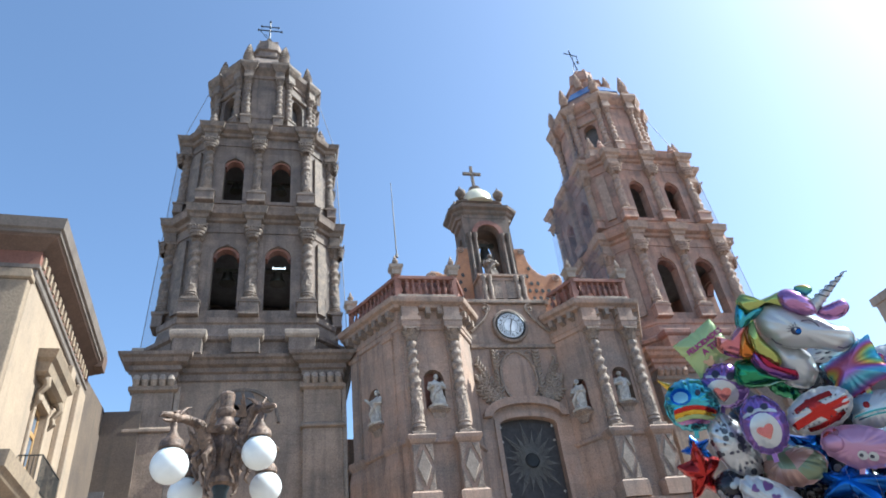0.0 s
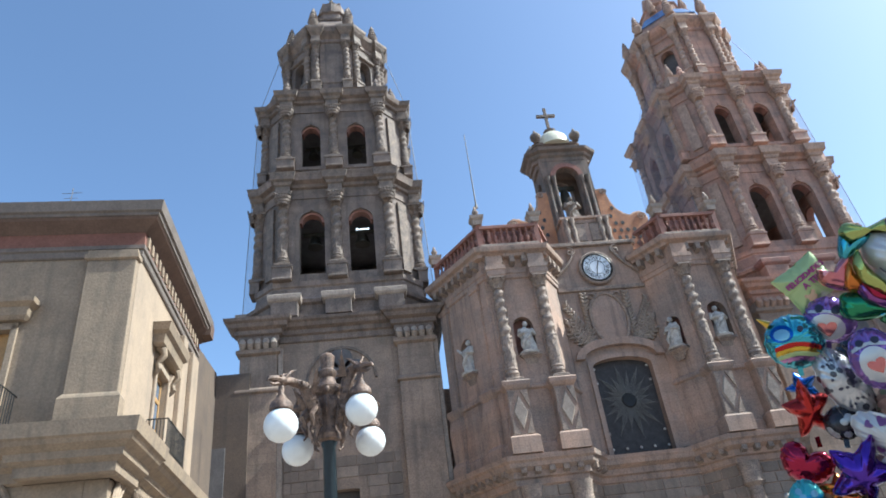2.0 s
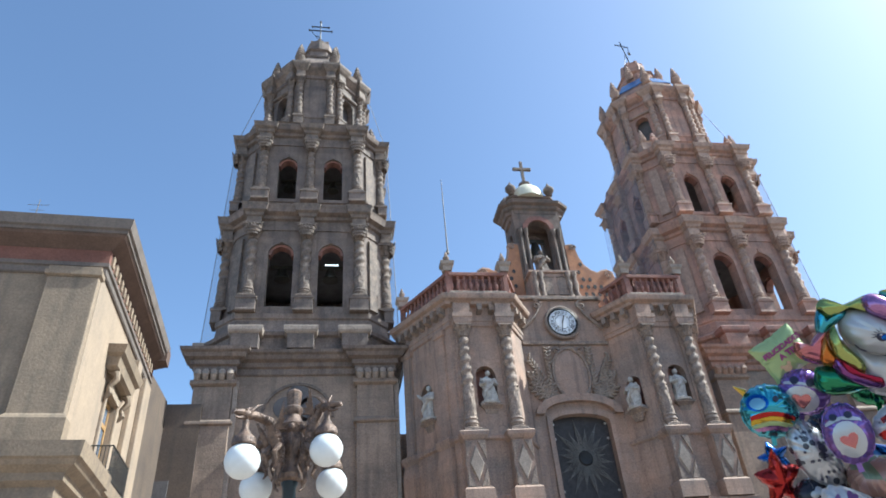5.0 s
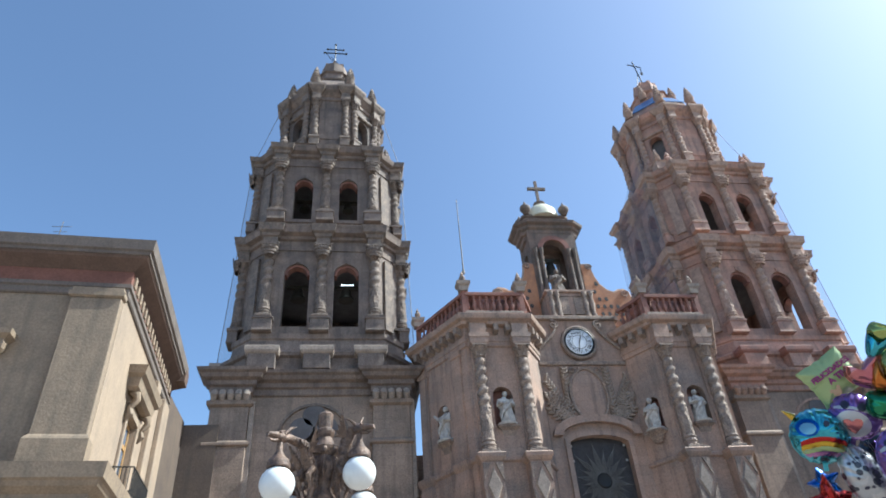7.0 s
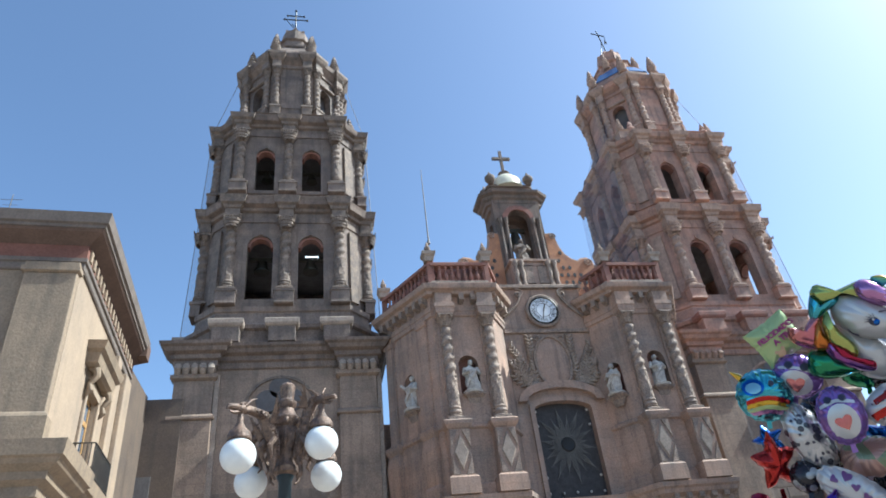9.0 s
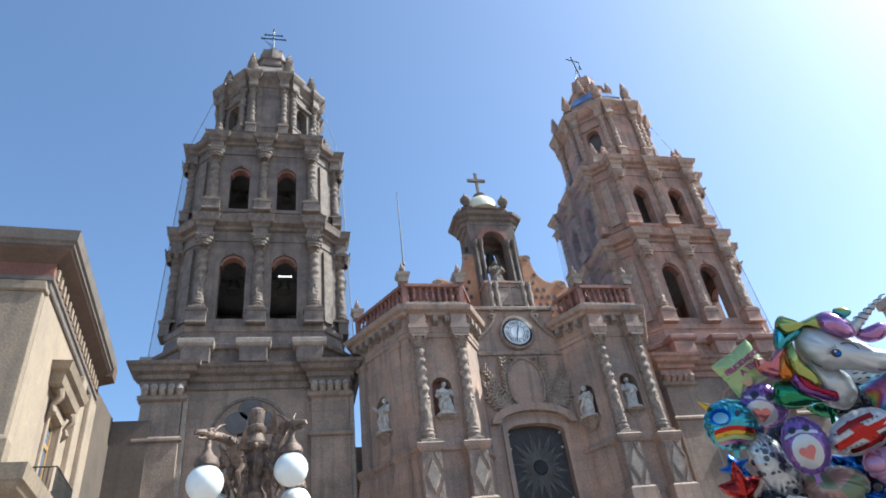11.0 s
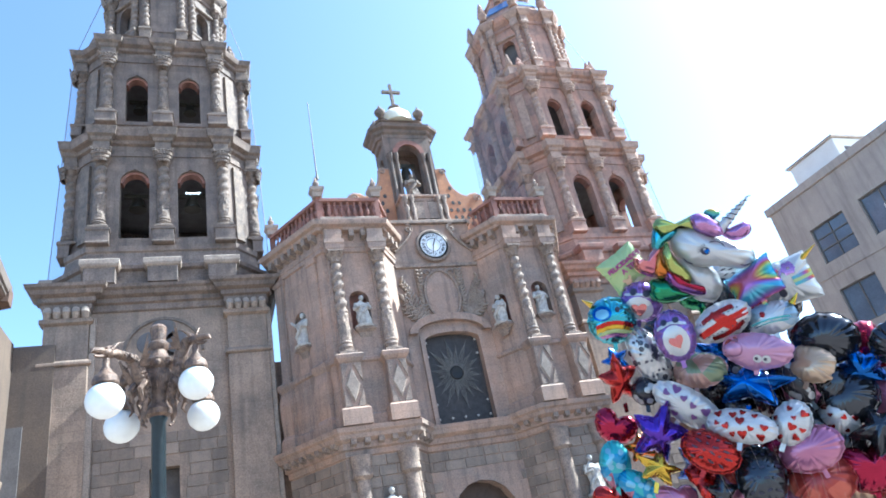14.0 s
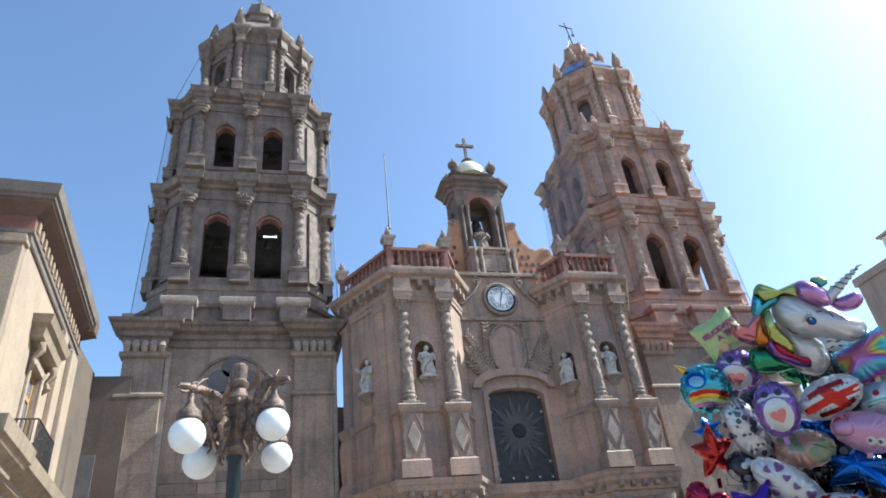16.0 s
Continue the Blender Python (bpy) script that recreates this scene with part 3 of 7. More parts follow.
        at(part("pinnacle", bm, carved, t, smooth=True), 1.75 * math.cos(a), 1.75 * math.sin(a), 39.9)
    if broken:
        bm = bmesh.new()
        for k in range(8):
            a0, a1 = math.pi / 8 + k * math.pi / 4, math.pi / 8 + (k + 1) * math.pi / 4
            q = [(2.72 * math.cos(a0), 2.72 * math.sin(a0), 38.4), (2.72 * math.cos(a1), 2.72 * math.sin(a1), 38.4), (2.0 * math.cos(a1), 2.0 * math.sin(a1), 39.55), (2.0 * math.cos(a0), 2.0 * math.sin(a0), 39.55)]
            bm.faces.new([bm.verts.new(p) for p in q])
        bmesh.ops.remove_doubles(bm, verts=bm.verts, dist=0.01)
        k = bmesh.ops.extrude_face_region(bm, geom=bm.faces[:])["geom"]
        bmesh.ops.translate(bm, vec=(0, 0, 0.09), verts=[g for g in k if isinstance(g, bmesh.types.BMVert)])
        for ox in (-3.3, 3.3):
            fin = bmesh.new()
            loft(fin, rect(-0.42, 0.42, -0.42, 0.42), [(0, 0), (0.06, 0.1), (0, 0.2), (-0.04, 0.75), (0.04, 0.85), (-0.1, 0.95)])
            spire_finial(fin, 0, 0, 0.9, 0.75)
            at(part("corner_pinnacle", fin, carved, t), ox, -3.3, 30.2)
        part("tiled_roof", bm, BLUE_TILE, t, "blue glazed tiles")
    # iron cross
    bm = bmesh.new()
    if not broken:
        tube(bm, [(0, 0, 42.9), (0, 0, 45.9)], 0.05)
        for z, l in ((44.9, 0.85), (45.35, 0.62)):
            tube(bm, [(-l, 0, z), (l, 0, z)], 0.05)
            for q in (-l, l):
                ellipsoid(bm, (q, 0, z), 0.09, 0.09, 0.09, None, 8, 6)
        ellipsoid(bm, (0, 0, 45.95), 0.09, 0.09, 0.16, None, 8, 6)
        tube(bm, [(-0.75, 0, 44.9), (0.35, 0, 43.1)], 0.025, 5)
        tube(bm, [(-0.3, 0, 44.4), (0.6, 0, 43.1)], 0.025, 5)
    else:
        tube(bm, [(0.1, 0, 42.8), (0.0, 0, 44.2), (-0.2, 0, 46.2)], 0.05)
        tube(bm, [(-0.75, 0, 45.8), (0.4, 0, 45.55)], 0.045)
        tube(bm, [(0.38, 0, 45.55), (0.32, 0, 44.7)], 0.03, 5)
        tube(bm, [(-0.6, 0, 42.6), (-0.1, 0, 44.6)], 0.03, 5)
        box(bm, 0.2, 0.42, -0.02, 0.02, 44.6, 44.9)
    part("cross", bm, IRON, t, "thin wrought iron cross")
    # bells, hung in the openings
    for z, r, y in ((20.6, 0.42, -2.5), (27.0, 0.34, -2.3)):
        for ox in (-1.28, 1.28):
            bm = bmesh.new()
            lathe(bm, [(r, 0), (r * 1.02, 0.05), (r * 0.8, r * 0.5), (r * 0.62, r * 1.2), (r * 0.5, r * 1.55), (r * 0.15, r * 1.7)], 18)
            box(bm, -r * 1.5, r * 1.5, -0.1, 0.1, r * 1.65, r * 2.1)
            at(part("bell", bm, BRONZE_BELL, t, "dark bronze bell", True), ox, y, z)
    # bird net hung from the cornices to the base
    for k, (za, ra, zb, rb) in enumerate(((15.4, 4.85, 30.1, 4.45), (30.2, 4.45, 37.3, 3.1))):
        bm = bmesh.new()
        pa, pb = chamfered(ra, 1.6), chamfered(rb, 1.5)
        rows_n = 8
        rings = []
        for j in range(rows_n + 1):
            fz = j / rows_n
            sag = 0.0 if k == 0 else -0.75 * math.sin(math.pi * fz)
            rings.append([bm.verts.new((a[0] + (b[0] - a[0]) * fz + sag * (a[0] > 0) - sag * (a[0] < 0), a[1] + (b[1] - a[1]) * fz + sag * (a[1] > 0) - sag * (a[1] < 0), za + (zb - za) * fz)) for a, b in zip(pa, pb)])
        coords = [[v.co.copy() for v in r] for r in rings]
        bm.free()
        for i in (2, 6):
            bm = bmesh.new()
            vs = [[bm.verts.new(r[i]), bm.verts.new(r[(i + 1) % 8])] for r in coords]
            for a, b in zip(vs, vs[1:]):
                bm.faces.new((a[0], a[1], b[1], b[0]))
            net = part("bird_net", bm, NET, t, "thin grey bird netting")
            net.visible_shadow = False
        for i in (2, 7):
            bm = bmesh.new()
            tube(bm, [(pa[i][0] + (pb[i][0] - pa[i][0]) * q / 6, pa[i][1] + (pb[i][1] - pa[i][1]) * q / 6, za + (zb - za) * q / 6) for q in range(7)], 0.018, 5)
            part("net_cable", bm, LEAD, t)
    return t


tower_l = tower(AXIS_L, GREY_STONE, CARVED_DARK, "tall weathered grey-brown stone bell tower with twisted columns", 1)
tower_r = tower(AXIS_R, PINK_STONE, CARVED_PINK,
                "tall pink stone bell tower with a bent cross on top", -1, True)
bm = bmesh.new()
tube(bm, [(-0.3, 0, 0), (0.3, 0, 0)], 0.03, 8)
for q in (-0.31, 0.31):
    box(bm, q - 0.02, q + 0.02, -0.04, 0.04, -0.04, 0.06)
tl = solid("tube_lamp", bm, TUBE, "lit white tube lamp hung inside the belfry window", "lamp")
tl.location = (AXIS_L + 1.33, TOWER_Y - 3.2, 21.15)

# ---- portal between the towers ----
portal = thing("church_portal", "folded baroque church portal of pinkish stone with twisted columns", "church facade", AXIS_P, 25.35, 0)
PX, PY = AXIS_P, 25.35


def bay_plan(side):
    p = [(3.62 - PX, 29.2 - PY), (3.32 - PX, 28.5 - PY), (5.08 - PX, 0), (7.8 - PX, 0), (8.69 - PX, 1.38), (8.69 - PX, 29.2 - PY)]
    return p if side < 0 else [(-x, y) for x, y in p[::-1]]


colp = Column(0.235, 4.75, 9.0, CARVED, CARVED, rope=1, relief=0.2, lower=0.42, cap=0.12, foot=0.05, seed=4)
BALUSTER = bmesh.new()
lathe(BALUSTER, [(0.085, 0), (0.085, 0.06), (0.05, 0.1), (0.1, 0.24), (0.105, 0.34), (0.05, 0.5), (0.045, 0.56), (0.075, 0.62), (0.05, 0.68), (0.085, 0.74), (0.085, 0.8)], 10)
BALUSTER = mesh_of("baluster", BALUSTER, RED_STONE, True)


def finial(parent, x, y, z, s=1.0):
    bm = bmesh.new()
    lathe(bm, [(0.16 * s, 0), (0.18 * s, 0.05 * s), (0.08 * s, 0.12 * s), (0.15 * s, 0.22 * s), (0.15 * s, 0.3 * s), (0.07 * s, 0.38 * s), (0.09 * s, 0.42 * s), (0.02 * s, 0.62 * s)], 10)
    return at(part("finial", bm, CARVED, parent, smooth=True), x, y, z)


def rail_run(parent, a, b, z, n):
    """Balusters, base course and hand rail from a to b."""
    a, b = Vector(a), Vector(b)
    d = b - a
    ang = math.degrees(math.atan2(d.y, d.x))
    for name, z0, z1, w, mat in (("base_course", z - 0.04, z + 0.14, 0.15, PALE_CAP), ("hand_rail", z + 0.94, z + 1.12, 0.17, RED_STONE)):
        bm = bmesh.new()
        box(bm, 0, d.length, -w, w, z0, z1, bevel=0.025)
        at(part(name, bm, mat, parent), a.x, a.y, 0, ang)
    for k in range(n):
        p = a + d * ((k + 0.5) / n)
        at(part("baluster", BALUSTER, None, parent), p.x, p.y, z + 0.14)


def post(parent, x, y, z, top, w=0.2, rz=0):
    bm = bmesh.new()
    loft(bm, rect(-w, w, -w, w), [(-0.08, 0), (-0.09, 0.1), (-0.09, top - z - 0.5)])
    p = at(part("balustrade_post", bm, RED_STONE, parent), x, y, z, rz)
    part("post_cap", loft(bmesh.new(), rect(-w, w, -w, w), [(0.0, top - z - 0.51), (0.02, top - z - 0.28), (0.1, top - z - 0.18), (0.12, top - z - 0.04), (0.02, top - z)]), PALE_CAP, p)
    finial(p, 0, 0, top - z)
    return p


for side in (-1, 1):
    plan = bay_plan(side)
    pts = plan if side < 0 else plan
    bay = part("bay", loft(bmesh.new(), plan, [(0.0, 0), (0.0, 6.2)]), PORTAL_STONE, portal)
    # projecting ledge between the storeys
    bm = bmesh.new()
    loft(bm, plan, [(0.02, 6.2), (0.08, 6.25), (0.08, 6.45), (0.2, 6.5), (0.2, 6.72), (0.42, 6.85), (0.46, 7.0), (0.56, 7.08), (0.58, 7.26), (0.45, 7.3)])
    part("ledge", bm, PORTAL_STONE, bay)
    # faces of the upper storey, with niches
    k = len(plan)
    wall = None
    for i in range(k):
        a, b = Vector(plan[i]), Vector(plan[(i + 1) % k])
        ln = (b - a).length
        front = abs(a.y) < 0.01 and abs(b.y) < 0.01
        inner = (side < 0 and i == 3) or (side > 0 and i == 1)
        outer = (side < 0 and i == 1) or (side > 0 and i == 3)
        ops = [(ln / 2, 0.86, 11.4, 12.7)] if front else [(ln / 2, 0.7, 11.3, 12.5)] if inner and side > 0 else [(ln * 0.46, 0.8, 11.3, 12.6)] if outer else []
        bm = bmesh.new()
        arched_wall(bm, a, b, 7.3, 15.0, ops, 0.4)
        w = part("wall_face", bm, PORTAL_STONE, bay)
        wall = wall or w
    bm = bmesh.new()
    loft(bm, plan, [(-0.5, 7.3), (-0.5, 15.0)])
    part("niche_back", bm, RED_STONE, bay)
    for i in range(k):
        a, b = Vector(plan[i]), Vector(plan[(i + 1) % k])
        if not ((side < 0 and i == 1) or (side > 0 and i == 3)):
            continue
        ang = math.degrees(math.atan2(b.y - a.y, b.x - a.x))
        for f in (0.12, 0.8):
            p = a + (b - a) * f
            pil = at(part("side_pilaster", loft(bmesh.new(), rect(-0.3, 0.3, -0.1, 0.1), [(0.0, 10.17), (0.0, 14.7), (0.06, 14.75), (0.08, 14.95), (0.02, 14.98)]), PORTAL_STONE, bay), p.x, p.y, 0, ang)
            part("pilaster_foot", loft(bmesh.new(), rect(-0.36, 0.36, -0.2, 0.1), [(0.1, 7.3), (0.1, 7.75), (0.04, 7.85), (0.0, 7.9), (0.04, 8.6), (0.08, 9.2), (0.0, 9.75), (0.1, 9.95), (0.12, 10.1), (0.04, 10.17)]), PORTAL_STONE, pil)
    # pedestal course and impost band
    bm = bmesh.new()
    loft(bm, plan, [(0.02, 9.92), (0.1, 9.98), (0.1, 10.1), (0.02, 10.16)])
    loft(bm, plan, [(0.02, 7.31), (0.1, 7.35), (0.1, 7.75), (0.02, 7.82)])
    part("string_course", bm, PORTAL_STONE, bay)
    # entablature
    bm = bmesh.new()
    loft(bm, plan, [(0.03, 14.98), (0.08, 15.02), (0.08, 15.2), (0.12, 15.24), (0.12, 15.4), (0.05, 15.42), (0.05, 15.95), (0.3, 16.0), (0.34, 16.12), (0.5, 16.2), (0.54, 16.3), (0.56, 16.42), (0.5, 16.46)])
    ent = part("entablature", bm, PORTAL_STONE, bay)
    for i in range(k):
        a, b = Vector(plan[i]), Vector(plan[(i + 1) % k])
        if max(a.y, b.y) > 3.7:
            continue
        d = (b - a).normalized()
        nrm = Vector((d.y, -d.x))
        n = max(2, round((b - a).length / 0.52))
        for j in range(n):
            c = a + (b - a) * ((j + 0.5) / n)
            q = [c - d * 0.11, c + d * 0.11]
            o = nrm * 0.38
            bm = bmesh.new()
            vs = [q[0], q[1], q[1] + o, q[0] + o]
            lo = [bm.verts.new((p.x, p.y, 15.55 + (0.12 if m > 1 else 0))) for m, p in enumerate(vs)]
            hi = [bm.verts.new((p.x, p.y, 15.99)) for p in vs]
            bm.faces.new(lo[::-1])
            bm.faces.new(hi)
            for m in range(4):
                bm.faces.new((lo[m], lo[(m + 1) % 4], hi[(m + 1) % 4], hi[m]))
            part("bracket", bm, CARVED, ent)
            bm = bmesh.new()
            o = nrm * 0.42
            vs = [q[0], q[1], q[1] + o, q[0] + o]
            lo = [bm.verts.new((p.x, p.y, 6.5 + (0.14 if m > 1 else 0))) for m, p in enumerate(vs)]
            hi = [bm.verts.new((p.x, p.y, 6.83)) for p in vs]
            bm.faces.new(lo[::-1])
            bm.faces.new(hi)
            for m in range(4):
                bm.faces.new((lo[m], lo[(m + 1) % 4], hi[(m + 1) % 4], hi[m]))
            part("ledge_bracket", bm, CARVED, bay)
    # columns on pedestals with diamond panels
    for ox in (5.21, 3.32):
        x = side * ox
        bm = bmesh.new()
        loft(bm, rect(-0.42, 0.42, -0.5, 0.2), [(0.16, 7.3), (0.16, 7.9), (0.08, 7.98), (0.0, 8.02), (0.0, 9.78), (0.06, 9.84), (0.14, 9.96), (0.16, 10.1), (0.1, 10.16)])
        ped = at(part("pedestal", bm, PORTAL_STONE, portal), x, -0.02, 0)
        bm = bmesh.new()
        lo = [bm.verts.new((a, -0.5, 8.87 + b)) for a, b in ((0.3, 0), (0, 0.72), (-0.3, 0), (0, -0.72))]
        hi = [bm.verts.new((a, -0.59, 8.87 + b)) for a, b in ((0.25, 0), (0, 0.62), (-0.25, 0), (0, -0.62))]
        bm.faces.new(hi)
        for m in range(4):
            bm.faces.new((lo[m], lo[(m + 1) % 4], hi[(m + 1) % 4], hi[m]))
        part("diamond_panel", bm, PALE_CAP, ped)
        for qx in (-1, 1):
            for qz in (-1, 1):
                bm = bmesh.new()
                tri = ((0.4, 0.12), (0.4, 0.88), (0.08, 0.88))
                lo = [bm.verts.new((qx * a, -0.5, 8.87 + qz * b)) for a, b in tri]
                hi = [bm.verts.new((qx * (a * 0.92 + 0.02), -0.57, 8.87 + qz * (b * 0.92 + 0.05))) for a, b in tri]
                bm.faces.new(hi)
                for m in range(3):
                    bm.faces.new((lo[m], lo[(m + 1) % 3], hi[(m + 1) % 3], hi[m]))
                part("corner_panel", bm, CARVED, ped)
        colp.place(portal, x, -0.24, 10.16, 0)
        bm = bmesh.new()
        box(bm, x - 0.3, x + 0.3, -0.1, 0.05, 10.17, 14.95, bevel=0.02)
        part("column_backing", bm, PORTAL_STONE, portal)
        bm = bmesh.new()
        loft(bm, rect(x - 0.36, x + 0.36, -0.5, 0.1), [(0.0, 14.92), (0.04, 14.98), (0.05, 15.2), (0.08, 15.24), (0.08, 15.42), (0.0, 15.44), (0.0, 15.94), (0.1, 16.0)])
        part("entablature_block", bm, PORTAL_STONE, ent)
        # lower storey half columns below the ledge
        bm = bmesh.new()
        lathe(bm, [(0.36, 0), (0.36, 0.9), (0.3, 1.0), (0.27, 5.3), (0.4, 5.45), (0.36, 5.7), (0.44, 6.2)], 16, x, -0.12, 0)
        part("lower_column", bm, CARVED, portal, smooth=True)
    # balustrade along the roof edge
    zb = 16.5
    if side < 0:
        run = [(3.4 - PX, 28.5 - PY), (5.15 - PX, -0.24), (7.82 - PX, -0.24), (8.5 - PX, 1.2)]
    else:
        run = [(-(8.5 - PX), 1.2), (-(7.82 - PX), -0.24), (-(5.15 - PX), -0.24), (-(3.4 - PX), 28.5 - PY)]
    bal = part("balustrade", box(bmesh.new(), run[1][0] - 0.05, run[2][0] + 0.05, -0.4, 0.1, zb, zb + 0.03), PORTAL_STONE, portal)
    for (a, b), n in zip(zip(run, run[1:]), (12, 9, 4) if side < 0 else (4, 9, 12)):
        rail_run(bal, a, b, zb, n)
    for (a, b) in zip(run, run[1:]):
        a, b = Vector(a), Vector(b)
        d = (b - a).normalized()
        inward = Vector((-d.y, d.x)) * 0.5
        bm = bmesh.new()
        box(bm, 0, (b - a).length, 0.0, 0.18, zb - 0.02, zb + 1.2, bevel=0.02)
        at(part("parapet", bm, RED_STONE, bal), a.x + inward.x, a.y + inward.y, 0, math.degrees(math.atan2(d.y, d.x)))
        bm = bmesh.new()
        box(bm, -0.05, (b - a).length + 0.05, -0.06, 0.24, zb + 1.2, zb + 1.32, bevel=0.02)
        at(part("parapet_cap", bm, PORTAL_STONE, bal), a.x + inward.x, a.y + inward.y, 0, math.degrees(math.atan2(d.y, d.x)))
    for q in run:
        if abs(q[1] - 1.2) < 0.01:
            continue
        post(bal, q[0], q[1], zb, 18.2)

# centre bay: doorway, star window, medallion, clock
bm = bmesh.new()
cx = 2.1
arched_wall(bm, (-2.1, 1.38), (2.1, 1.38), 0, 6.2, [(cx, 2.9, 0.0, 3.4)], 0.9)
centre = part("centre_wall", bm, PORTAL_STONE, portal)
bm = bmesh.new()
arched_wall(bm, (-2.1, 1.38), (2.1, 1.38), 6.2, 17.3, [(cx, 2.64, 7.2, 11.05)], 0.5, 0.27, 12)
part("centre_upper_wall", bm, PORTAL_STONE, portal)
bm = bmesh.new()
arc = [(1.32 * math.cos(math.pi * i / 14), 11.05 + 0.36 * math.sin(math.pi * i / 14)) for i in range(15)]
line = [(1.32, 7.2)] + arc + [(-1.32, 7.2)]
for (a, b), (c, d) in zip(line, line[1:]):
    g0, g1 = 1.16, 1.16
    up = 0.22
    v = [(a, b), (c, d), (c * g1, d + (up if d > 7.3 else 0)), (a * g0, b + (up if b > 7.3 else 0))]
    fr = [bm.verts.new((x, 1.26, z)) for x, z in v]
    bk = [bm.verts.new((x, 1.6, z)) for x, z in v]
    bm.faces.new(fr)
    for i in range(4):
        bm.faces.new((fr[i], bk[i], bk[(i + 1) % 4], fr[(i + 1) % 4]))
part("window_frame", bm, PORTAL_STONE, centre)
bm = arch_band(bmesh.new(), 0, 11.4, 1.6, 2.0, 1.12, 1.6, 18, 0.36, 0.46)
part("arch_hood", bm, PORTAL_STONE, centre)
bm = bmesh.new()
box(bm, -1.4, 1.4, 1.66, 1.72, 7.0, 11.6)
star = part("star_window", bm, DARK_GLASS, portal, "dark leaded window with a radiating metal star")
rays = random.Random(5)
for k in range(20):
    bm = bmesh.new()
    a = 2 * math.pi * (k + 0.5) / 20
    reach = min(1.26 / max(abs(math.cos(a)), 0.01), 1.75) * (1.0 if k % 2 else 0.78) * rays.uniform(0.94, 1.0)
    d, n = Vector((math.cos(a), 0, math.sin(a))), Vector((-math.sin(a), 0, math.cos(a)))
    c = Vector((0, 1.6, 9.55))
    for q in (-1, -0.5, 0, 0.5, 1):
        belly = 0.085 * q * (1.2 if k % 2 else 1.0)
        tube(bm, [c + d * 0.3 + n * belly * 0.6, c + d * reach * 0.55 + n * belly, c + d * reach * (1 - 0.12 * abs(q))], [0.012, 0.014, 0.006], 4)
    part("star_ray", bm, LEAD, star)
bm = bmesh.new()
lathe(bm, [(0.3, 0), (0.33, 0.04), (0.27, 0.08), (0.2, 0.06)], 20)
bmesh.ops.transform(bm, matrix=Matrix.Translation((0, 1.62, 9.55)) @ Matrix.Rotation(math.pi / 2, 4, "X"), verts=bm.verts)
part("star_hub", bm, IRON, star, smooth=True)
for x, z in [(x, 7.55) for x in (-1.2, -0.6, 0, 0.6, 1.2)] + [(x, z) for x in (-1.2, 1.2) for z in (8.2, 10.4, 11.05)]:
    bm = bmesh.new()
    ellipsoid(bm, (x, 1.6, z), 0.06, 0.04, 0.06, None, 8, 6)
    part("window_stud", bm, STATUE_STONE, star)
bm = bmesh.new()
box(bm, -1.5, 1.5, 2.0, 2.08, 0, 4.9)
part("doorway_door", bm, DOOR_WOOD, portal, "dark wooden church door")
bm = bmesh.new()
loft(bm, rect(-2.1, 2.1, 1.38, 1.8), [(0.02, 6.2), (0.08, 6.25), (0.08, 6.45), (0.2, 6.5), (0.2, 6.72), (0.42, 6.85), (0.46, 7.0), (0.5, 7.08), (0.52, 7.2), (0.4, 7.22)])
part("centre_ledge", bm, PORTAL_STONE, centre)
# oval medallion with leafy stems
bm = bmesh.new()
for k in range(40):
    a0, a1 = 2 * math.pi * k / 40, 2 * math.pi * (k + 1) / 40
    q = [(0.86 * math.cos(a), 13.3 + 1.28 * math.sin(a)) for a in (a0, a1)]
    tube(bm, [(q[0][0], 1.32, q[0][1]), (q[1][0], 1.32, q[1][1])], 0.075, 6)
part("medallion_rim", bm, CARVED, centre, smooth=True)
bm = bmesh.new()
lathe(bm, [(0.8, -0.02), (0.8, 0.03), (0.6, 0.06)], 28)
bmesh.ops.transform(bm, matrix=Matrix.Translation((0, 1.38, 13.3)) @ Matrix.Diagonal((1, 1, 1.55, 1)) @ Matrix.Rotation(math.pi / 2, 4, "X"), verts=bm.verts)
part("medallion", bm, PORTAL_STONE, centre)
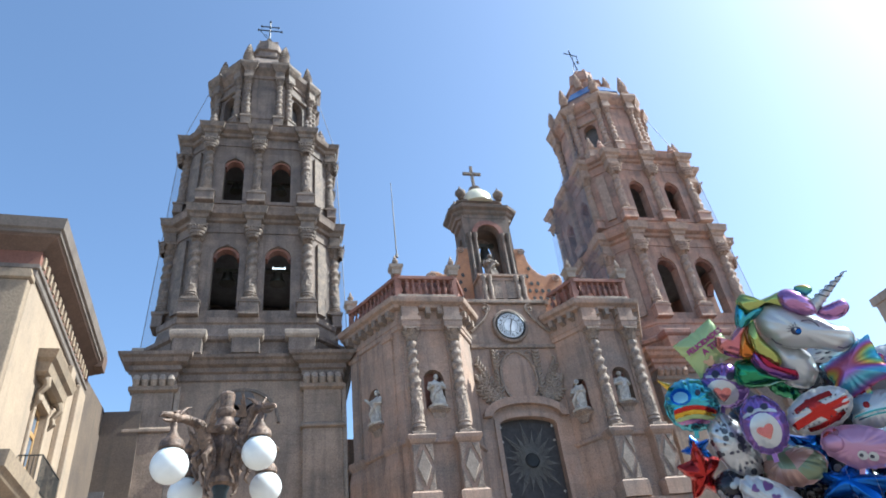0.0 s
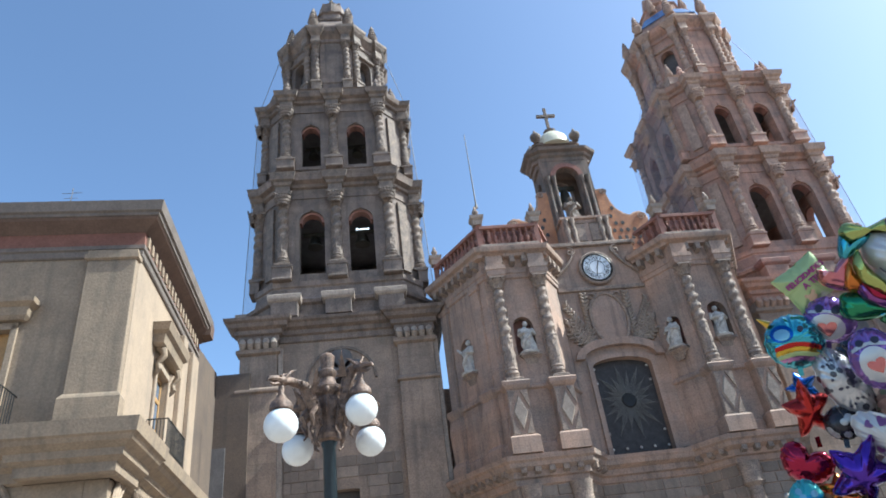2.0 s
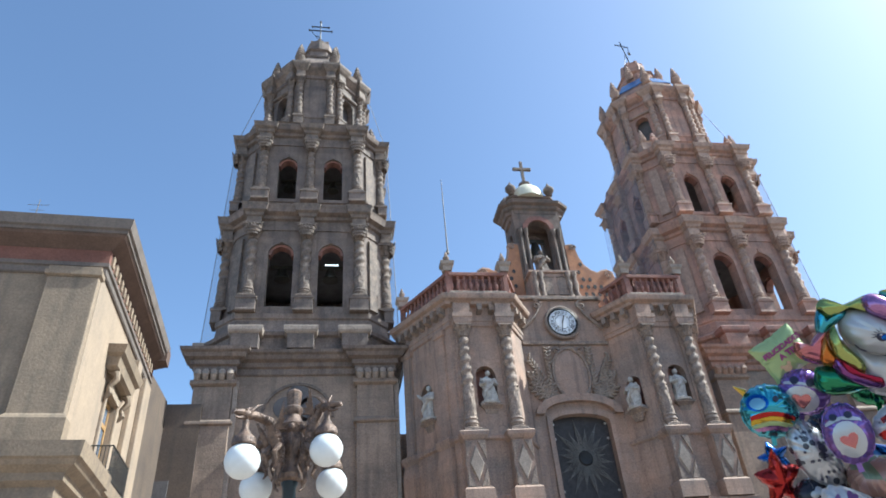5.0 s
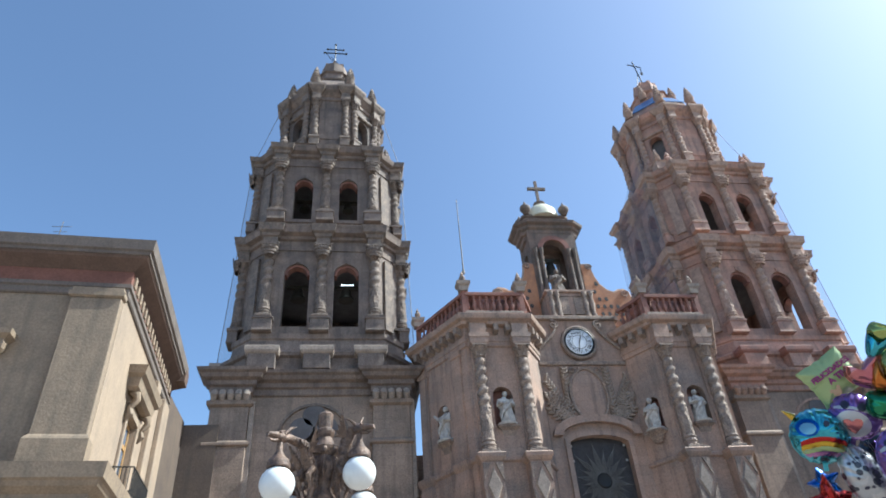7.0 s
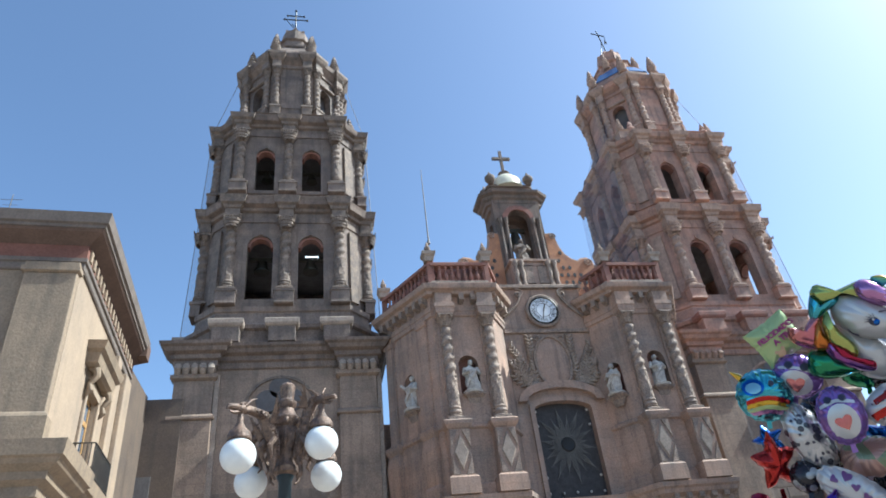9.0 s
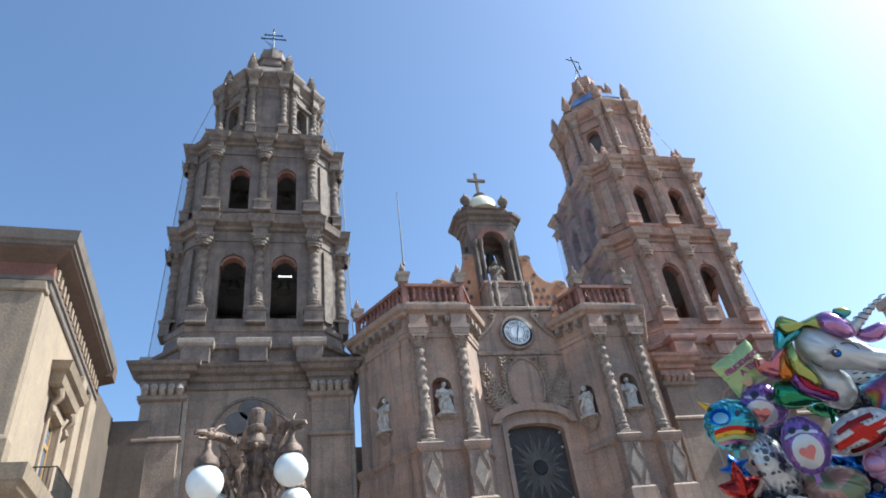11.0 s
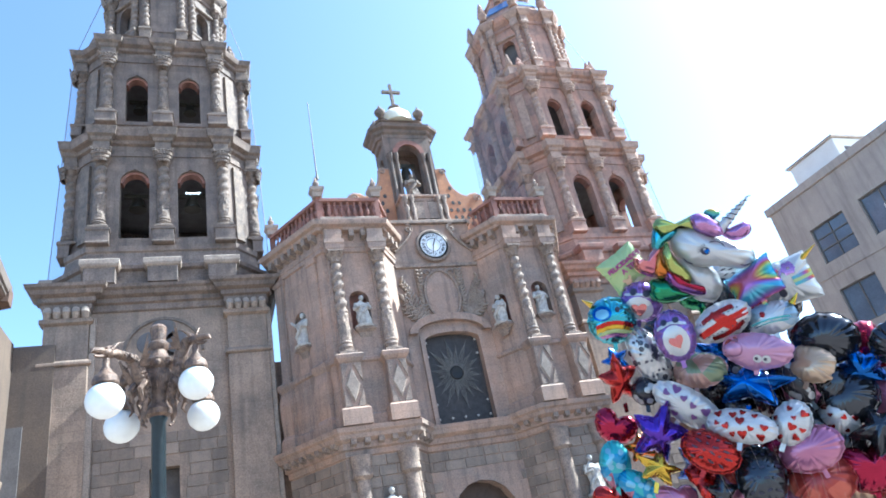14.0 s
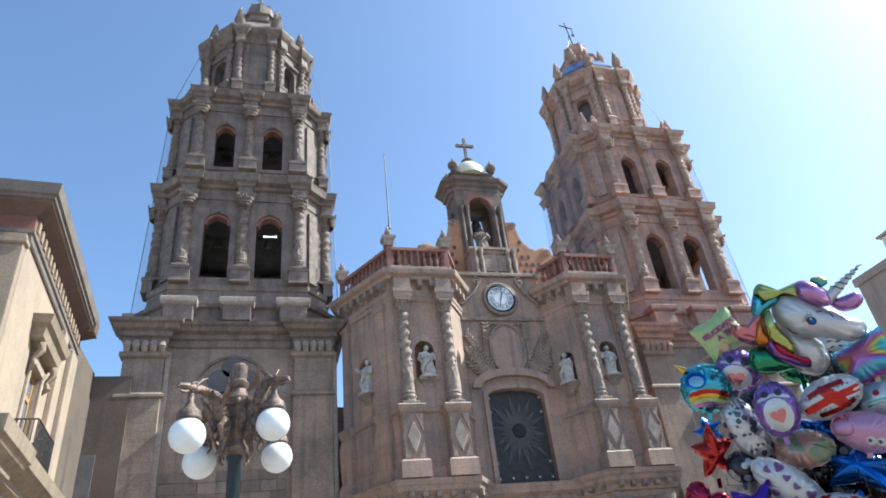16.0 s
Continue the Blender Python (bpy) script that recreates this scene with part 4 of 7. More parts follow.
for sx in (-1, 1):
    for ang, ln, bend in ((88, 2.5, 0.12), (74, 2.4, -0.3), (58, 1.9, -0.5), (42, 1.5, 0.6), (24, 1.25, 0.9), (4, 1.15, 0.9)):
        bm = bmesh.new()
        n = int(ln / 0.17)
        p, h, pts = Vector((1.0, 11.98)), math.radians(ang), []
        for i in range(n + 1):
            pts.append(p.copy())
            h += bend / n
            p += Vector((math.cos(h), math.sin(h))) * ln / n
            p.x = min(max(p.x, 1.0), 1.95)
        tube(bm, [(sx * q.x, 1.31, q.y) for q in pts], 0.045, 6)
        for i in range(1, n + 1):
            d = pts[i] - pts[i - 1]
            for side in (-1, 1):
                a = math.atan2(d.y, d.x) + side * 0.8
                c = Vector((sx * (pts[i].x + 0.12 * math.cos(a)), 1.29, pts[i].y + 0.12 * math.sin(a)))
                if abs(c.x) < 2.04 and (c.x / 0.98) ** 2 + ((c.z - 13.3) / 1.38) ** 2 > 1:
                    ellipsoid(bm, c, 0.15, 0.11, 0.055, Matrix.Rotation(-(a if sx > 0 else math.pi - a), 4, "Y"), 8, 6)
        # paler than the wall: the light on the leaves is in the colour
        part("carved_stem", bm, PALE_CAP, centre, smooth=True)
    bm = bmesh.new()
    tube(bm, [(sx * (0.55 + (0.3 - 0.017 * i) * math.cos(i * 0.55 + 2.4)), 1.28, 14.5 + (0.2 - 0.012 * i) * math.sin(i * 0.55 + 2.4)) for i in range(15)], 0.05, 6)
    part("medallion_scroll", bm, CARVED, centre, smooth=True)
# centre entablature, curved gable with scrolls round the clock
bm = bmesh.new()
box(bm, -2.1, 2.1, 1.26, 1.5, 14.75, 14.95, bevel=0.03)
box(bm, -2.1, 2.1, 1.2, 1.5, 17.15, 17.35, bevel=0.03)
for sx in (-1, 1):
    pts = [(sx * (2.0 - 1.0 * math.sin(f * math.pi / 2)), 1.28, 15.6 + 1.35 * f) for f in [i / 10 for i in range(11)]]
    tube(bm, pts, 0.07, 6)
    sp = [(sx * (1.12 + (0.27 - 0.018 * i) * math.cos(i * 0.6 + 1.2)), 1.26, 16.85 + (0.27 - 0.018 * i) * math.sin(i * 0.6 + 1.2)) for i in range(14)]
    tube(bm, sp, 0.055, 6)
part("clock_gable", bm, CARVED, centre, smooth=True)
bm = bmesh.new()
tube(bm, [(0.8 * math.cos(2 * math.pi * k / 40), 1.25, 15.9 + 0.8 * math.sin(2 * math.pi * k / 40)) for k in range(41)], 0.09, 8)
clock = thing("clock", "round white clock face with black numerals and blue rim", "clock", PX, PY + 1.22, 15.9)
part("stone_surround", bm, CARVED, portal, smooth=True)
bm = bmesh.new()
lathe(bm, [(0.74, 0), (0.75, 0.05), (0.69, 0.08), (0.64, 0.03)], 40)
bmesh.ops.rotate(bm, matrix=Matrix.Rotation(math.pi / 2, 3, "X"), verts=bm.verts)
part("clock_rim", bm, IRON, clock, smooth=True)
bm = bmesh.new()
lathe(bm, [(0.645, 0), (0.645, 0.035), (0.1, 0.04)], 40)
bmesh.ops.rotate(bm, matrix=Matrix.Rotation(math.pi / 2, 3, "X"), verts=bm.verts)
part("dial", bm, CLOCK_WHITE, clock)
bm = bmesh.new()
tube(bm, [(0.36 * math.cos(2 * math.pi * k / 32), -0.045, 0.36 * math.sin(2 * math.pi * k / 32)) for k in range(33)], 0.012, 5)
part("dial_ring", bm, BLACK, clock)
for k, txt in enumerate(("XII", "I", "II", "III", "IIII", "V", "VI", "VII", "VIII", "IX", "X", "XI")):
    cu = bpy.data.curves.new("numeral", "FONT")
    cu.body, cu.size, cu.align_x, cu.align_y, cu.extrude = txt, 0.26, "CENTER", "CENTER", 0.004
    ob = new("numeral", cu)
    ob.data.materials.append(BLACK)
    ob.parent = clock
    a = math.radians(90 - 30 * k)
    ob.matrix_basis = Matrix.Translation((0.5 * math.cos(a), -0.05, 0.5 * math.sin(a))) @ Matrix.Rotation(math.radians(30 * k), 4, "Y") @ Matrix.Rotation(math.pi / 2, 4, "X")
for ang, ln, wd in ((20, 0.34, 0.03), (-168, 0.5, 0.022)):
    bm = bmesh.new()
    box(bm, -wd, wd, -0.06, -0.052, -0.08, ln)
    at(part("clock_hand", bm, BLACK, clock), 0, 0, 0, 0, 0, ang)

# ---- bell gable above the portal ----
gable = thing("bell_gable", "small arched bell gable with white dome and stone cross", "bell gable", AXIS_P + 0.28, 28.1, 17.3)
bm = bmesh.new()
box(bm, -2.1, 2.1, -1.2, 2.2, 0, 0.25)
box(bm, -1.2, 1.2, -0.9, 2.1, 0.2, 1.75, bevel=0.03)
loft(bm, rect(-1.2, 1.2, -0.9, 2.1), [(0.0, 1.74), (0.1, 1.78), (0.1, 1.9), (0.0, 1.94)])
gbase = part("gable_base", bm, PORTAL_STONE, gable)
for x in (-1.05, -0.72, 0.72, 1.05):
    bm = bmesh.new()
    lathe(bm, [(0.12, 0.2), (0.16, 0.3), (0.09, 0.6), (0.15, 1.0), (0.08, 1.4), (0.15, 1.6), (0.15, 1.75)], 10, x, -0.98, 0)
    part("relief_baluster", bm, CARVED, gbase, smooth=True)
for x0 in (-0.65, 0.1):
    part("relief_panel", loft(bmesh.new(), rect(x0, x0 + 0.55, -0.98, -0.88), [(0, 0.45), (-0.04, 0.45), (-0.04, 1.5), (0, 1.5)]), CARVED, gbase)
bm = bmesh.new()
for q in ((-1.36, 0.0, 1.36, 0.0), (1.36, 1.75, -1.36, 1.75)):
    arched_wall(bm, q[:2], q[2:], 1.94, 6.6, [(1.36, 1.3, 1.94, 5.1)], 0.4)
belf = part("bell_house", bm, GABLE_STONE, gable)
for q in ((1.35, 0.41, 1.35, 1.34), (-1.35, 1.34, -1.35, 0.41)):
    part("side_wall", arched_wall(bmesh.new(), q[:2], q[2:], 1.94, 6.6, [(0.46, 0.6, 1.94, 5.0)], 0.35), GABLE_STONE, belf)
for x in (-1.1, -0.78, 0.78, 1.1):
    part("slender_column", lathe(bmesh.new(), [(0.13, 1.95), (0.15, 2.05), (0.1, 2.15), (0.09, 4.7), (0.14, 4.85), (0.16, 5.1)], 10, x, -0.1, 0), GABLE_STONE, belf, smooth=True)
bm = arch_band(bmesh.new(), 0, 5.1, 0.65, 0.92, -0.12, 0.1, 14)
part("bell_arch", bm, RED_STONE, belf)
bm = bmesh.new()
gp = [(-1.2, 0.0), (1.2, 0.0), (1.6, 0.3), (1.6, 1.45), (1.2, 1.75), (-1.2, 1.75), (-1.6, 1.45), (-1.6, 0.3)]
loft(bm, gp, [(-0.2, 5.9), (-0.12, 5.95), (-0.1, 6.2), (0.02, 6.25), (0.04, 6.45), (0.16, 6.55), (0.2, 6.7), (0.38, 6.8), (0.42, 6.95), (0.12, 7.0)])
part("gable_cornice", bm, GABLE_STONE, gable)
bm = bmesh.new()
loft(bm, gp, [(0.1, 6.98), (0.0, 7.15), (-0.2, 7.35), (-0.3, 7.6), (-0.22, 7.66), (-0.22, 7.8), (-0.5, 7.84)])
part("attic", bm, GABLE_STONE, gable)
bm = bmesh.new()
lathe(bm, [(1.0, 7.7), (0.98, 7.95), (0.86, 8.35), (0.6, 8.66), (0.35, 8.8)], 20, 0, 0.85)
part("dome", bm, WHITE_DOME, gable, "cream white glazed dome", True)
bm = bmesh.new()
lathe(bm, [(0.42, 8.7), (0.46, 8.84), (0.3, 8.94), (0.36, 9.1), (0.2, 9.2)], 12, 0, 0.85)
part("dome_cap", bm, CARVED_DARK, gable, smooth=True)
bm = bmesh.new()
box(bm, -0.085, 0.085, 0.78, 0.92, 9.1, 10.9, bevel=0.015)
box(bm, -0.56, 0.56, 0.77, 0.93, 10.2, 10.39, bevel=0.015)
part("stone_cross", bm, CARVED_DARK, gable)
for sx in (-1, 1):
    for y in (0.2, 1.55):
        bm = bmesh.new()
        lathe(bm, [(0.14, 0), (0.18, 0.05), (0.1, 0.12), (0.22, 0.2), (0.31, 0.34), (0.31, 0.5), (0.2, 0.64), (0.08, 0.7), (0.1, 0.75), (0.02, 0.95)], 14)
        at(part("ball_finial", bm, CARVED_DARK, gable, smooth=True), sx * 1.14, y, 7.75)
    # pierced scroll wings
    bm = bmesh.new()
    prof = [(1.32, 4.1), (1.72, 4.15), (1.85, 4.0), (1.85, 3.75), (1.95, 3.3), (2.15, 2.85), (2.5, 2.5), (2.85, 2.35), (3.1, 2.5), (3.4, 2.55), (3.65, 2.4), (3.72, 2.1), (3.72, 0.3), (1.32, 0.3)]
    fr = [bm.verts.new((sx * x, -0.02, z)) for x, z in prof]
    bk = [bm.verts.new((sx * x, 0.22, z)) for x, z in prof]
    bm.faces.new(fr)
    bm.faces.new(bk[::-1])
    for i in range(len(prof)):
        j = (i + 1) % len(prof)
        bm.faces.new((fr[i], bk[i], bk[j], fr[j]))
    wing = part("scroll_wing", bm, ORANGE, gable, "orange plastered pierced scroll wing")
    bm = bmesh.new()
    tube(bm, [(sx * x, 0.08, z + 0.03) for x, z in prof[:12]], 0.1, 6)
    for c, r in (((1.72, 3.98), 0.2), ((3.42, 2.28), 0.24)):
        tube(bm, [(sx * (c[0] + r * (1 - i / 18) * math.cos(i * 0.7)), -0.04, c[1] + r * (1 - i / 18) * math.sin(i * 0.7)) for i in range(16)], 0.045, 6)
    part("scroll_edge", bm, PORTAL_STONE, wing, smooth=True)
    # no holes are cut; dark blocks on the face paint their shade
    for r, z in enumerate((0.65, 1.05, 1.5, 1.95, 2.4, 2.9, 3.4)):
        for c in range(6):
            x = 1.78 + 0.36 * c + (0.18 if r % 2 else 0)
            lim = 2.9 - (x - 1.7) * 1.3 if x < 2.6 else 1.9
            if x < 3.55 and z < max(lim, 1.95) + (0.6 if x < 2.1 else 0):
                bm = bmesh.new()
                box(bm, sx * x - 0.09, sx * x + 0.09, -0.04, 0.1, z - 0.07, z + 0.07)
                box(bm, sx * x - 0.05, sx * x + 0.05, -0.038, 0.1, z - 0.12, z + 0.12)
                part("piercing_shade", bm, DARK_GLASS, wing)
bm = bmesh.new()
lathe(bm, [(0.42, 0), (0.43, 0.05), (0.34, 0.3), (0.26, 0.7), (0.2, 0.95), (0.06, 1.02)], 18)
box(bm, -0.6, 0.6, -0.08, 0.08, 1.0, 1.25)
at(part("bell", bm, BRONZE_BELL, gable, "dark bronze bell", True), 0, 1.0, 3.9)
bm = bmesh.new()
tube(bm, [(0, 0, 0), (0, 0, 4.5)], [0.035, 0.016], 6)
lathe(bm, [(0.08, -0.05), (0.06, 0.15)], 8)
rod = solid("lightning_rod", bm, LEAD, "thin metal lightning rod on the balustrade", "rod")
rod.location = (5.3, 25.3, 18.9)

# low walls between towers and portal, nave behind
bm = bmesh.new()
box(bm, 2.95, 5.0, 29.3, 30.2, 0, 11.6)
box(bm, 16.6, 18.6, 29.3, 30.2, 0, 11.6)
box(bm, 5.2, 16.4, 30.4, 46, 0, 14.5)
# added wall that blocks the bright sky between right tower and office
box(bm, 27.7, 46, 33, 34, 0, 10.5)
solid("wall_nave", bm, PORTAL_STONE, "plain stone nave and link walls, with an added closing wall", "wall", kind="structure")


# ---- statues in the niches ----
def statue(x, y, z, rz, h, seed, arm=0):
    random.seed(seed)
    bm = bmesh.new()
    seg, rows_n = 20, 22
    rings = []
    for k in range(rows_n + 1):
        f = k / rows_n
        r = 0.2 - 0.05 * f if f < 0.55 else 0.17 + 0.05 * math.sin((f - 0.55) * 7) if f < 0.8 else 0.2 * (1 - f) / 0.2
        ring = []
        for i in range(seg):
            a = 2 * math.pi * i / seg
            fold = 0.9 + 0.2 * math.cos(5 * a + 5 * f + seed) * (1 - f) ** 0.6 + 0.16 * noise.noise(Vector((math.cos(a) * 2, math.sin(a) * 2, f * 5 + seed)))
            ring.append(bm.verts.new((r * fold * 1.15 * math.cos(a) + 0.03 * math.sin(4 * f + seed), r * fold * 0.85 * math.sin(a), f * 0.86)))
        rings.append(ring)
    for a, b in zip(rings, rings[1:]):
        for i in range(seg):
            bm.faces.new((a[i], a[(i + 1) % seg], b[(i + 1) % seg], b[i]))
    bm.faces.new(rings[-1])
    bm.faces.new(rings[0][::-1])
    ellipsoid(bm, (0.02, -0.02, 0.92), 0.065, 0.075, 0.09)
    ellipsoid(bm, (0.02, 0.02, 0.93), 0.075, 0.075, 0.09)
    tube(bm, [(0.2, -0.02, 0.72), (0.05, -0.17, 0.5), (-0.15, -0.16, 0.3), (-0.18, -0.08, 0.12)], [0.05, 0.06, 0.05, 0.03], 7)
    for sx in (-1, 1):
        if arm and sx < 0:
            tube(bm, [(-0.16, 0, 0.74), (-0.3, -0.06, 0.72), (-0.42, -0.12, 0.86)], [0.06, 0.05, 0.035], 8)
        else:
            tube(bm, [(sx * 0.17, 0, 0.74), (sx * 0.24, -0.06, 0.55), (sx * 0.08, -0.2, 0.58)], [0.065, 0.055, 0.04], 8)
    lathe(bm, [(0.28, -0.06), (0.3, 0.0), (0.26, 0.02)], 14)
    ob = solid("statue", bm, STATUE_STONE, "pale stone robed figure standing in a niche", "statue", "statues in the portal niches", smooth=True)
    ob.matrix_basis = pose(x, y, z, 0, 0, rz) @ Matrix.Scale(h, 4)
    return ob


def corbel(x, y, z, rz):
    bm = bmesh.new()
    loft(bm, rect(-0.4, 0.4, -0.22, 0.2), [(-0.2, -0.5), (-0.1, -0.2), (0.0, -0.12), (0.06, -0.08), (0.06, 0.0)])
    at(part("corbel", bm, CARVED, portal), x - PX, y - PY, z, rz)


statue(6.52, 25.4, 11.49, 0, 1.42, 1)
corbel(6.52, 25.4, 11.4, 0)
statue(2 * PX - 6.52, 25.4, 11.49, 0, 1.42, 5)
corbel(2 * PX - 6.52, 25.4, 11.4, 0)
statue(4.22, 26.95, 11.39, -62, 1.5, 9, 1)
corbel(4.22, 26.95, 11.3, -62)
statue(2 * PX - 8.4, 26.0, 11.39, -64, 1.4, 12)
corbel(2 * PX - 8.4, 26.0, 11.3, -64)
statue(6.52, 25.05, 3.4, 0, 1.5, 15)
corbel(6.52, 25.05, 3.3, 0)
statue(2 * PX - 6.52, 25.05, 3.4, 0, 1.5, 19)
corbel(2 * PX - 6.52, 25.05, 3.3, 0)
gs = statue(PX + 0.02, 27.85, 19.3, 0, 1.6, 21)
# darker stone than the other statues paints the shadow under the arch
gs.data.materials[0] = CARVED_DARK
tagged(gs, "stone robed figure in the bell gable, coloured dark for its shade")

# ---- palace on the near side street ----
palace = thing("palace", "cream two-storey palace with deep cornice and balconies", "building", -5.9, 15.64, 0)
palace.rotation_euler = (0, 0, radians(3.9))
LY = 7.5
bm = bmesh.new()
# side wall along the street, with balcony door opening
arched_wall(bm, (0, 0), (0, LY), 0, 6.6, [(1.4, 1.5, 0, 4.9), (4.6, 1.5, 0, 4.9)], 0.5)
lower = part("lower_side_wall", bm, CREAM_STONE, palace)
bm = bmesh.new()
arched_wall(bm, (0, 0), (0, LY), 6.6, 11.4, [(3.3, 1.3, 7.0, 9.3)], 0.5, 0.02)
side_wall = part("side_wall", bm, CREAM, palace)
bm = bmesh.new()
arched_wall(bm, (-16, 0), (-0.51, 0), 0, 6.6, [(13.0, 1.6, 0, 4.9), (9.5, 1.6, 0, 4.9)], 0.5)
part("lower_front_wall", bm, CREAM_STONE, palace)
bm = bmesh.new()
arched_wall(bm, (-16, 0), (-0.51, 0), 6.6, 11.4, [(12.6, 1.3, 7.0, 9.4), (9.0, 1.3, 7.0, 9.4)], 0.5, 0.02)
front_wall = part("front_wall", bm, CREAM_STONE, palace)
# added dark block stands in for the unlit rooms
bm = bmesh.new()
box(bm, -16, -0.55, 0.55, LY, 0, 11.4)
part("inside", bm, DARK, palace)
# corner pilasters and far pilasters
for x0, x1 in ((-1.22, -0.005), (-5.9, -4.9)):
    bm = bmesh.new()
    box(bm, x0, x1, -0.23, 0.1, 7.0, 11.2, bevel=0.02)
    loft(bm, rect(x0, x1, -0.24, 0.0), [(0.0, 11.2), (0.06, 11.24), (0.06, 11.36), (0.01, 11.38), (0.01, 11.5)])
    loft(bm, rect(x0, x1, -0.23, 0.0), [(0.09, 6.7), (0.09, 7.45), (0.05, 7.52), (0.0, 7.58)])
    part("pilaster", bm, CREAM_STONE, palace)
for y0, y1 in ((5.05, 5.6), (6.5, 7.45)):
    bm = bmesh.new()
    box(bm, 0.0, 0.16, y0, y1, 6.7, 11.35, bevel=0.02)
    part("side_pilaster", bm, CREAM, palace)
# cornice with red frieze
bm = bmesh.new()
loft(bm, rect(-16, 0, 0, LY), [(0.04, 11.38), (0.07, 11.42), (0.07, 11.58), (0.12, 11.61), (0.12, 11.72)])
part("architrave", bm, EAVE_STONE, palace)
bm = bmesh.new()
loft(bm, rect(-16, 0, 0, LY), [(0.09, 11.72), (0.09, 12.12)])
frieze = part("frieze", bm, RED_TRIM, palace, "dark red painted frieze")
for k in range(18):
    bm = bmesh.new()
    box(bm, 0.09, 0.15, k * 0.4 + 0.1, k * 0.4 + 0.28, 11.76, 12.08)
    part("frieze_block", bm, CREAM_STONE, frieze)
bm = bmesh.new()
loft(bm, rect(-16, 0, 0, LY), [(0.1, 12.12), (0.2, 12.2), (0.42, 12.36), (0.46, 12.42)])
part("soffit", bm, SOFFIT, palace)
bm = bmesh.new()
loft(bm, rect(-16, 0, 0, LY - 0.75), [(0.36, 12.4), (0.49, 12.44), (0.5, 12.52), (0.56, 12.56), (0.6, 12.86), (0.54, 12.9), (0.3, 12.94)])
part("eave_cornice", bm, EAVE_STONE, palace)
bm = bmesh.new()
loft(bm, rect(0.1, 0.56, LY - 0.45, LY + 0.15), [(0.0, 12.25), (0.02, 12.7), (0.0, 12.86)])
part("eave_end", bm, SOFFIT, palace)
# ledge between the storeys
bm = bmesh.new()
loft(bm, rect(-16, 0, 0, LY), [(0.06, 5.62), (0.12, 5.66), (0.12, 5.87), (0.28, 5.97), (0.3, 6.12), (0.52, 6.24), (0.58, 6.34), (0.66, 6.38), (0.7, 6.68), (0.3, 6.74)])
loft(bm, rect(-1.7, 0.15, -0.4, 1.2), [(0.06, 5.62), (0.12, 5.66), (0.12, 5.87), (0.28, 5.97), (0.3, 6.12), (0.48, 6.24), (0.54, 6.34), (0.6, 6.38), (0.64, 6.70), (0.3, 6.76)])
part("ledge", bm, CREAM_STONE, palace)
# street balcony window with hood
bm = bmesh.new()
loft(bm, rect(-0.05, 0.3, 2.05, 4.35), [(-0.1, 9.72), (0.0, 9.8), (0.04, 10.05), (0.14, 10.14), (0.16, 10.22), (0.2, 10.36), (0.05, 10.4)])
part("window_hood", bm, CREAM_STONE, side_wall)
for y in (2.4, 4.2):
    bm = bmesh.new()
    tube(bm, [(0.05, y, 9.78), (0.24, y, 9.68), (0.26, y, 9.52), (0.12, y, 9.3), (0.16, y, 9.12), (0.06, y, 8.95)], [0.1, 0.12, 0.1, 0.07, 0.09, 0.03], 8)
    part("scroll_bracket", bm, CREAM_STONE, side_wall, smooth=True)
bm = bmesh.new()
for y0, y1 in ((2.5, 2.65), (3.95, 4.1)):
    box(bm, 0.0, 0.08, y0, y1, 6.8, 9.5, bevel=0.015)
box(bm, 0.0, 0.08, 2.5, 4.1, 9.32, 9.5)
part("window_surround", bm, CREAM, side_wall)
for k in (0, 1):
    y = 2.66 + k * 0.64
    bm = bmesh.new()
    for q in ((y, y + 0.09), (y + 0.5, y + 0.59)):
        box(bm, -0.2, -0.12, q[0], q[1], 7.0, 9.3)
    for z in (7.0, 7.65, 8.55, 9.17):
        box(bm, -0.2, -0.12, y + 0.09, y + 0.5, z, z + 0.13)
    leaf = part("window_leaf", bm, WOOD, side_wall, "ochre wooden window leaf")
    bm = bmesh.new()
    box(bm, -0.17, -0.15, y + 0.09, y + 0.5, 7.13, 9.17)
    part("pane", bm, BLUE_GLASS, leaf)


def iron_balcony(a, b, depth, n):
    """A railed balcony along the street wall from y = a to b."""
    bm = bmesh.new()
    loft(bm, rect(0.0, depth, a, b), [(-0.06, 6.45), (0.0, 6.53), (0.02, 6.75)])
    slab = part("balcony_slab", bm, CREAM_STONE, palace)
    bm = bmesh.new()
    x = depth - 0.04
    for z in (6.87, 7.67):
        tube(bm, [(0.02, a + 0.04, z), (x, a + 0.04, z), (x, b - 0.04, z), (0.02, b - 0.04, z)], 0.02, 5)
    part("top_rail", bm, IRON, slab)
    bar = bmesh.new()
    tube(bar, [(0, 0, 6.75), (0, 0, 7.67)], 0.013, 5)
    bar = mesh_of("bar", bar, IRON)
    for k in range(n + 1):
        at(part("bar", bar, None, slab), x, a + 0.04 + (b - a - 0.08) * k / n, 0)
    for k in range(6):
        for y in (a + 0.04, b - 0.04):
            at(part("bar", bar, None, slab), x * k / 6, y, 0)


iron_balcony(2.3, 4.5, 0.6, 18)
# plaza balcony and window on the front
bm = bmesh.new()
loft(bm, rect(-4.4, -2.4, -0.25, 0.0), [(-0.05, 9.6), (0.02, 9.7), (0.05, 9.9), (0.18, 10.0), (0.2, 10.12), (0.05, 10.16)])
part("window_hood", bm, CREAM_STONE, front_wall)
bm = bmesh.new()
box(bm, -4.05, -2.75, 0.2, 0.26, 7.0, 9.4)
part("shutter", bm, WOOD, front_wall, "ochre wooden shutter")
bm = bmesh.new()
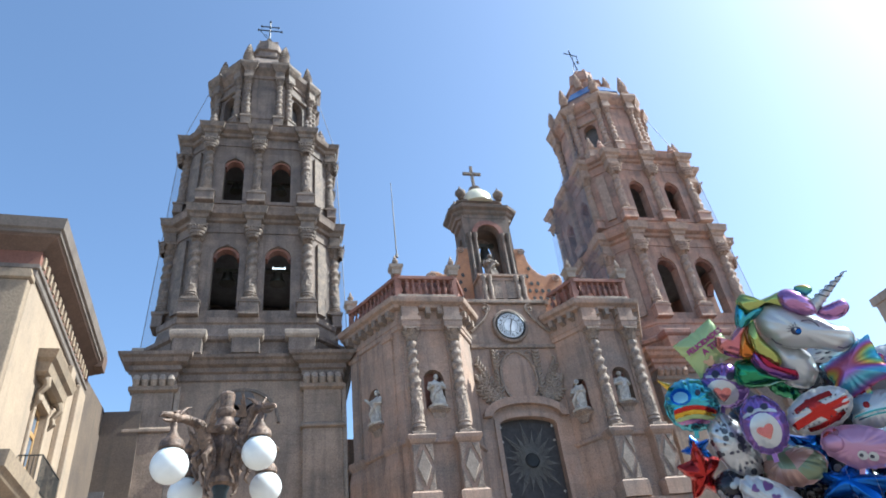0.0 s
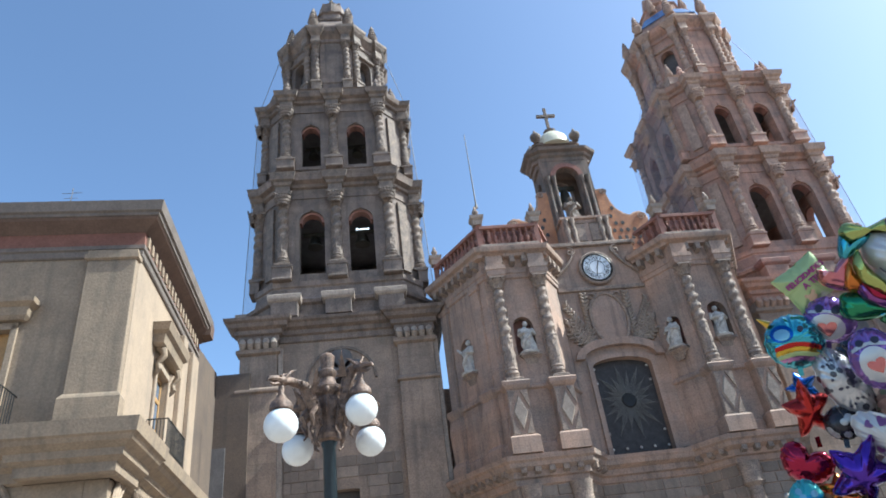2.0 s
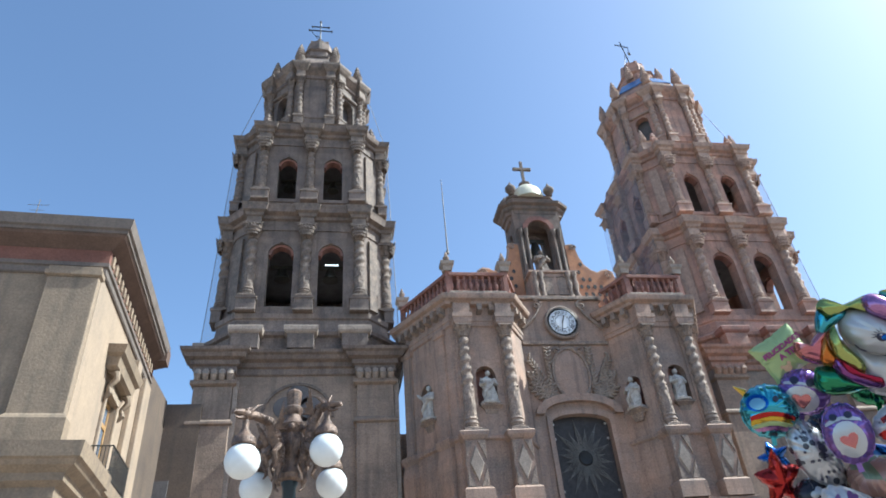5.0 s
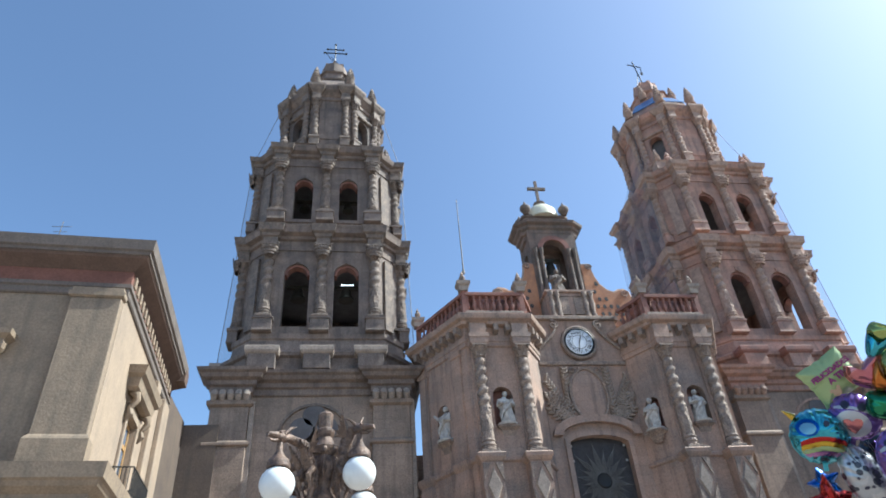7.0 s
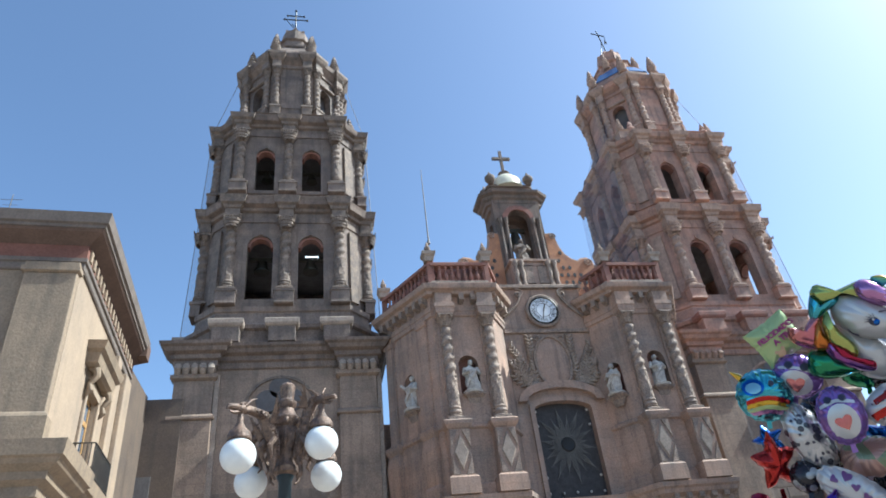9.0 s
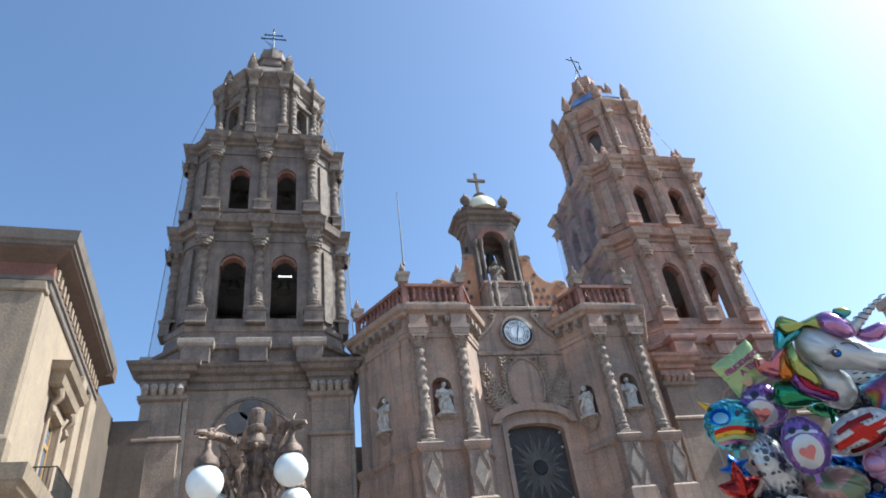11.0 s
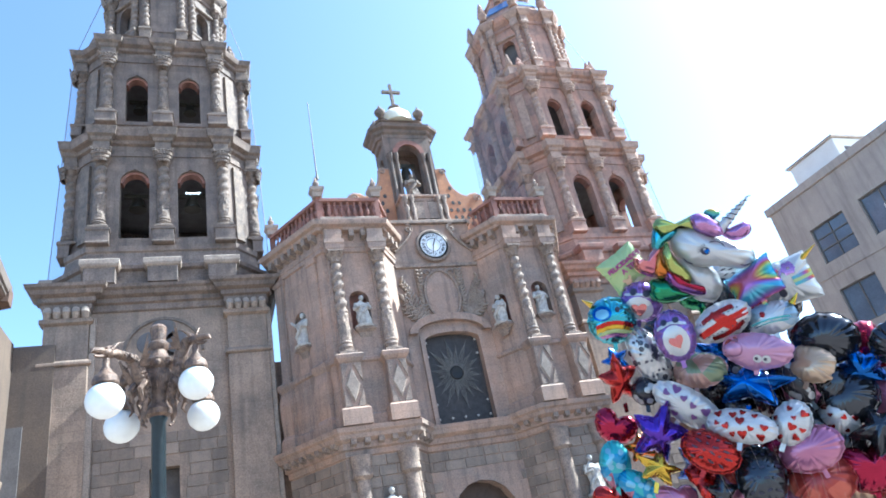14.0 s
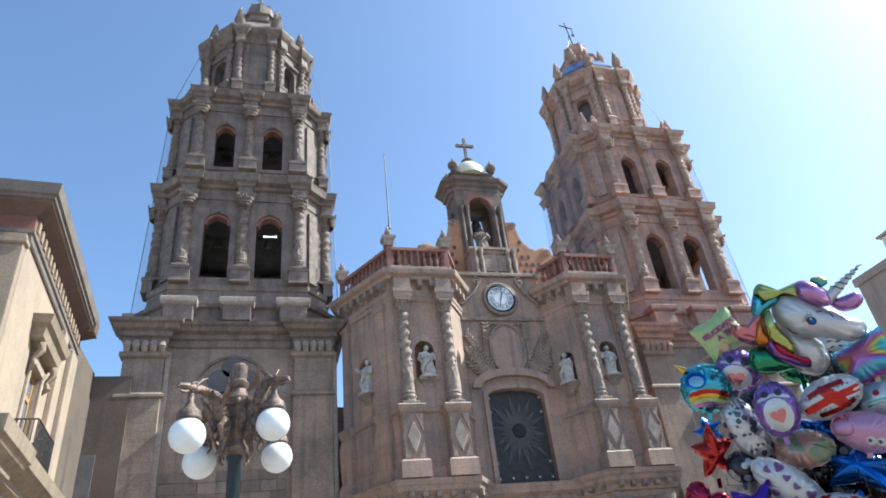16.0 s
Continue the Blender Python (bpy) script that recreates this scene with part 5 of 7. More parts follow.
for x0, x1 in ((-4.2, -4.04), (-2.76, -2.6)):
    box(bm, x0, x1, -0.08, 0.0, 6.8, 9.55, bevel=0.015)
box(bm, -4.2, -2.6, -0.08, 0.0, 9.4, 9.57)
part("window_surround", bm, CREAM_STONE, front_wall)
bm = bmesh.new()
for z in (6.87, 7.67):
    tube(bm, [(-4.7, 0, z), (-4.7, -0.85, z), (-2.3, -0.85, z), (-2.3, 0, z)], 0.02, 5)
for k in range(20):
    tube(bm, [(-4.7 + 2.4 * k / 19, -0.85, 6.75), (-4.7 + 2.4 * k / 19, -0.85, 7.67)], 0.013, 5)
for k in range(1, 7):
    tube(bm, [(-2.3, -0.85 * k / 7, 6.75), (-2.3, -0.85 * k / 7, 7.67)], 0.013, 5)
part("balcony_rail", bm, IRON, front_wall)
# arch mouldings of the ground floor openings
for y in (1.4, 4.6):
    bm = bmesh.new()
    for r in (0.86, 1.02, 1.16):
        tube(bm, [(0.06, y + r * math.cos(math.pi * k / 20), 4.9 + r * math.sin(math.pi * k / 20)) for k in range(21)], 0.07, 6)
    part("arch_moulding", bm, CREAM, lower, smooth=True)
for x in (-3.0, -6.5):
    bm = bmesh.new()
    for r in (0.9, 1.08):
        tube(bm, [(x + r * math.cos(math.pi * k / 20), -0.06, 4.9 + r * math.sin(math.pi * k / 20)) for k in range(21)], 0.07, 6)
    part("arch_moulding", bm, CREAM_STONE, lower, smooth=True)
bm = bmesh.new()
tube(bm, [(0, 0, 0), (0, 0, 2.4)], 0.012, 5)
tube(bm, [(-0.3, 0, 2.2), (0.3, 0, 2.2)], 0.008, 4)
tube(bm, [(-0.2, 0, 2.0), (0.2, 0, 2.0)], 0.008, 4)
an = solid("antenna", bm, LEAD, "thin roof antenna on the palace", "antenna")
an.location = (-9.0, 17.5, 12.9)

# neighbour wall between palace and tower
bm = bmesh.new()
box(bm, -9.0, -5.5, 28.4, 34, 0, 12.85)
box(bm, -14.0, -6.95, 23.6, 28.38, 0, 12.95)
solid("wall_neighbour", bm, SHADED_WALL, "stone wall of the house beside the tower, darkened for shade", "wall", kind="structure")
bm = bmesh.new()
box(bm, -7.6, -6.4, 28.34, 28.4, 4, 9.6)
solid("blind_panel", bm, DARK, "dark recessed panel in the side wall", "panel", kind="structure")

# ---- office building across the plaza ----
office = thing("office_building", "beige concrete office building with rows of blue windows", "building", 30.0, 14.0, -0.15)
bm = bmesh.new()
wins = []
zf = [2.0, 5.4, 8.8, 12.2]
y_c = [-14.0 + 3.05 * k for k in range(8)]
for i, z in enumerate(zf):
    arched_wall(bm, (0, 10.2), (0, -20), z - 1.0 if i else 0, z + 2.4 if i < 3 else 15.9, [(10.2 - (y + 0.0), 2.1, z - 0.2, z + 1.75) for y in y_c], 0.35, 0.02, 2)
face = part("front_wall", bm, CONCRETE, office)
bm = bmesh.new()
box(bm, 0.4, 14, -20, 10.2, 0, 15.8)
part("body", bm, CONCRETE, office)
bm = bmesh.new()
box(bm, -0.12, 14, -20.1, 10.35, 15.9, 16.35, bevel=0.03)
box(bm, -0.06, 0.0, -20.1, 10.3, 11.3, 11.42)
part("parapet", bm, CONCRETE, office)
for i, z in enumerate(zf[1:]):
    for j, y in enumerate(y_c):
        bm = bmesh.new()
        box(bm, 0.18, 0.22, y - 1.05, y + 1.05, z - 0.2, z + 1.77)
        w = part("window", bm, BLUE_GLASS, office)
        bm = bmesh.new()
        for q in (-1.05, -0.03, 0.99):
            box(bm, 0.12, 0.2, y + q, y + q + 0.06, z - 0.2, z + 1.75)
        for q in (-0.2, 1.69) + ((0.5, 1.1) if (i + j) % 3 == 0 else ()):
            box(bm, 0.12, 0.2, y - 1.05, y + 1.05, z + q, z + q + 0.06)
        part("window_frame", bm, LEAD, w)
        if (i * 5 + j * 3) % 4 < 2:
            bm = bmesh.new()
            box(bm, 0.14, 0.17, y - 0.55, y + 0.1, z + 0.35, z + 0.95)
            part("paper_sheet", bm, PAPER, w, "white paper behind the glass")
bm = bmesh.new()
box(bm, 0, 3.4, 0, 3.0, 0, 2.35, bevel=0.03)
rb = part("roof_box", bm, WHITE_WALL, office, "white rooftop stair house")
at(rb, 1.6, 6.0, 15.9)
bm = bmesh.new()
box(bm, -0.15, 3.55, -0.15, 3.15, 2.35, 2.47)
part("roof_slab", bm, CONCRETE, rb)
bm = bmesh.new()
box(bm, 0.6, 1.3, -0.03, 0.02, 0.9, 1.8)
part("vent", bm, DARK, rb)

# ---- street lamp with four globes ----
LX, LYP = -0.29, 7.15
lamp = thing("street_lamp", "dark green street lamp with copper dragon arms and four white globes", "street lamp", LX, LYP, 0)
bm = bmesh.new()
lathe(bm, [(0.2, 0), (0.2, 0.25), (0.14, 0.32), (0.16, 0.5), (0.1, 0.75), (0.08, 1.0), (0.07, 2.0), (0.066, 3.56), (0.085, 3.6), (0.085, 3.64)], 16, lobes=8, depth=0.03)
part("pole", bm, GREEN_POLE, lamp, smooth=True)
bm = bmesh.new()
lathe(bm, [(0.08, 3.62), (0.125, 3.65), (0.13, 3.7), (0.1, 3.74), (0.085, 3.78), (0.1, 3.86), (0.13, 3.95), (0.14, 4.05), (0.12, 4.12), (0.155, 4.18), (0.16, 4.22), (0.1, 4.27), (0.075, 4.34), (0.1, 4.38), (0.1, 4.42), (0.07, 4.45), (0.075, 4.52), (0.085, 4.6), (0.06, 4.63), (0.02, 4.65)], 32, lobes=8, depth=0.03)
part("stem", bm, COPPER, lamp, "copper-coloured leafy stem", True)
for a in range(8):
    m = Matrix.Rotation(a * math.pi / 4, 4, "Z")
    bm = bmesh.new()
    ellipsoid(bm, m @ Vector((0.13, 0, 4.02)), 0.03, 0.036, 0.1, m, 8, 6)
    tube(bm, [m @ Vector(q) for q in ((0.14, 0, 4.1), (0.175, 0, 4.02), (0.165, 0, 3.93), (0.12, 0, 3.86))], [0.014, 0.018, 0.014, 0.006], 6)
    ellipsoid(bm, m @ Vector((0.155, 0, 4.17)), 0.018, 0.03, 0.04, m, 8, 6)
    part("acanthus_leaf", bm, COPPER, lamp, smooth=True)


def feathered_wing(sy, root, tip, n):
    """A raised wing with a scalloped trailing edge of n pointed feathers."""
    root, tip = Vector(root), Vector(tip)
    low = root + Vector((-0.13, 0.05, 0.02))
    edge = []
    for k in range(n):
        e = tip.lerp(low, k / (n - 1))
        notch = tip.lerp(low, min(1.0, (k + 0.5) / (n - 1))).lerp(root, 0.3)
        edge += [e, notch]
    bm = bmesh.new()
    ring = [root] + edge[:-1]
    fr = [bm.verts.new((v.x, sy * v.y, v.z)) for v in ring]
    bk = [bm.verts.new((v.x + 0.008, sy * (v.y + 0.014), v.z)) for v in ring]
    for k in range(1, len(ring) - 1):
        bm.faces.new((fr[0], fr[k], fr[k + 1]))
        bm.faces.new((bk[0], bk[k + 1], bk[k]))
    for k in range(len(ring)):
        m = (k + 1) % len(ring)
        bm.faces.new((fr[k], bk[k], bk[m], fr[m]))
    return bm


def dragon_arm(gx, gy, gz):
    """A winged, scaly beast that leans out from the stem and holds a globe below its head."""
    ln = math.hypot(gx, gy)
    top = gz + 0.47
    bm = bmesh.new()
    spine = [(0.15, 3.56), (0.2, 3.6), (0.19, 3.7), (0.16, 3.8), (0.19, 3.92), (0.25, 4.02), (0.28, top - 0.1), (0.35, top + 0.01), (ln - 0.1, top + 0.02), (ln + 0.02, top - 0.03)]
    radii = [0.012, 0.02, 0.028, 0.04, 0.06, 0.072, 0.066, 0.052, 0.045, 0.04]
    tube(bm, [(x, 0, z) for x, z in spine], radii, 12)
    for i in range(3, 8):
        for j in range(3):
            f = j / 3
            cx = spine[i][0] * (1 - f) + spine[i + 1][0] * f
            cz = spine[i][1] * (1 - f) + spine[i + 1][1] * f
            rr = radii[i] * (1 - f) + radii[i + 1] * f
            for k in range(7):
                a = 2 * math.pi * (k + 0.5 * (j % 2)) / 7
                ellipsoid(bm, (cx + rr * math.cos(a) * 0.8, rr * math.sin(a), cz + rr * math.cos(a) * 0.35), 0.018, 0.018, 0.022, None, 6, 4)
    arm = at(part("arm", mesh_of("arm", bm, COPPER, True), None, lamp, "copper-coloured winged dragon arm"), 0, 0, 0, math.degrees(math.atan2(gy, gx)))
    bm = bmesh.new()
    ellipsoid(bm, (ln, 0, top), 0.075, 0.055, 0.055, None, 12, 8)
    tube(bm, [(ln + 0.02, 0, top + 0.01), (ln + 0.1, 0, top), (ln + 0.17, 0, top - 0.01), (ln + 0.19, 0, top - 0.04)], [0.045, 0.034, 0.026, 0.008], 8)
    tube(bm, [(ln + 0.02, 0, top - 0.03), (ln + 0.1, 0, top - 0.06), (ln + 0.15, 0, top - 0.055)], [0.03, 0.018, 0.006], 6)
    for sy in (-1, 1):
        tube(bm, [(ln - 0.02, sy * 0.035, top + 0.03), (ln - 0.08, sy * 0.06, top + 0.1), (ln - 0.15, sy * 0.07, top + 0.13)], [0.02, 0.016, 0.003], 6)
        ellipsoid(bm, (ln + 0.04, sy * 0.04, top + 0.035), 0.015, 0.012, 0.014, None, 6, 5)
    part("dragon_head", bm, COPPER, arm, smooth=True)
    bm = bmesh.new()
    for sy in (-1, 1):
        tube(bm, [(0.24, sy * 0.06, 3.95), (0.32, sy * 0.07, 3.86), (0.27, sy * 0.06, 3.74), (0.32, sy * 0.06, 3.7)], [0.034, 0.028, 0.018, 0.006], 7)
    part("claw", bm, COPPER, arm, smooth=True)
    for sy in (-1, 1):
        part("wing", feathered_wing(sy, (0.32, 0.05, top - 0.08), (0.36, 0.2, top + 0.22), 6), COPPER, arm)
    bm = bmesh.new()
    lathe(bm, [(0.02, 0.38), (0.035, 0.34), (0.03, 0.28), (0.05, 0.25), (0.06, 0.22), (0.1, 0.19), (0.118, 0.15), (0.12, 0.11), (0.11, 0.1)], 16)
    at(part("globe_holder", bm, COPPER, arm, smooth=True), ln, 0, gz + 0.05)
    bm = bmesh.new()
    ellipsoid(bm, (0, 0, 0), 0.172, 0.172, 0.172, None, 32, 20)
    at(part("globe", bm, GLOBE, arm, "white opal glass globe", True), ln, 0, gz)


for gx, gy, gz in ((-0.43, -0.52, 3.7), (-0.37, 0.28, 3.65), (0.37, -0.26, 3.87), (0.43, 0.5, 3.73)):
    dragon_arm(gx, gy, gz)


# ---- foil balloons on strings ----
def foil(name, stops, pattern="plain", metal=0.85, rough=0.14, scale=4.0):
    """Shiny foil in the colours of stops, plain or printed."""
    m = bpy.data.materials.new(name)
    m.use_nodes = True
    nt = m.node_tree
    n, lk = nt.nodes, nt.links.new
    p = n["Principled BSDF"]
    p.inputs["Metallic"].default_value, p.inputs["Roughness"].default_value = metal, rough
    tc = n.new("ShaderNodeTexCoord")
    ramp = n.new("ShaderNodeValToRGB")
    cr = ramp.color_ramp
    while len(cr.elements) < len(stops):
        cr.elements.new(0.5)
    for k, c in enumerate(stops):
        cr.elements[k].position = k / max(1, len(stops) - 1)
        cr.elements[k].color = (*[v * 0.58 for v in c], 1)
    if pattern == "plain":
        t = n.new("ShaderNodeTexNoise")
        t.inputs["Scale"].default_value = scale
        src = t.outputs["Fac"]
        lk(tc.outputs["Object"], t.inputs["Vector"])
    elif pattern == "bands":
        t = n.new("ShaderNodeTexWave")
        t.wave_type = "RINGS"
        t.inputs["Scale"].default_value, t.inputs["Distortion"].default_value = scale, 2.5
        src = t.outputs["Fac"]
        lk(tc.outputs["Object"], t.inputs["Vector"])
    else:
        t = n.new("ShaderNodeTexVoronoi")
        t.inputs["Scale"].default_value = scale
        src = t.outputs["Distance"] if pattern == "dots" else t.outputs["Color"]
        cr.interpolation = "CONSTANT"
        lk(tc.outputs["Object"], t.inputs["Vector"])
    lk(src, ramp.inputs[0])
    lk(ramp.outputs[0], p.inputs["Base Color"])
    b = n.new("ShaderNodeBump")
    nz = n.new("ShaderNodeTexNoise")
    nz.inputs["Scale"].default_value, nz.inputs["Detail"].default_value = 9.0, 3
    lk(tc.outputs["Object"], nz.inputs["Vector"])
    b.inputs["Strength"].default_value, b.inputs["Distance"].default_value = 0.16, 0.02
    lk(nz.outputs["Fac"], b.inputs["Height"])
    lk(b.outputs[0], p.inputs["Normal"])
    return m


F_BLUE = foil("blue_foil", [(0.02, 0.12, 0.5), (0.03, 0.18, 0.6)])
F_RED = foil("red_foil", [(0.5, 0.03, 0.03), (0.6, 0.05, 0.04)])
F_CRIMSON = foil("crimson_foil", [(0.4, 0.02, 0.06), (0.5, 0.03, 0.1)])
F_VIOLET = foil("violet_foil", [(0.1, 0.04, 0.45), (0.16, 0.06, 0.55)])
F_GOLD = foil("gold_foil", [(0.75, 0.48, 0.04), (0.85, 0.6, 0.1)])
F_ORANGE = foil("orange_foil", [(0.7, 0.2, 0.04), (0.75, 0.3, 0.06)])
F_MAGENTA = foil("magenta_foil", [(0.5, 0.16, 0.32), (0.65, 0.3, 0.45)], metal=0.5)
F_SMOKE = foil("smoke_foil", [(0.06, 0.065, 0.08), (0.12, 0.13, 0.15)])
F_SILVER = foil("silver_foil", [(0.12, 0.13, 0.16), (0.65, 0.66, 0.68), (0.75, 0.75, 0.75), (0.7, 0.7, 0.72)], "dots", 0.6, 0.2, 14)
F_PINK = foil("pink_foil", [(0.6, 0.3, 0.5), (0.68, 0.38, 0.55)], metal=0.35)
F_TAN = foil("tan_foil", [(0.45, 0.26, 0.13), (0.75, 0.55, 0.38), (0.3, 0.15, 0.08)], metal=0.4)
F_FLESH = foil("flesh_foil", [(0.55, 0.32, 0.26), (0.25, 0.3, 0.18), (0.65, 0.4, 0.36), (0.5, 0.1, 0.12)], "cells", 0.35, 0.25, 7)
F_RAINBOW = foil("rainbow_foil", [(0.1, 0.5, 0.7), (0.2, 0.55, 0.3), (0.75, 0.6, 0.1), (0.7, 0.15, 0.15), (0.35, 0.15, 0.55), (0.15, 0.55, 0.75)], "bands", 0.5, 0.16, 1.4)
F_WHITE_PRINT = foil("white_print_foil", [(0.7, 0.72, 0.75), (0.35, 0.5, 0.65), (0.75, 0.75, 0.75), (0.6, 0.62, 0.5)], "cells", 0.4, 0.18, 6)
F_BLACK_PRINT = foil("black_print_foil", [(0.6, 0.6, 0.6), (0.03, 0.03, 0.04), (0.05, 0.04, 0.05), (0.5, 0.1, 0.15)], "dots", 0.4, 0.2, 13)
F_RED_PRINT = foil("red_print_foil", [(0.65, 0.15, 0.1), (0.45, 0.06, 0.05), (0.6, 0.3, 0.28)], "cells", 0.4, 0.2, 9)
F_BLUE_PRINT = foil("blue_print_foil", [(0.05, 0.35, 0.65), (0.1, 0.55, 0.6), (0.5, 0.2, 0.3), (0.05, 0.25, 0.6)], "cells", 0.4, 0.2, 9)
F_GREEN = foil("green_foil", [(0.04, 0.25, 0.1), (0.08, 0.4, 0.2)])
F_LIME = foil("lime_foil", [(0.5, 0.66, 0.28), (0.6, 0.74, 0.36)], metal=0.3, rough=0.25)
F_WHITE = foil("white_foil", [(0.72, 0.74, 0.76), (0.76, 0.77, 0.78)], metal=0.35, rough=0.24)
F_CYAN = foil("cyan_foil", [(0.08, 0.45, 0.6), (0.15, 0.6, 0.7)])
F_MANE_PINK = foil("mane_pink_foil", [(0.7, 0.2, 0.4), (0.75, 0.35, 0.15)])
F_MANE_YELLOW = foil("mane_yellow_foil", [(0.62, 0.6, 0.16), (0.4, 0.55, 0.2)])
F_MANE_PURPLE = foil("mane_purple_foil", [(0.45, 0.2, 0.6), (0.7, 0.35, 0.55)])
F_MANE_BLUE = foil("mane_blue_foil", [(0.05, 0.15, 0.5), (0.6, 0.05, 0.2)])
INK = foil("printed_ink", [(0.02, 0.02, 0.05), (0.03, 0.03, 0.07)], metal=0.0, rough=0.4)
PURPLE_INK = foil("purple_ink", [(0.35, 0.03, 0.2), (0.4, 0.04, 0.25)], metal=0.0, rough=0.4)
F_VIOLET_PRINT = foil("violet_print_foil", [(0.3, 0.16, 0.55), (0.42, 0.25, 0.7)], metal=0.6)
EYE = Vector((0.1, 0.0, 1.7))
KNOT = Vector((3.7, 3.6, 0.0))


def facing(place, tilt):
    """A pose at place whose x is to the viewer's right, y up and z towards him, leaning as the bunch does."""
    return look(place, Vector(place) * 2 - EYE, tilt - 10.5)


def outline(kind, w, h):
    n, pts = 96, []
    for k in range(n):
        a = 2 * math.pi * k / n
        c, s = math.cos(a), math.sin(a)
        if kind == "star":
            q = (a - math.pi / 2) % (2 * math.pi / 5) / (2 * math.pi / 5)
            r = 0.52 + 0.48 * (abs(q - 0.5) * 2) ** 1.7
        elif kind == "heart":
            r = 0.86 - 0.26 * max(0, s) ** 3 * (1 - abs(c)) * 2.2 + 0.22 * max(0, -s) ** 3 + 0.1 * abs(c)
        elif kind == "fish":
            r = 1.0 if c > -0.55 else 0.72 + 0.5 * abs(s)
            r *= 1 - 0.1 * (c > 0.9)
        elif kind == "pig":
            r = 0.95 + 0.1 * max(0, math.cos(3 * a - 1.2)) ** 4
        elif kind == "pillow":
            r = min(1 / max(abs(c), 1e-6), 1 / max(abs(s), 1e-6)) * (0.94 + 0.06 * (abs(math.sin(2 * a))) ** 3)
        else:
            r = 1.0
        pts.append((c * r * w / 2, s * r * h / 2))
    return pts


def swell(s, thick):
    return thick * max(0.0, 1 - s ** 2.2) ** 0.62


def inflated(pts, thick, name, mat, pucker=0.02, seed=0.0, folds=19):
    """Two foil sheets welded along the outline pts, blown up, with puckers that run in from a flat seam."""
    bm = bmesh.new()
    n = len(pts)
    cx, cy = sum(p[0] for p in pts) / n, sum(p[1] for p in pts) / n
    levels = (0.15, 0.3, 0.45, 0.58, 0.7, 0.8, 0.88, 0.94, 0.98, 1.0)
    for sgn in (1, -1):
        top = bm.verts.new((cx, cy, sgn * thick))
        rings = []
        for s in levels:
            ring = []
            for i, (x, y) in enumerate(pts):
                ph = i * math.pi * 2 * folds / n + seed + 1.7 * math.sin(i * math.pi * 4 / n + seed)
                fold = math.cos(ph) * (0.6 + 0.4 * math.sin(i * math.pi * 10 / n + 2 * seed))
                wr = 1 + pucker * s ** 8 * fold
                z = swell(s, thick) * (1 + 0.2 * s ** 3 * fold)
                ring.append(bm.verts.new((cx + (x - cx) * s * wr, cy + (y - cy) * s * wr, sgn * max(z, 0.002))))
            rings.append(ring)
        rim = [bm.verts.new((v.co.x + (v.co.x - cx) * 0.035, v.co.y + (v.co.y - cy) * 0.035, sgn * 0.0015 + 0.004 * math.cos(i * 0.9 + seed))) for i, v in enumerate(rings[-1])]
        rings.append(rim)
        for i in range(n):
            bm.faces.new((top, rings[0][i], rings[0][(i + 1) % n]))
        for a, b in zip(rings, rings[1:]):
            for i in range(n):
                bm.faces.new((a[i], b[i], b[(i + 1) % n], a[(i + 1) % n]))
    bmesh.ops.remove_doubles(bm, verts=bm.verts, dist=0.0035)
    return mesh_of(name, bm, mat, True)


def add_string(b, place, low):
    inv = b.matrix_basis.inverted()
    a, c = inv @ (Vector(place) + Vector((0, 0, -low))), inv @ KNOT
    bm = bmesh.new()
    tube(bm, [a, a.lerp(c, 0.4) + Vector((0.02, 0.01, 0.03)), c], 0.0006, 4)
    part("string", bm, CARVED, b)


def prints(b, shapes, w, h, thick, mat, name, label=""):
    """Flat printed shapes laid on the swollen front sheet of an oval balloon w by h."""
    for poly in shapes:
        bm = bmesh.new()
        cx, cy = sum(p[0] for p in poly) / len(poly), sum(p[1] for p in poly) / len(poly)

        def lift(x, y):
            s = min(0.97, math.hypot(2 * x / w, 2 * y / h))
            return bm.verts.new((x, y, swell(s, thick) * 1.02 + 0.006))
        mid = lift(cx, cy)
        last = None
        for f in (0.35, 0.7, 1.0):
            ring = [lift(cx + (x - cx) * f, cy + (y - cy) * f) for x, y in poly]
            for i in range(len(poly)):
                k = (i + 1) % len(poly)
                bm.faces.new((mid, ring[i], ring[k]) if last is None else (last[i], ring[i], ring[k], last[k]))
            last = ring
        part(name, bm, mat, b, label, True)


def blob(x, y, rx, ry, tilt=0.0, n=16):
    c, s = math.cos(tilt), math.sin(tilt)
    return [(x + rx * math.cos(a) * c - ry * math.sin(a) * s, y + rx * math.cos(a) * s + ry * math.sin(a) * c) for a in [2 * math.pi * k / n for k in range(n)]]


def heart(x, y, r, tilt):
    pts = []
    for k in range(20):
        t = 2 * math.pi * k / 20
        u, v = r * 0.95 * math.sin(t) ** 3, r * (0.8 * math.cos(t) - 0.31 * math.cos(2 * t) - 0.12 * math.cos(3 * t))
        pts.append((x + u * math.cos(tilt) - v * math.sin(tilt), y + u * math.sin(tilt) + v * math.cos(tilt)))
    return pts


def band(w, h, y0, y1, bend, x0=-0.8, x1=0.8, n=10):
    """A curved stripe across an oval balloon; y0 and y1 in half heights."""
    xs = [x0 + (x1 - x0) * k / n for k in range(n + 1)]
    lo = [(x * w / 2, (y0 - bend * x * x) * h / 2) for x in xs]
    hi = [(x * w / 2, (y1 - bend * x * x) * h / 2) for x in xs]
    ring = []
    for x, y in lo + hi[::-1]:
        f = min(1.0, 0.93 / max(math.hypot(2 * x / w, 2 * y / h), 1e-6))
        ring.append((x * f, y * f))
    return ring


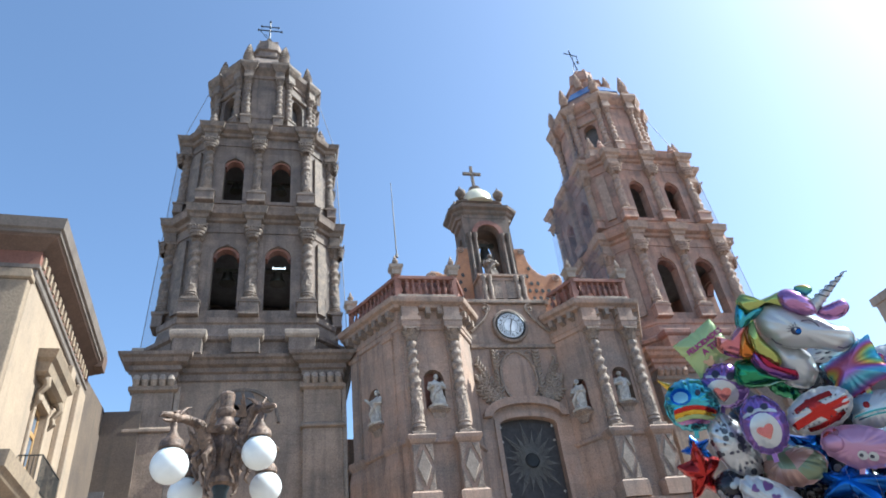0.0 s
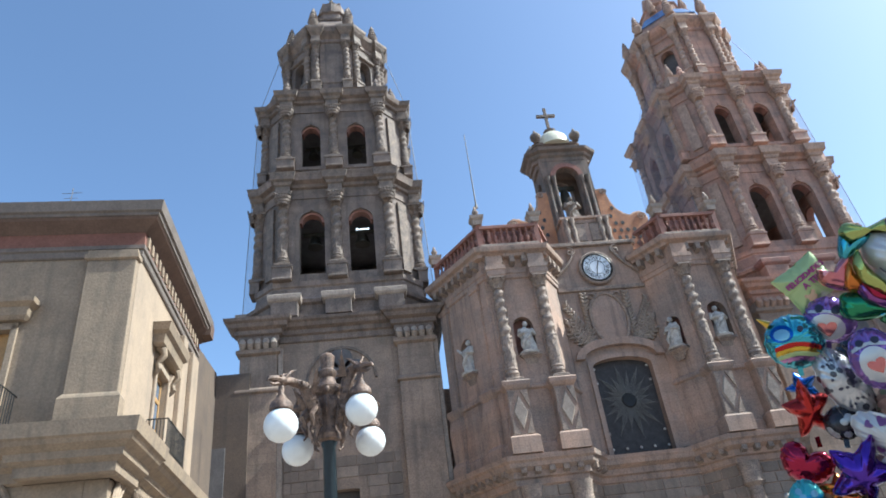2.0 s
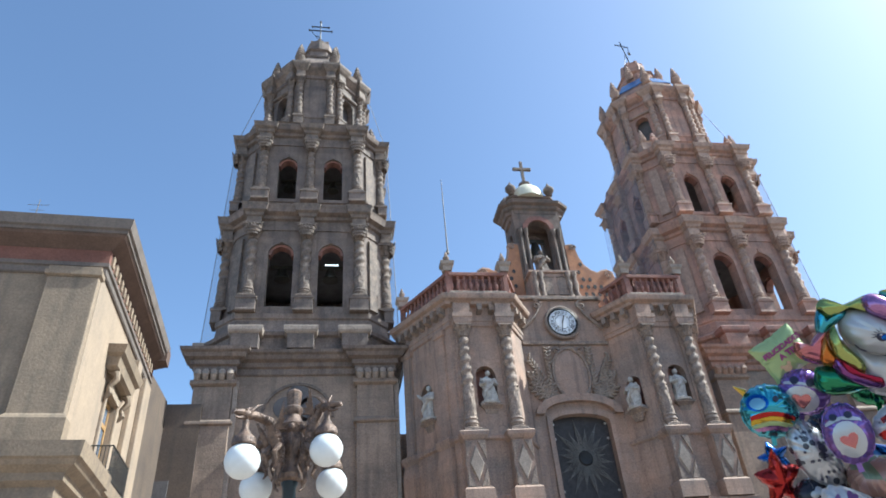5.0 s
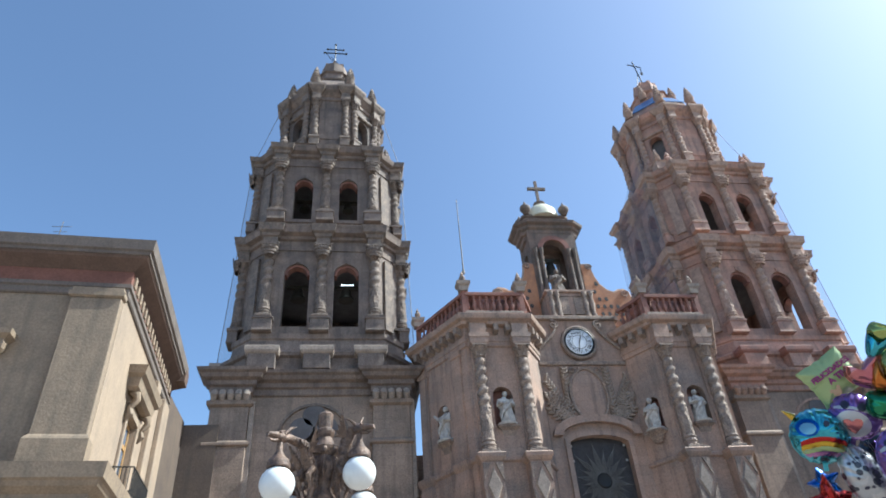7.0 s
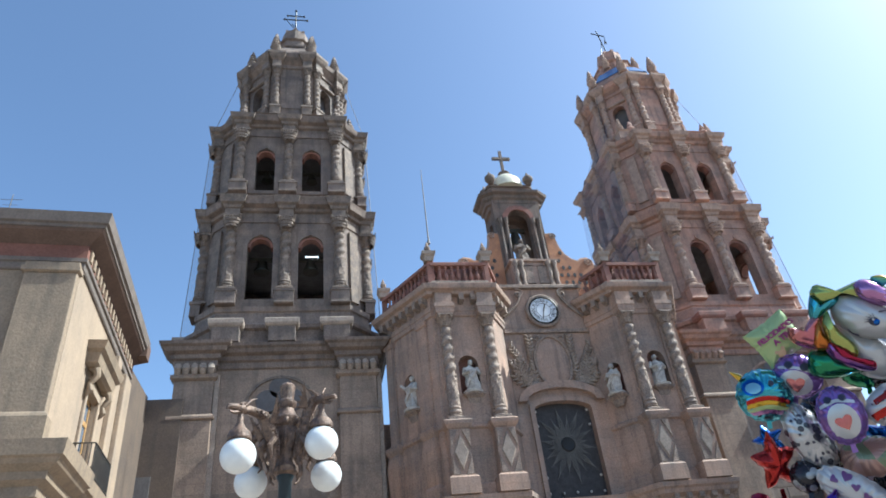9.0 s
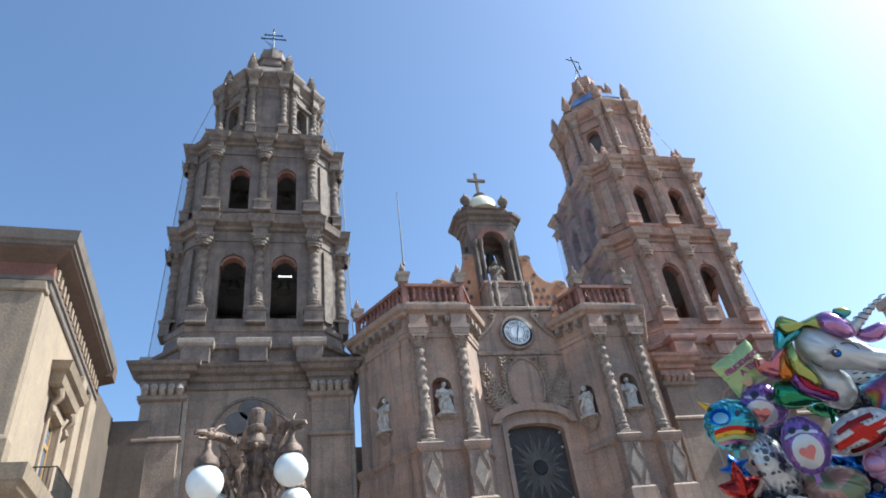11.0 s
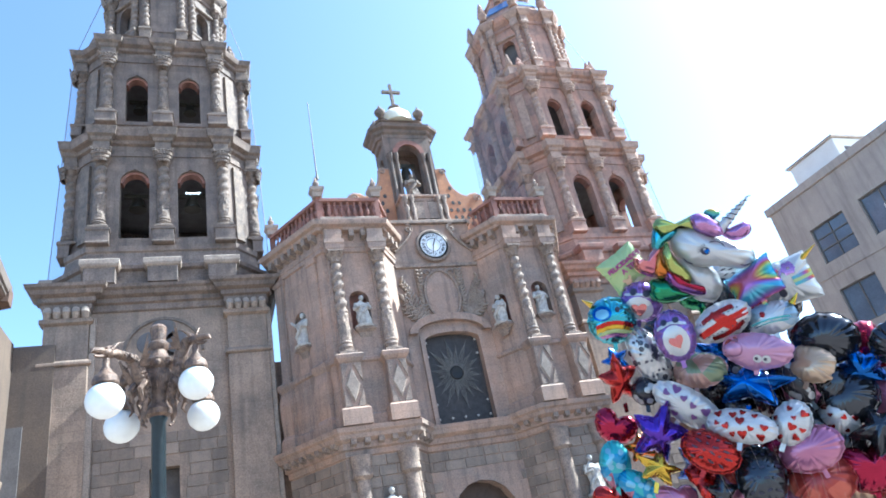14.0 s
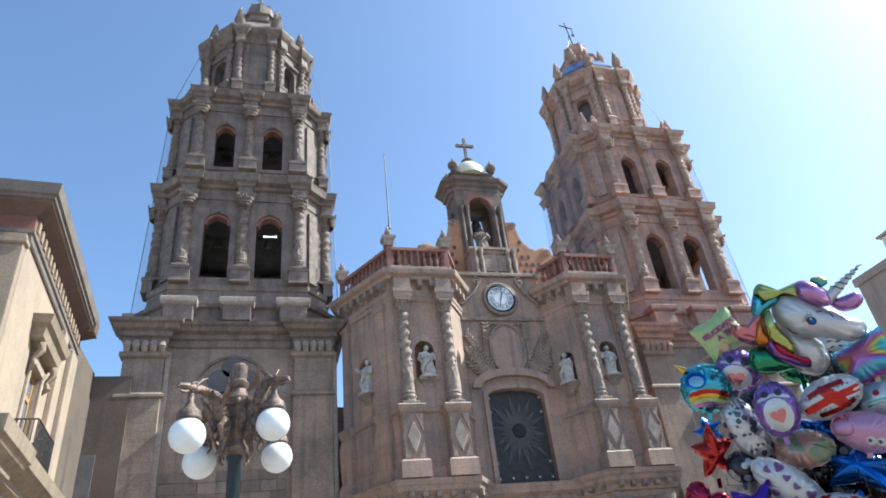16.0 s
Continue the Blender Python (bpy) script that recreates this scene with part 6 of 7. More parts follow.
def print_design(b, design, w, h, thick):
    rnd = random.Random(int(w * 1000 + h * 317))
    if design in ("hearts", "violet_hearts"):
        mat = F_RED if design == "hearts" else F_DARK_VIOLET
        spots, shapes = [], []
        size = 0.026 if design == "hearts" else 0.032
        for _ in range(400):
            x, y = rnd.uniform(-0.46, 0.46) * w, rnd.uniform(-0.46, 0.46) * h
            if math.hypot(2 * x / w, 2 * y / h) < 0.84 and all(math.hypot(x - p, y - q) > size * 2.15 for p, q in spots):
                spots.append((x, y))
                shapes.append(heart(x, y, size * rnd.uniform(0.6, 1.15), rnd.uniform(-0.8, 0.8)))
        prints(b, shapes, w, h, thick, mat, "printed_heart")
    elif design == "owl":
        prints(b, [blob(0.02 * w, -0.12 * h, 0.33 * w, 0.3 * h)], w, h, thick, F_WHITE, "printed_belly")
        prints(b, [heart(0.03 * w, -0.14 * h, 0.2 * w, 0.2)], w, h, thick * 1.05, F_MANE_PINK, "printed_heart")
        prints(b, [band(w, h, 0.42, 0.52, 0.25, -0.75, 0.75), band(w, h, -0.72, -0.62, -0.2, -0.5, 0.5)], w, h, thick, F_WHITE, "printed_stripe")
        prints(b, [blob(sx * 0.16 * w, 0.27 * h, 0.085 * w, 0.085 * w) for sx in (-1, 1)], w, h, thick * 1.03, INK, "printed_eye")
    elif design == "rainbow":
        for k, mat in enumerate((F_RED, F_GOLD, F_LIME, F_MANE_PURPLE)):
            y = -0.08 - 0.17 * k
            prints(b, [band(w, h, y - 0.16, y, 0.28, -0.72, 0.92)], w, h, thick, mat, "printed_stripe")
        ring = blob(-0.2 * w, 0.14 * h, 0.2 * w, 0.17 * h)
        prints(b, [ring], w, h, thick, F_BLUE, "printed_muzzle")
        prints(b, [blob(-0.2 * w, 0.12 * h, 0.14 * w, 0.11 * h)], w, h, thick * 1.04, F_SKY, "printed_muzzle")
        prints(b, [blob(0.13 * w, 0.2 * h, 0.05 * w, 0.06 * w)], w, h, thick * 1.02, INK, "printed_eye")
        bm = bmesh.new()
        tube(bm, [(-0.38 * w, 0.36 * h, 0.02), (-0.58 * w, 0.5 * h, 0.02)], [0.026, 0.003], 8)
        part("horn", bm, F_GOLD, b, "thin gold horn", True)
    elif design == "egg":
        prints(b, [band(w, h, -0.75, -0.5, -0.3, -0.6, 0.6), band(w, h, -0.2, 0.18, 0.15, -0.95, 0.95), band(w, h, 0.48, 0.72, 0.3, -0.6, 0.6), blob(0.05 * w, 0, 0.1 * w, 0.44 * h, 0.5)], w, h, thick, F_RED, "printed_stripe")
        prints(b, [blob(x * w, (y - 0.12 * x) * h, 0.014 * w, 0.014 * w, 0, 8) for y in (-0.2, 0.2) for x in (-0.34, -0.26, -0.18, -0.1, 0.1, 0.18, 0.26, 0.34)], w, h, thick * 1.02, INK, "printed_dot")
    elif design == "script":
        mat = F_WHITE if b.name.startswith("dark") else INK
        shapes = []
        for r in range(4):
            x = -0.3 + 0.05 * rnd.random()
            while x < 0.3:
                l = rnd.uniform(0.05, 0.14)
                y = 0.3 - 0.19 * r + rnd.uniform(-0.03, 0.03)
                shapes.append(blob((x + l / 2) * w, y * h, l * w / 2, 0.014 * h + 0.003, rnd.uniform(-0.5, 0.5), 10))
                x += l + rnd.uniform(0.03, 0.08)
        prints(b, shapes, w, h, thick, mat, "printed_bar")
    elif design == "dots":
        prints(b, [blob(rnd.uniform(-0.3, 0.3) * w, rnd.uniform(-0.32, 0.32) * h, 0.02, 0.02, 0, 10) for _ in range(9)], w, h, thick, F_SKY, "printed_dot")
    elif design == "fish":
        prints(b, [blob(-0.1 * w, 0.12 * h, 0.018, 0.02)], w, h, thick, F_RED, "printed_eye")
        prints(b, [band(w, h, -0.2, -0.12, 0.2, -0.7, 0.7), band(w, h, -0.4, -0.33, 0.2, -0.6, 0.6)], w, h, thick, F_CYAN, "printed_stripe")
        bm = bmesh.new()
        tube(bm, [(0.42 * w, 0.24 * h, 0.02), (0.58 * w, 0.5 * h, 0.02)], [0.025, 0.003], 8)
        part("horn", bm, F_GOLD, b, "thin gold horn", True)
    elif design == "pig":
        for x in (0.04, 0.16):
            prints(b, [blob(x * w, -0.18 * h, 0.026, 0.026)], w, h, thick, F_WHITE, "printed_eye")
            prints(b, [blob(x * w - 0.006, -0.18 * h, 0.011, 0.011, 0, 10)], w, h, thick * 1.04, INK, "printed_pupil")
        bm = bmesh.new()
        ellipsoid(bm, (-0.3 * w, 0.02 * h, thick * 0.75), 0.06, 0.05, 0.05, None, 14, 10)
        part("snout", bm, F_PINK, b, smooth=True)
        prints(b, [blob(-0.34 * w, 0.2 * h, 0.05, 0.03, 0.6)], w, h, thick, F_MANE_PINK, "printed_ear")


def foil_balloon(place, w, h, tilt, kind, mat, label, design=""):
    b = thing("foil_balloon", label + " in a bunch on strings", "balloon", group="bunch of foil balloons")
    rnd = random.Random(int(place[0] * 1000 + place[2] * 77))
    turn = 0.45 if design else 1.0
    b.matrix_basis = facing(place, tilt) @ pose(0, 0, 0, rnd.uniform(-26, 26) * turn, rnd.uniform(-28, 28) * turn, 0)
    thick = min(w, h) * (0.36 if kind == "disc" else 0.29)
    part("foil_body", inflated(outline(kind, w, h), thick, "foil_body", mat, 0.025, place[0] * 3), None, b)
    bm = bmesh.new()
    box(bm, -0.015, 0.015, -h / 2 - 0.05, -h / 2 + 0.02, -0.002, 0.002)
    part("filling_tab", bm, mat, b)
    print_design(b, design, w, h, thick)
    add_string(b, place, h / 2)
    return b


F_DARK_VIOLET = foil("dark_violet_print", [(0.16, 0.06, 0.22), (0.25, 0.1, 0.3)], metal=0.2, rough=0.3)
F_SKY = foil("sky_blue_foil", [(0.25, 0.55, 0.75), (0.35, 0.65, 0.8)], metal=0.4)
foil_balloon((2.99, 3.82, 3.07), 0.34, 0.34, 0, 'disc', F_CYAN, 'round cyan rainbow unicorn foil balloon', 'rainbow')
foil_balloon((3.2, 3.7, 3.15), 0.30, 0.29, -15, 'disc', F_VIOLET_PRINT, 'purple and white printed round foil balloon', 'owl')
foil_balloon((3.2, 3.48, 2.8), 0.26, 0.35, 8, 'disc', F_VIOLET_PRINT, 'purple oval owl foil balloon', 'owl')
foil_balloon((3.17, 3.78, 2.76), 0.24, 0.47, 25, 'disc', F_SILVER, 'silver printed oval foil balloon', 'script')
foil_balloon((3.44, 3.27, 2.8), 0.38, 0.24, 24, 'disc', F_WHITE, 'red and white oval foil balloon', 'egg')
foil_balloon((3.67, 3.11, 2.99), 0.34, 0.27, 25, 'pillow', F_RAINBOW, 'rainbow printed crumpled foil balloon', '')
foil_balloon((3.88, 3.39, 3.23), 0.37, 0.20, 5, 'disc', F_WHITE, 'white foil balloon with black lines', 'script')
foil_balloon((3.69, 3.11, 2.74), 0.35, 0.21, 8, 'fish', F_WHITE_PRINT, 'white gold-horned fish foil balloon', 'fish')
foil_balloon((3.53, 3.18, 2.55), 0.43, 0.24, -12, 'pig', F_PINK, 'pink pig shaped foil balloon', 'pig')
foil_balloon((3.39, 3.59, 2.57), 0.39, 0.26, -5, 'disc', F_FLESH, 'flesh pink printed foil balloon', '')
foil_balloon((3.54, 3.35, 2.38), 0.59, 0.33, -8, 'star', F_BLUE, 'shiny blue star foil balloon', '')
foil_balloon((3.09, 4.07, 2.84), 0.24, 0.21, 20, 'star', F_BLUE, 'small shiny blue star foil balloon', '')
foil_balloon((3.01, 3.99, 2.67), 0.30, 0.41, 12, 'star', F_RED, 'shiny red star foil balloon', '')
foil_balloon((3.12, 3.87, 2.54), 0.21, 0.21, 0, 'disc', F_BLACK_PRINT, 'black and white printed foil balloon', '')
foil_balloon((3.23, 3.64, 2.35), 0.49, 0.23, -38, 'disc', F_WHITE, 'white oval violet heart foil balloon', 'violet_hearts')
foil_balloon((3.35, 3.36, 2.13), 0.41, 0.21, -14, 'disc', F_WHITE, 'white oval red heart foil balloon', 'hearts')
foil_balloon((3.59, 3.2, 2.08), 0.22, 0.28, -30, 'disc', F_WHITE, 'white round red heart foil balloon', 'hearts')
foil_balloon((2.94, 4.09, 2.38), 0.31, 0.26, -25, 'heart', F_CRIMSON, 'shiny crimson heart foil balloon', '')
foil_balloon((3.05, 3.8, 2.23), 0.38, 0.47, -20, 'star', F_VIOLET, 'shiny violet star foil balloon', '')
foil_balloon((2.97, 3.81, 2.01), 0.33, 0.23, -20, 'star', F_GOLD, 'shiny gold star foil balloon', '')
foil_balloon((3.03, 4.0, 2.18), 0.29, 0.21, 10, 'star', F_ORANGE, 'shiny orange star foil balloon', '')
foil_balloon((3.18, 3.52, 2.03), 0.36, 0.25, -26, 'disc', F_RED, 'red printed oval foil balloon', 'script')
foil_balloon((2.83, 4.08, 2.11), 0.21, 0.31, 0, 'disc', F_BLUE_PRINT, 'blue printed long foil balloon', 'dots')
foil_balloon((2.91, 3.98, 1.92), 0.34, 0.18, -35, 'disc', F_BLUE_PRINT, 'blue printed curled foil balloon', 'dots')
foil_balloon((3.43, 3.45, 1.82), 0.29, 0.39, 0, 'disc', F_SMOKE, 'dark grey long foil balloon', 'script')
foil_balloon((3.67, 3.22, 1.91), 0.38, 0.26, 20, 'disc', F_MAGENTA, 'magenta oval foil balloon', '')
foil_balloon((3.84, 3.1, 2.4), 0.31, 0.23, -22, 'fish', F_TAN, 'brown dog shaped foil balloon', '')
foil_balloon((3.8, 3.24, 2.33), 0.17, 0.30, 25, 'disc', F_BLACK_PRINT, 'black striped long foil balloon', '')
foil_balloon((4.02, 3.22, 2.65), 0.18, 0.18, 0, 'disc', F_WHITE, 'small white foil balloon with black lines', 'script')
foil_balloon((3.21, 3.7, 1.87), 0.19, 0.28, 25, 'fish', F_RED, 'shiny red fish foil balloon', '')
foil_balloon((3.08, 3.86, 1.83), 0.29, 0.20, 0, 'heart', F_MAGENTA, 'magenta heart foil balloon', '')
foil_balloon((3.24, 3.62, 1.78), 0.23, 0.27, 0, 'star', F_SMOKE, 'smoky grey star foil balloon', '')
foil_balloon((4.02, 3.16, 2.28), 0.23, 0.27, 0, 'disc', F_SMOKE, 'smoky grey round foil balloon', '')
foil_balloon((4.0, 3.2, 2.08), 0.25, 0.25, 10, 'disc', F_WHITE, 'white round red heart foil balloon', 'hearts')
foil_balloon((2.91, 4.11, 1.77), 0.39, 0.30, 0, 'star', F_CRIMSON, 'shiny crimson star foil balloon', '')
foil_balloon((3.16, 3.87, 1.64), 0.32, 0.28, 0, 'star', F_BLUE, 'shiny blue star foil balloon', '')
foil_balloon((3.4, 3.61, 1.56), 0.30, 0.26, 0, 'heart', F_CRIMSON, 'shiny crimson heart foil balloon', '')
foil_balloon((2.88, 4.29, 1.93), 0.31, 0.27, 20, 'heart', F_RED, 'shiny red heart foil balloon', '')

foil_balloon((3.8, 3.54, 3.09), 0.32, 0.30, 0, 'disc', F_SMOKE, 'smoky grey round foil balloon')
foil_balloon((3.71, 3.65, 3.19), 0.34, 0.30, 0, 'disc', F_GREEN, 'dark green round foil balloon')
foil_balloon((3.9, 3.42, 2.93), 0.34, 0.30, 0, 'heart', F_CRIMSON, 'crimson heart foil balloon')
foil_balloon((4.08, 3.37, 2.93), 0.34, 0.30, 0, 'disc', F_BLACK_PRINT, 'black printed round foil balloon')
foil_balloon((3.76, 3.46, 2.76), 0.34, 0.30, 0, 'disc', F_SMOKE, 'smoky grey round foil balloon')
foil_balloon((3.43, 3.85, 2.95), 0.30, 0.28, 0, 'disc', F_SMOKE, 'smoky grey round foil balloon')

KINDS = (("star", F_SMOKE, "dark grey"), ("disc", F_SMOKE, "smoky"), ("heart", F_CRIMSON, "crimson"), ("disc", F_BLACK_PRINT, "black printed"), ("star", F_BLUE, "blue"), ("disc", F_RED_PRINT, "red printed"),
         ("disc", F_SMOKE, "smoky grey"), ("disc", F_MAGENTA, "magenta"), ("disc", F_TAN, "brown"))
for k in range(46):
    rnd = random.Random(90 + k)
    a = radians(40.5 + 22.0 * ((k * 0.7549) % 1.0))
    h = 1.3 + 1.4 * ((k * 0.5698 + 0.2) % 1.0)
    rg = 5.2 + 0.3 * rnd.random()
    kind, mat, word = KINDS[k % 9]
    foil_balloon((rg * 0.97 * math.sin(a), rg * 0.97 * math.cos(a), h), 0.4, 0.34, rnd.uniform(-40, 40), kind, mat, word + " foil balloon")

# large unicorn head
uni = thing("unicorn_balloon", "large white unicorn head foil balloon with rainbow mane", "balloon", group="bunch of foil balloons")
UNI = (3.50, 3.22, 3.31)
uni.matrix_basis = facing(UNI, -14)
K = 0.00164


def smooth_outline(pts):
    q = [((x - 548) * K, (285 - y) * K) for x, y in pts]
    out = []
    for i in range(len(q)):
        a, b, c, d = (Vector(q[j % len(q)]) for j in (i - 1, i, i + 1, i + 2))
        for t in (0.0, 0.25, 0.5, 0.75):
            out.append(tuple(0.5 * ((2 * b) + (c - a) * t + (2 * a - 5 * b + 4 * c - d) * t * t + (3 * b - a - 3 * c + d) * t ** 3)))
    return out


def uni_part(name, pts, thick, mat, z=0.0, label=""):
    ob = part(name, inflated(smooth_outline(pts), thick, name, mat, 0.006, 0.0, 11), None, uni, label)
    ob.location.z = z
    return ob


uni_part("neck", [(425, 290), (500, 340), (565, 352), (602, 390), (617, 440), (592, 495), (540, 500), (500, 480), (470, 420), (430, 350)], 0.12, F_WHITE)
head = uni_part("head", [(405, 240), (425, 198), (475, 185), (540, 205), (600, 228), (655, 250), (708, 264), (730, 290), (722, 328), (690, 350), (640, 348), (590, 346), (540, 352), (490, 346), (445, 325), (412, 285)], 0.14, F_WHITE, 0.06)
uni_part("mane_crest", [(332, 190), (342, 162), (362, 155), (366, 182), (400, 182), (450, 155), (505, 128), (556, 138), (600, 178), (572, 212), (520, 203), (475, 186), (425, 196), (375, 236), (345, 228)], 0.07, F_MANE_YELLOW, 0.08)
uni_part("forelock", [(480, 150), (505, 130), (552, 140), (596, 178), (606, 214), (562, 226), (505, 204), (482, 178)], 0.07, F_MANE_PURPLE, 0.14)
uni_part("mane_lock", [(330, 200), (345, 228), (375, 236), (424, 198), (428, 216), (388, 262), (352, 302), (328, 270)], 0.06, F_CYAN, 0.09)
uni_part("mane_lock", [(254, 332), (268, 352), (300, 350), (322, 308), (352, 268), (386, 256), (378, 300), (388, 350), (402, 402), (350, 410), (290, 398), (260, 372)], 0.08, F_MANE_PINK, 0.06)
uni_part("mane_lock", [(362, 292), (382, 340), (412, 388), (386, 412), (352, 402), (346, 345)], 0.05, F_ORANGE, 0.11)
uni_part("mane_lock", [(395, 258), (412, 300), (446, 340), (486, 378), (494, 420), (452, 422), (405, 382), (382, 332), (378, 290)], 0.06, F_MANE_YELLOW, 0.13)
uni_part("mane_lock", [(392, 376), (440, 408), (500, 428), (548, 440), (552, 468), (505, 474), (450, 460), (402, 424)], 0.06, F_MANE_BLUE, 0.12)
uni_part("mane_lock", [(410, 380), (452, 408), (512, 428), (546, 432), (552, 454), (500, 448), (440, 426)], 0.04, F_CRIMSON, 0.16)
uni_part("mane_lock", [(340, 424), (400, 412), (450, 438), (522, 470), (475, 495), (430, 514), (380, 522), (340, 502), (330, 455)], 0.08, F_GREEN, 0.06)
uni_part("ear", [(608, 206), (648, 178), (690, 158), (714, 180), (702, 214), (662, 236), (622, 228)], 0.05, F_MANE_PURPLE, 0.1)
uni_part("gem", [(534, 118), (562, 108), (592, 118), (590, 136), (564, 152), (538, 136)], 0.03, F_RAINBOW, 0.1)
bm = bmesh.new()
a, b = Vector(((592 - 548) * K, (285 - 200) * K, 0.1)), Vector(((696 - 548) * K, (285 - 54) * K, 0.06))
tube(bm, [a.lerp(b, k / 40) for k in range(41)], [0.042 * (1 - k / 43) * (1 + 0.06 * math.sin(k * 1.1)) for k in range(41)], 14)
horn = part("horn", bm, F_WHITE, uni, "white horn with grey stripes", True)
for k in range(1, 7):
    c = a.lerp(b, k / 7.5)
    r = 0.043 * (1 - k / 7.7)
    d = (b - a).normalized()
    o = d.orthogonal().normalized()
    o2 = d.cross(o)
    bm = bmesh.new()
    tube(bm, [c + (o * math.cos(t) + o2 * math.sin(t)) * r + d * 0.012 * t for t in [j * 2 * math.pi / 14 for j in range(15)]], 0.0035, 5)
    part("stripe", bm, F_SMOKE, horn)
bm = bmesh.new()
ellipsoid(bm, (0.0, 0.0, 0.192), 0.034, 0.03, 0.012, None, 16, 8)
part("printed_eye", bm, INK, head, "dark printed eye", True).location.z = -0.06
bm = bmesh.new()
ellipsoid(bm, (0.01, -0.004, 0.203), 0.017, 0.017, 0.005, None, 12, 6)
part("iris", bm, F_BLUE, head, smooth=True).location.z = -0.06
bm = bmesh.new()
ellipsoid(bm, (-0.008, 0.01, 0.207), 0.008, 0.008, 0.004, None, 8, 6)
part("highlight", bm, F_WHITE, uni)
for k in range(5):
    t = math.radians(100 + 22 * k)
    bm = bmesh.new()
    tube(bm, [(0.032 * math.cos(t), 0.03 * math.sin(t), 0.138), (0.058 * math.cos(t + 0.1), 0.054 * math.sin(t + 0.1), 0.134)], [0.005, 0.001], 4)
    part("eyelash", bm, INK, head)
for pts in ([(-0.14, -0.06, 0.115), (-0.115, -0.085, 0.11), (-0.08, -0.095, 0.105)], [(0.02, 0.06, 0.13), (0.06, 0.07, 0.12), (0.1, 0.055, 0.11), (0.12, 0.03, 0.11)], [(0.22, -0.08, 0.09), (0.25, -0.085, 0.075), (0.28, -0.07, 0.06)]):
    bm = bmesh.new()
    tube(bm, pts, 0.004, 5)
    part("printed_line", bm, INK, head)
add_string(uni, UNI, 0.3)

# second, smaller unicorn
small = thing("unicorn_balloon", "small white unicorn foil balloon with purple flowers and gold horn", "balloon", group="bunch of foil balloons")
PLACE2 = (3.92, 3.07, 2.97)
small.matrix_basis = facing(PLACE2, 12) @ Matrix.Scale(0.84, 4)
part("foil_body", inflated(outline("pillow", 0.4, 0.38), 0.11, "foil_body", F_WHITE, 0.02), None, small)
prints(small, [blob(x + r * 0.62 * math.cos(k * 1.05), y + r * 0.62 * math.sin(k * 1.05), r * 0.42, r * 0.42) for x, y, r in ((-0.06, 0.09, 0.05), (0.05, 0.1, 0.055)) for k in range(6)], 0.46, 0.44, 0.11, F_MANE_PURPLE, "printed_petal")
prints(small, [band(0.46, 0.44, 0.0 - 0.12 * k, 0.12 - 0.12 * k, -0.1, 0.2, 0.85) for k in (0, 2)], 0.46, 0.44, 0.11, F_RAINBOW, "printed_mane")
prints(small, [band(0.46, 0.44, -0.12, 0.0, -0.1, 0.2, 0.85)], 0.46, 0.44, 0.11, F_LIME, "printed_mane")
prints(small, [blob(-0.06, -0.07, 0.03, 0.034)], 0.46, 0.44, 0.112, INK, "printed_eye")
bm = bmesh.new()
tube(bm, [(0.14, 0.12, 0.03), (0.3, 0.2, 0.03)], [0.03, 0.003], 8)
part("horn", bm, F_GOLD, small, "thin gold horn", True)
add_string(small, PLACE2, 0.2)

# green greeting pillow
tag = thing("foil_balloon", "lime green square greeting foil balloon with purple lettering", "balloon", group="bunch of foil balloons")
TAG = (3.15, 3.69, 3.42)
tag.matrix_basis = facing(TAG, 32) @ pose(0, 0, 0, 0, 10, 0)
part("foil_body", inflated(outline("pillow", 0.31, 0.28), 0.05, "foil_body", F_LIME, 0.02), None, tag)
for txt, size, y in (("FELICIDADES", 0.048, 0.04), ("A TI!", 0.056, -0.015)):
    cu = bpy.data.curves.new("lettering", "FONT")
    cu.body, cu.size, cu.align_x, cu.align_y, cu.extrude = txt, size, "CENTER", "CENTER", 0.002
    cu.offset = 0.0025
    ob = new("lettering", cu)
    ob.data.materials.append(PURPLE_INK)
    ob.parent = tag
    ob.location = (0.015, y, 0.056)
prints(tag, [blob(-0.045, -0.09, 0.028, 0.024), blob(-0.07, -0.066, 0.013, 0.013, 0, 10), blob(-0.02, -0.066, 0.013, 0.013, 0, 10)], 0.4, 0.36, 0.05, F_TAN, "printed_spot")
add_string(tag, TAG, 0.16)


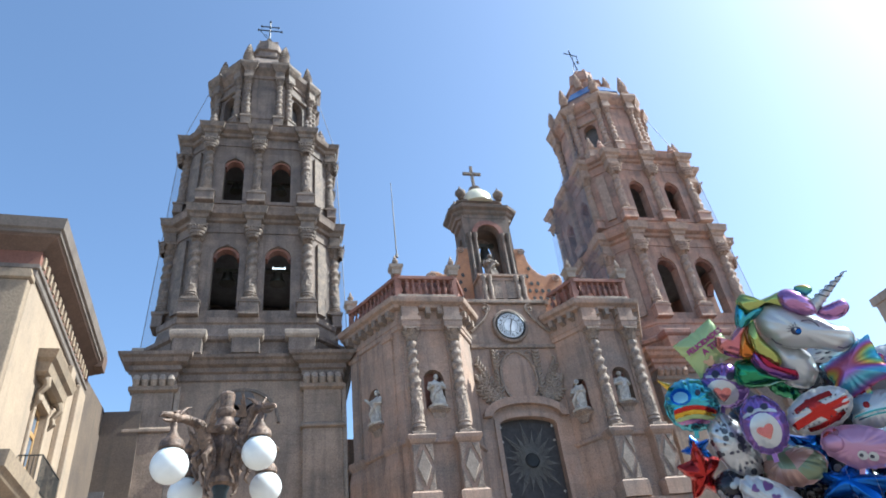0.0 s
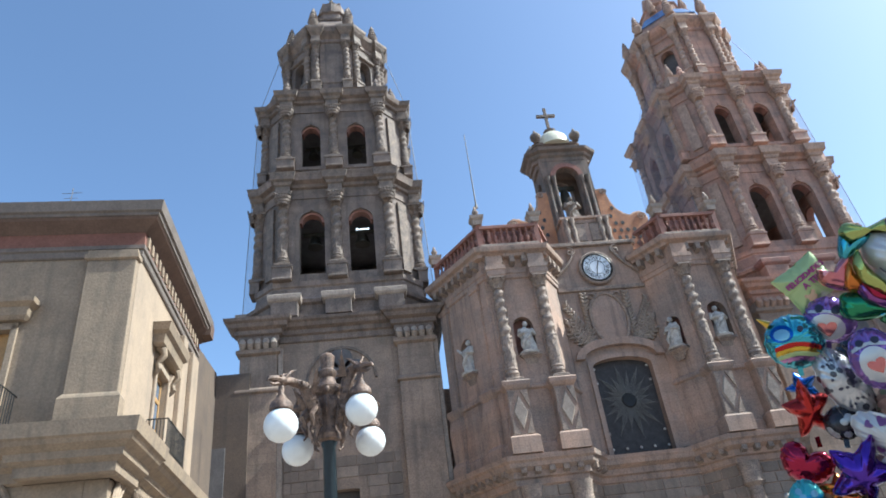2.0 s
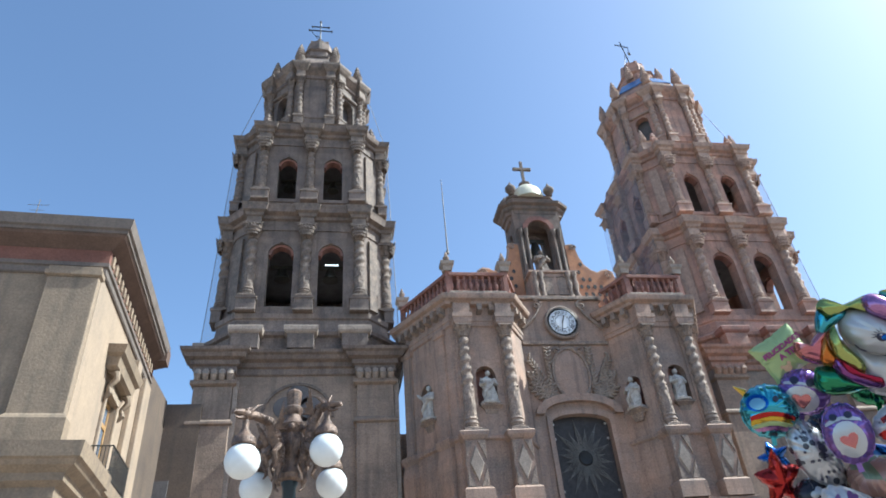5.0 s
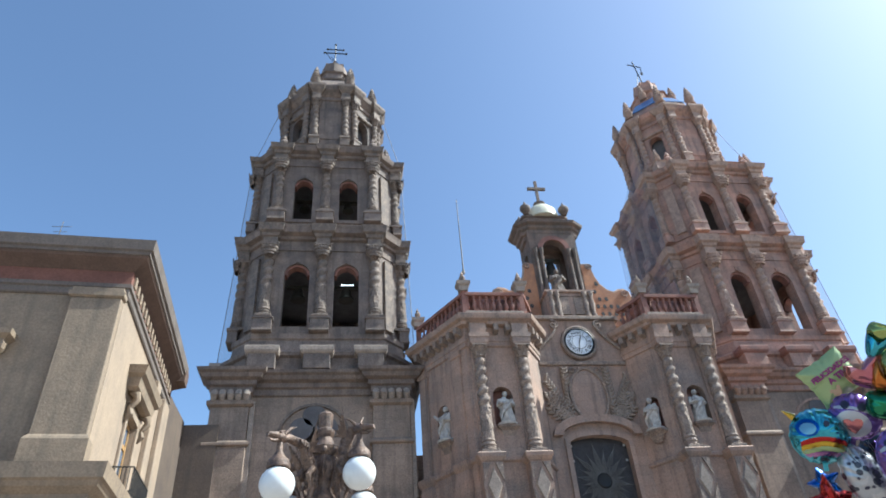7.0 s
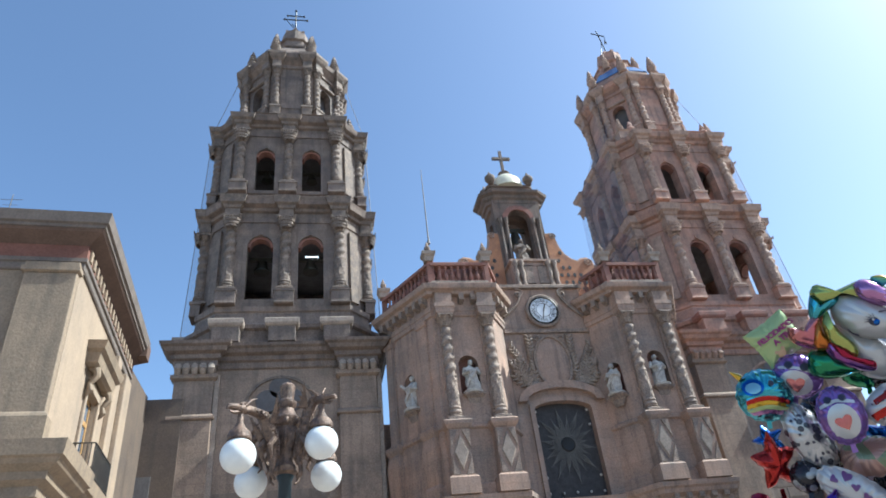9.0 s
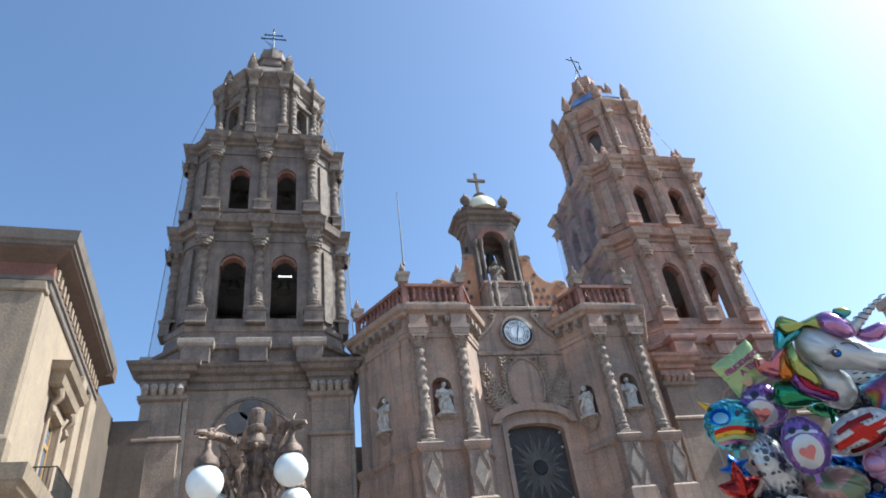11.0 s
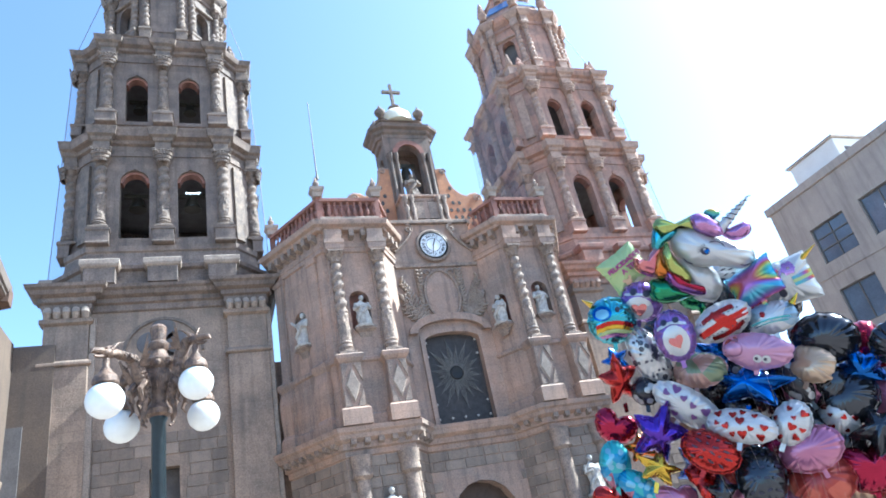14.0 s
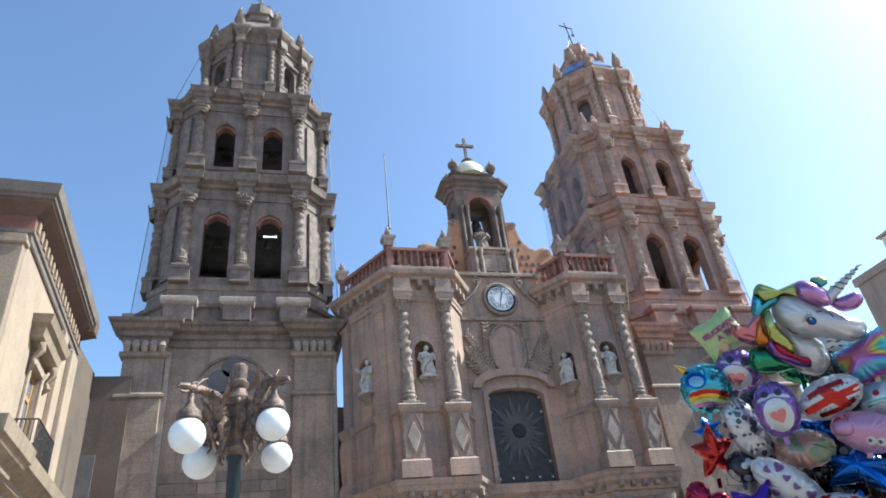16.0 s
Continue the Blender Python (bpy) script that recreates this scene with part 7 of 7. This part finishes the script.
# ---- dressed stones of the lower walls ----
def ashlar(parent, a, b, z0, z1, course, length, seed, skip=()):
    """Separate dressed stones, slightly proud of the wall from a to b; skip: ranges (from, to, below z) left open."""
    rnd = random.Random(seed)
    a, b = Vector((*a, 0)), Vector((*b, 0))
    u = (b - a).normalized()
    n = Vector((u.y, -u.x, 0))
    total = (b - a).length
    rows_n = max(1, round((z1 - z0) / course))
    ch = (z1 - z0) / rows_n
    for r in range(rows_n):
        x = -length * (0.5 if r % 2 else 0.0) * rnd.uniform(0.8, 1.2)
        while x < total:
            l = length * rnd.uniform(0.75, 1.3)
            p, q = max(0.0, x) + 0.012, min(total, x + l) - 0.012
            x += l
            zc = z0 + r * ch
            if q - p < 0.1 or any(p < s1 and q > s0 and zc < top for s0, s1, top in skip):
                continue
            d = 0.02 + 0.025 * rnd.random()
            bm = bmesh.new()
            lo = [bm.verts.new(a + u * s + n * 0.002 + Vector((0, 0, z))) for s, z in ((p, zc + 0.01), (q, zc + 0.01), (q, zc + ch - 0.012), (p, zc + ch - 0.012))]
            hi = [bm.verts.new(a + u * s + n * d + Vector((0, 0, z))) for s, z in ((p + 0.015, zc + 0.025), (q - 0.015, zc + 0.025), (q - 0.015, zc + ch - 0.027), (p + 0.015, zc + ch - 0.027))]
            bm.faces.new(hi)
            for k in range(4):
                bm.faces.new((lo[k], lo[(k + 1) % 4], hi[(k + 1) % 4], hi[k]))
            part("stone", bm, ASHLAR, parent)


ASHLAR = material("dressed_stone", (0.27, 0.21, 0.165), vary=0.25, tint=(0.2, 0.16, 0.13), scale=1.2, streak=0.3, bump=0.5, island=0.22)
for side in (-1, 1):
    plan = bay_plan(side)
    for i in range(len(plan)):
        p, q = plan[i], plan[(i + 1) % len(plan)]
        if max(p[1], q[1]) < 3.7:
            ashlar(centre, p, q, 2.6, 6.18, 0.42, 0.75, 31 + i + side)
ashlar(centre, (-2.1, 1.38), (2.1, 1.38), 2.6, 6.18, 0.42, 0.7, 77, [(0.5, 3.7, 5.0)])
for tw, w0 in ((tower_l, 0), (tower_r, 1)):
    base = next(o for o in tw.children if o.name.startswith("base_wall"))
    ashlar(base, (-2.6, -4.352), (2.4, -4.352), 3.4, 8.9, 0.46, 0.85, 50 + w0, [(1.95, 3.3, 7.7)])
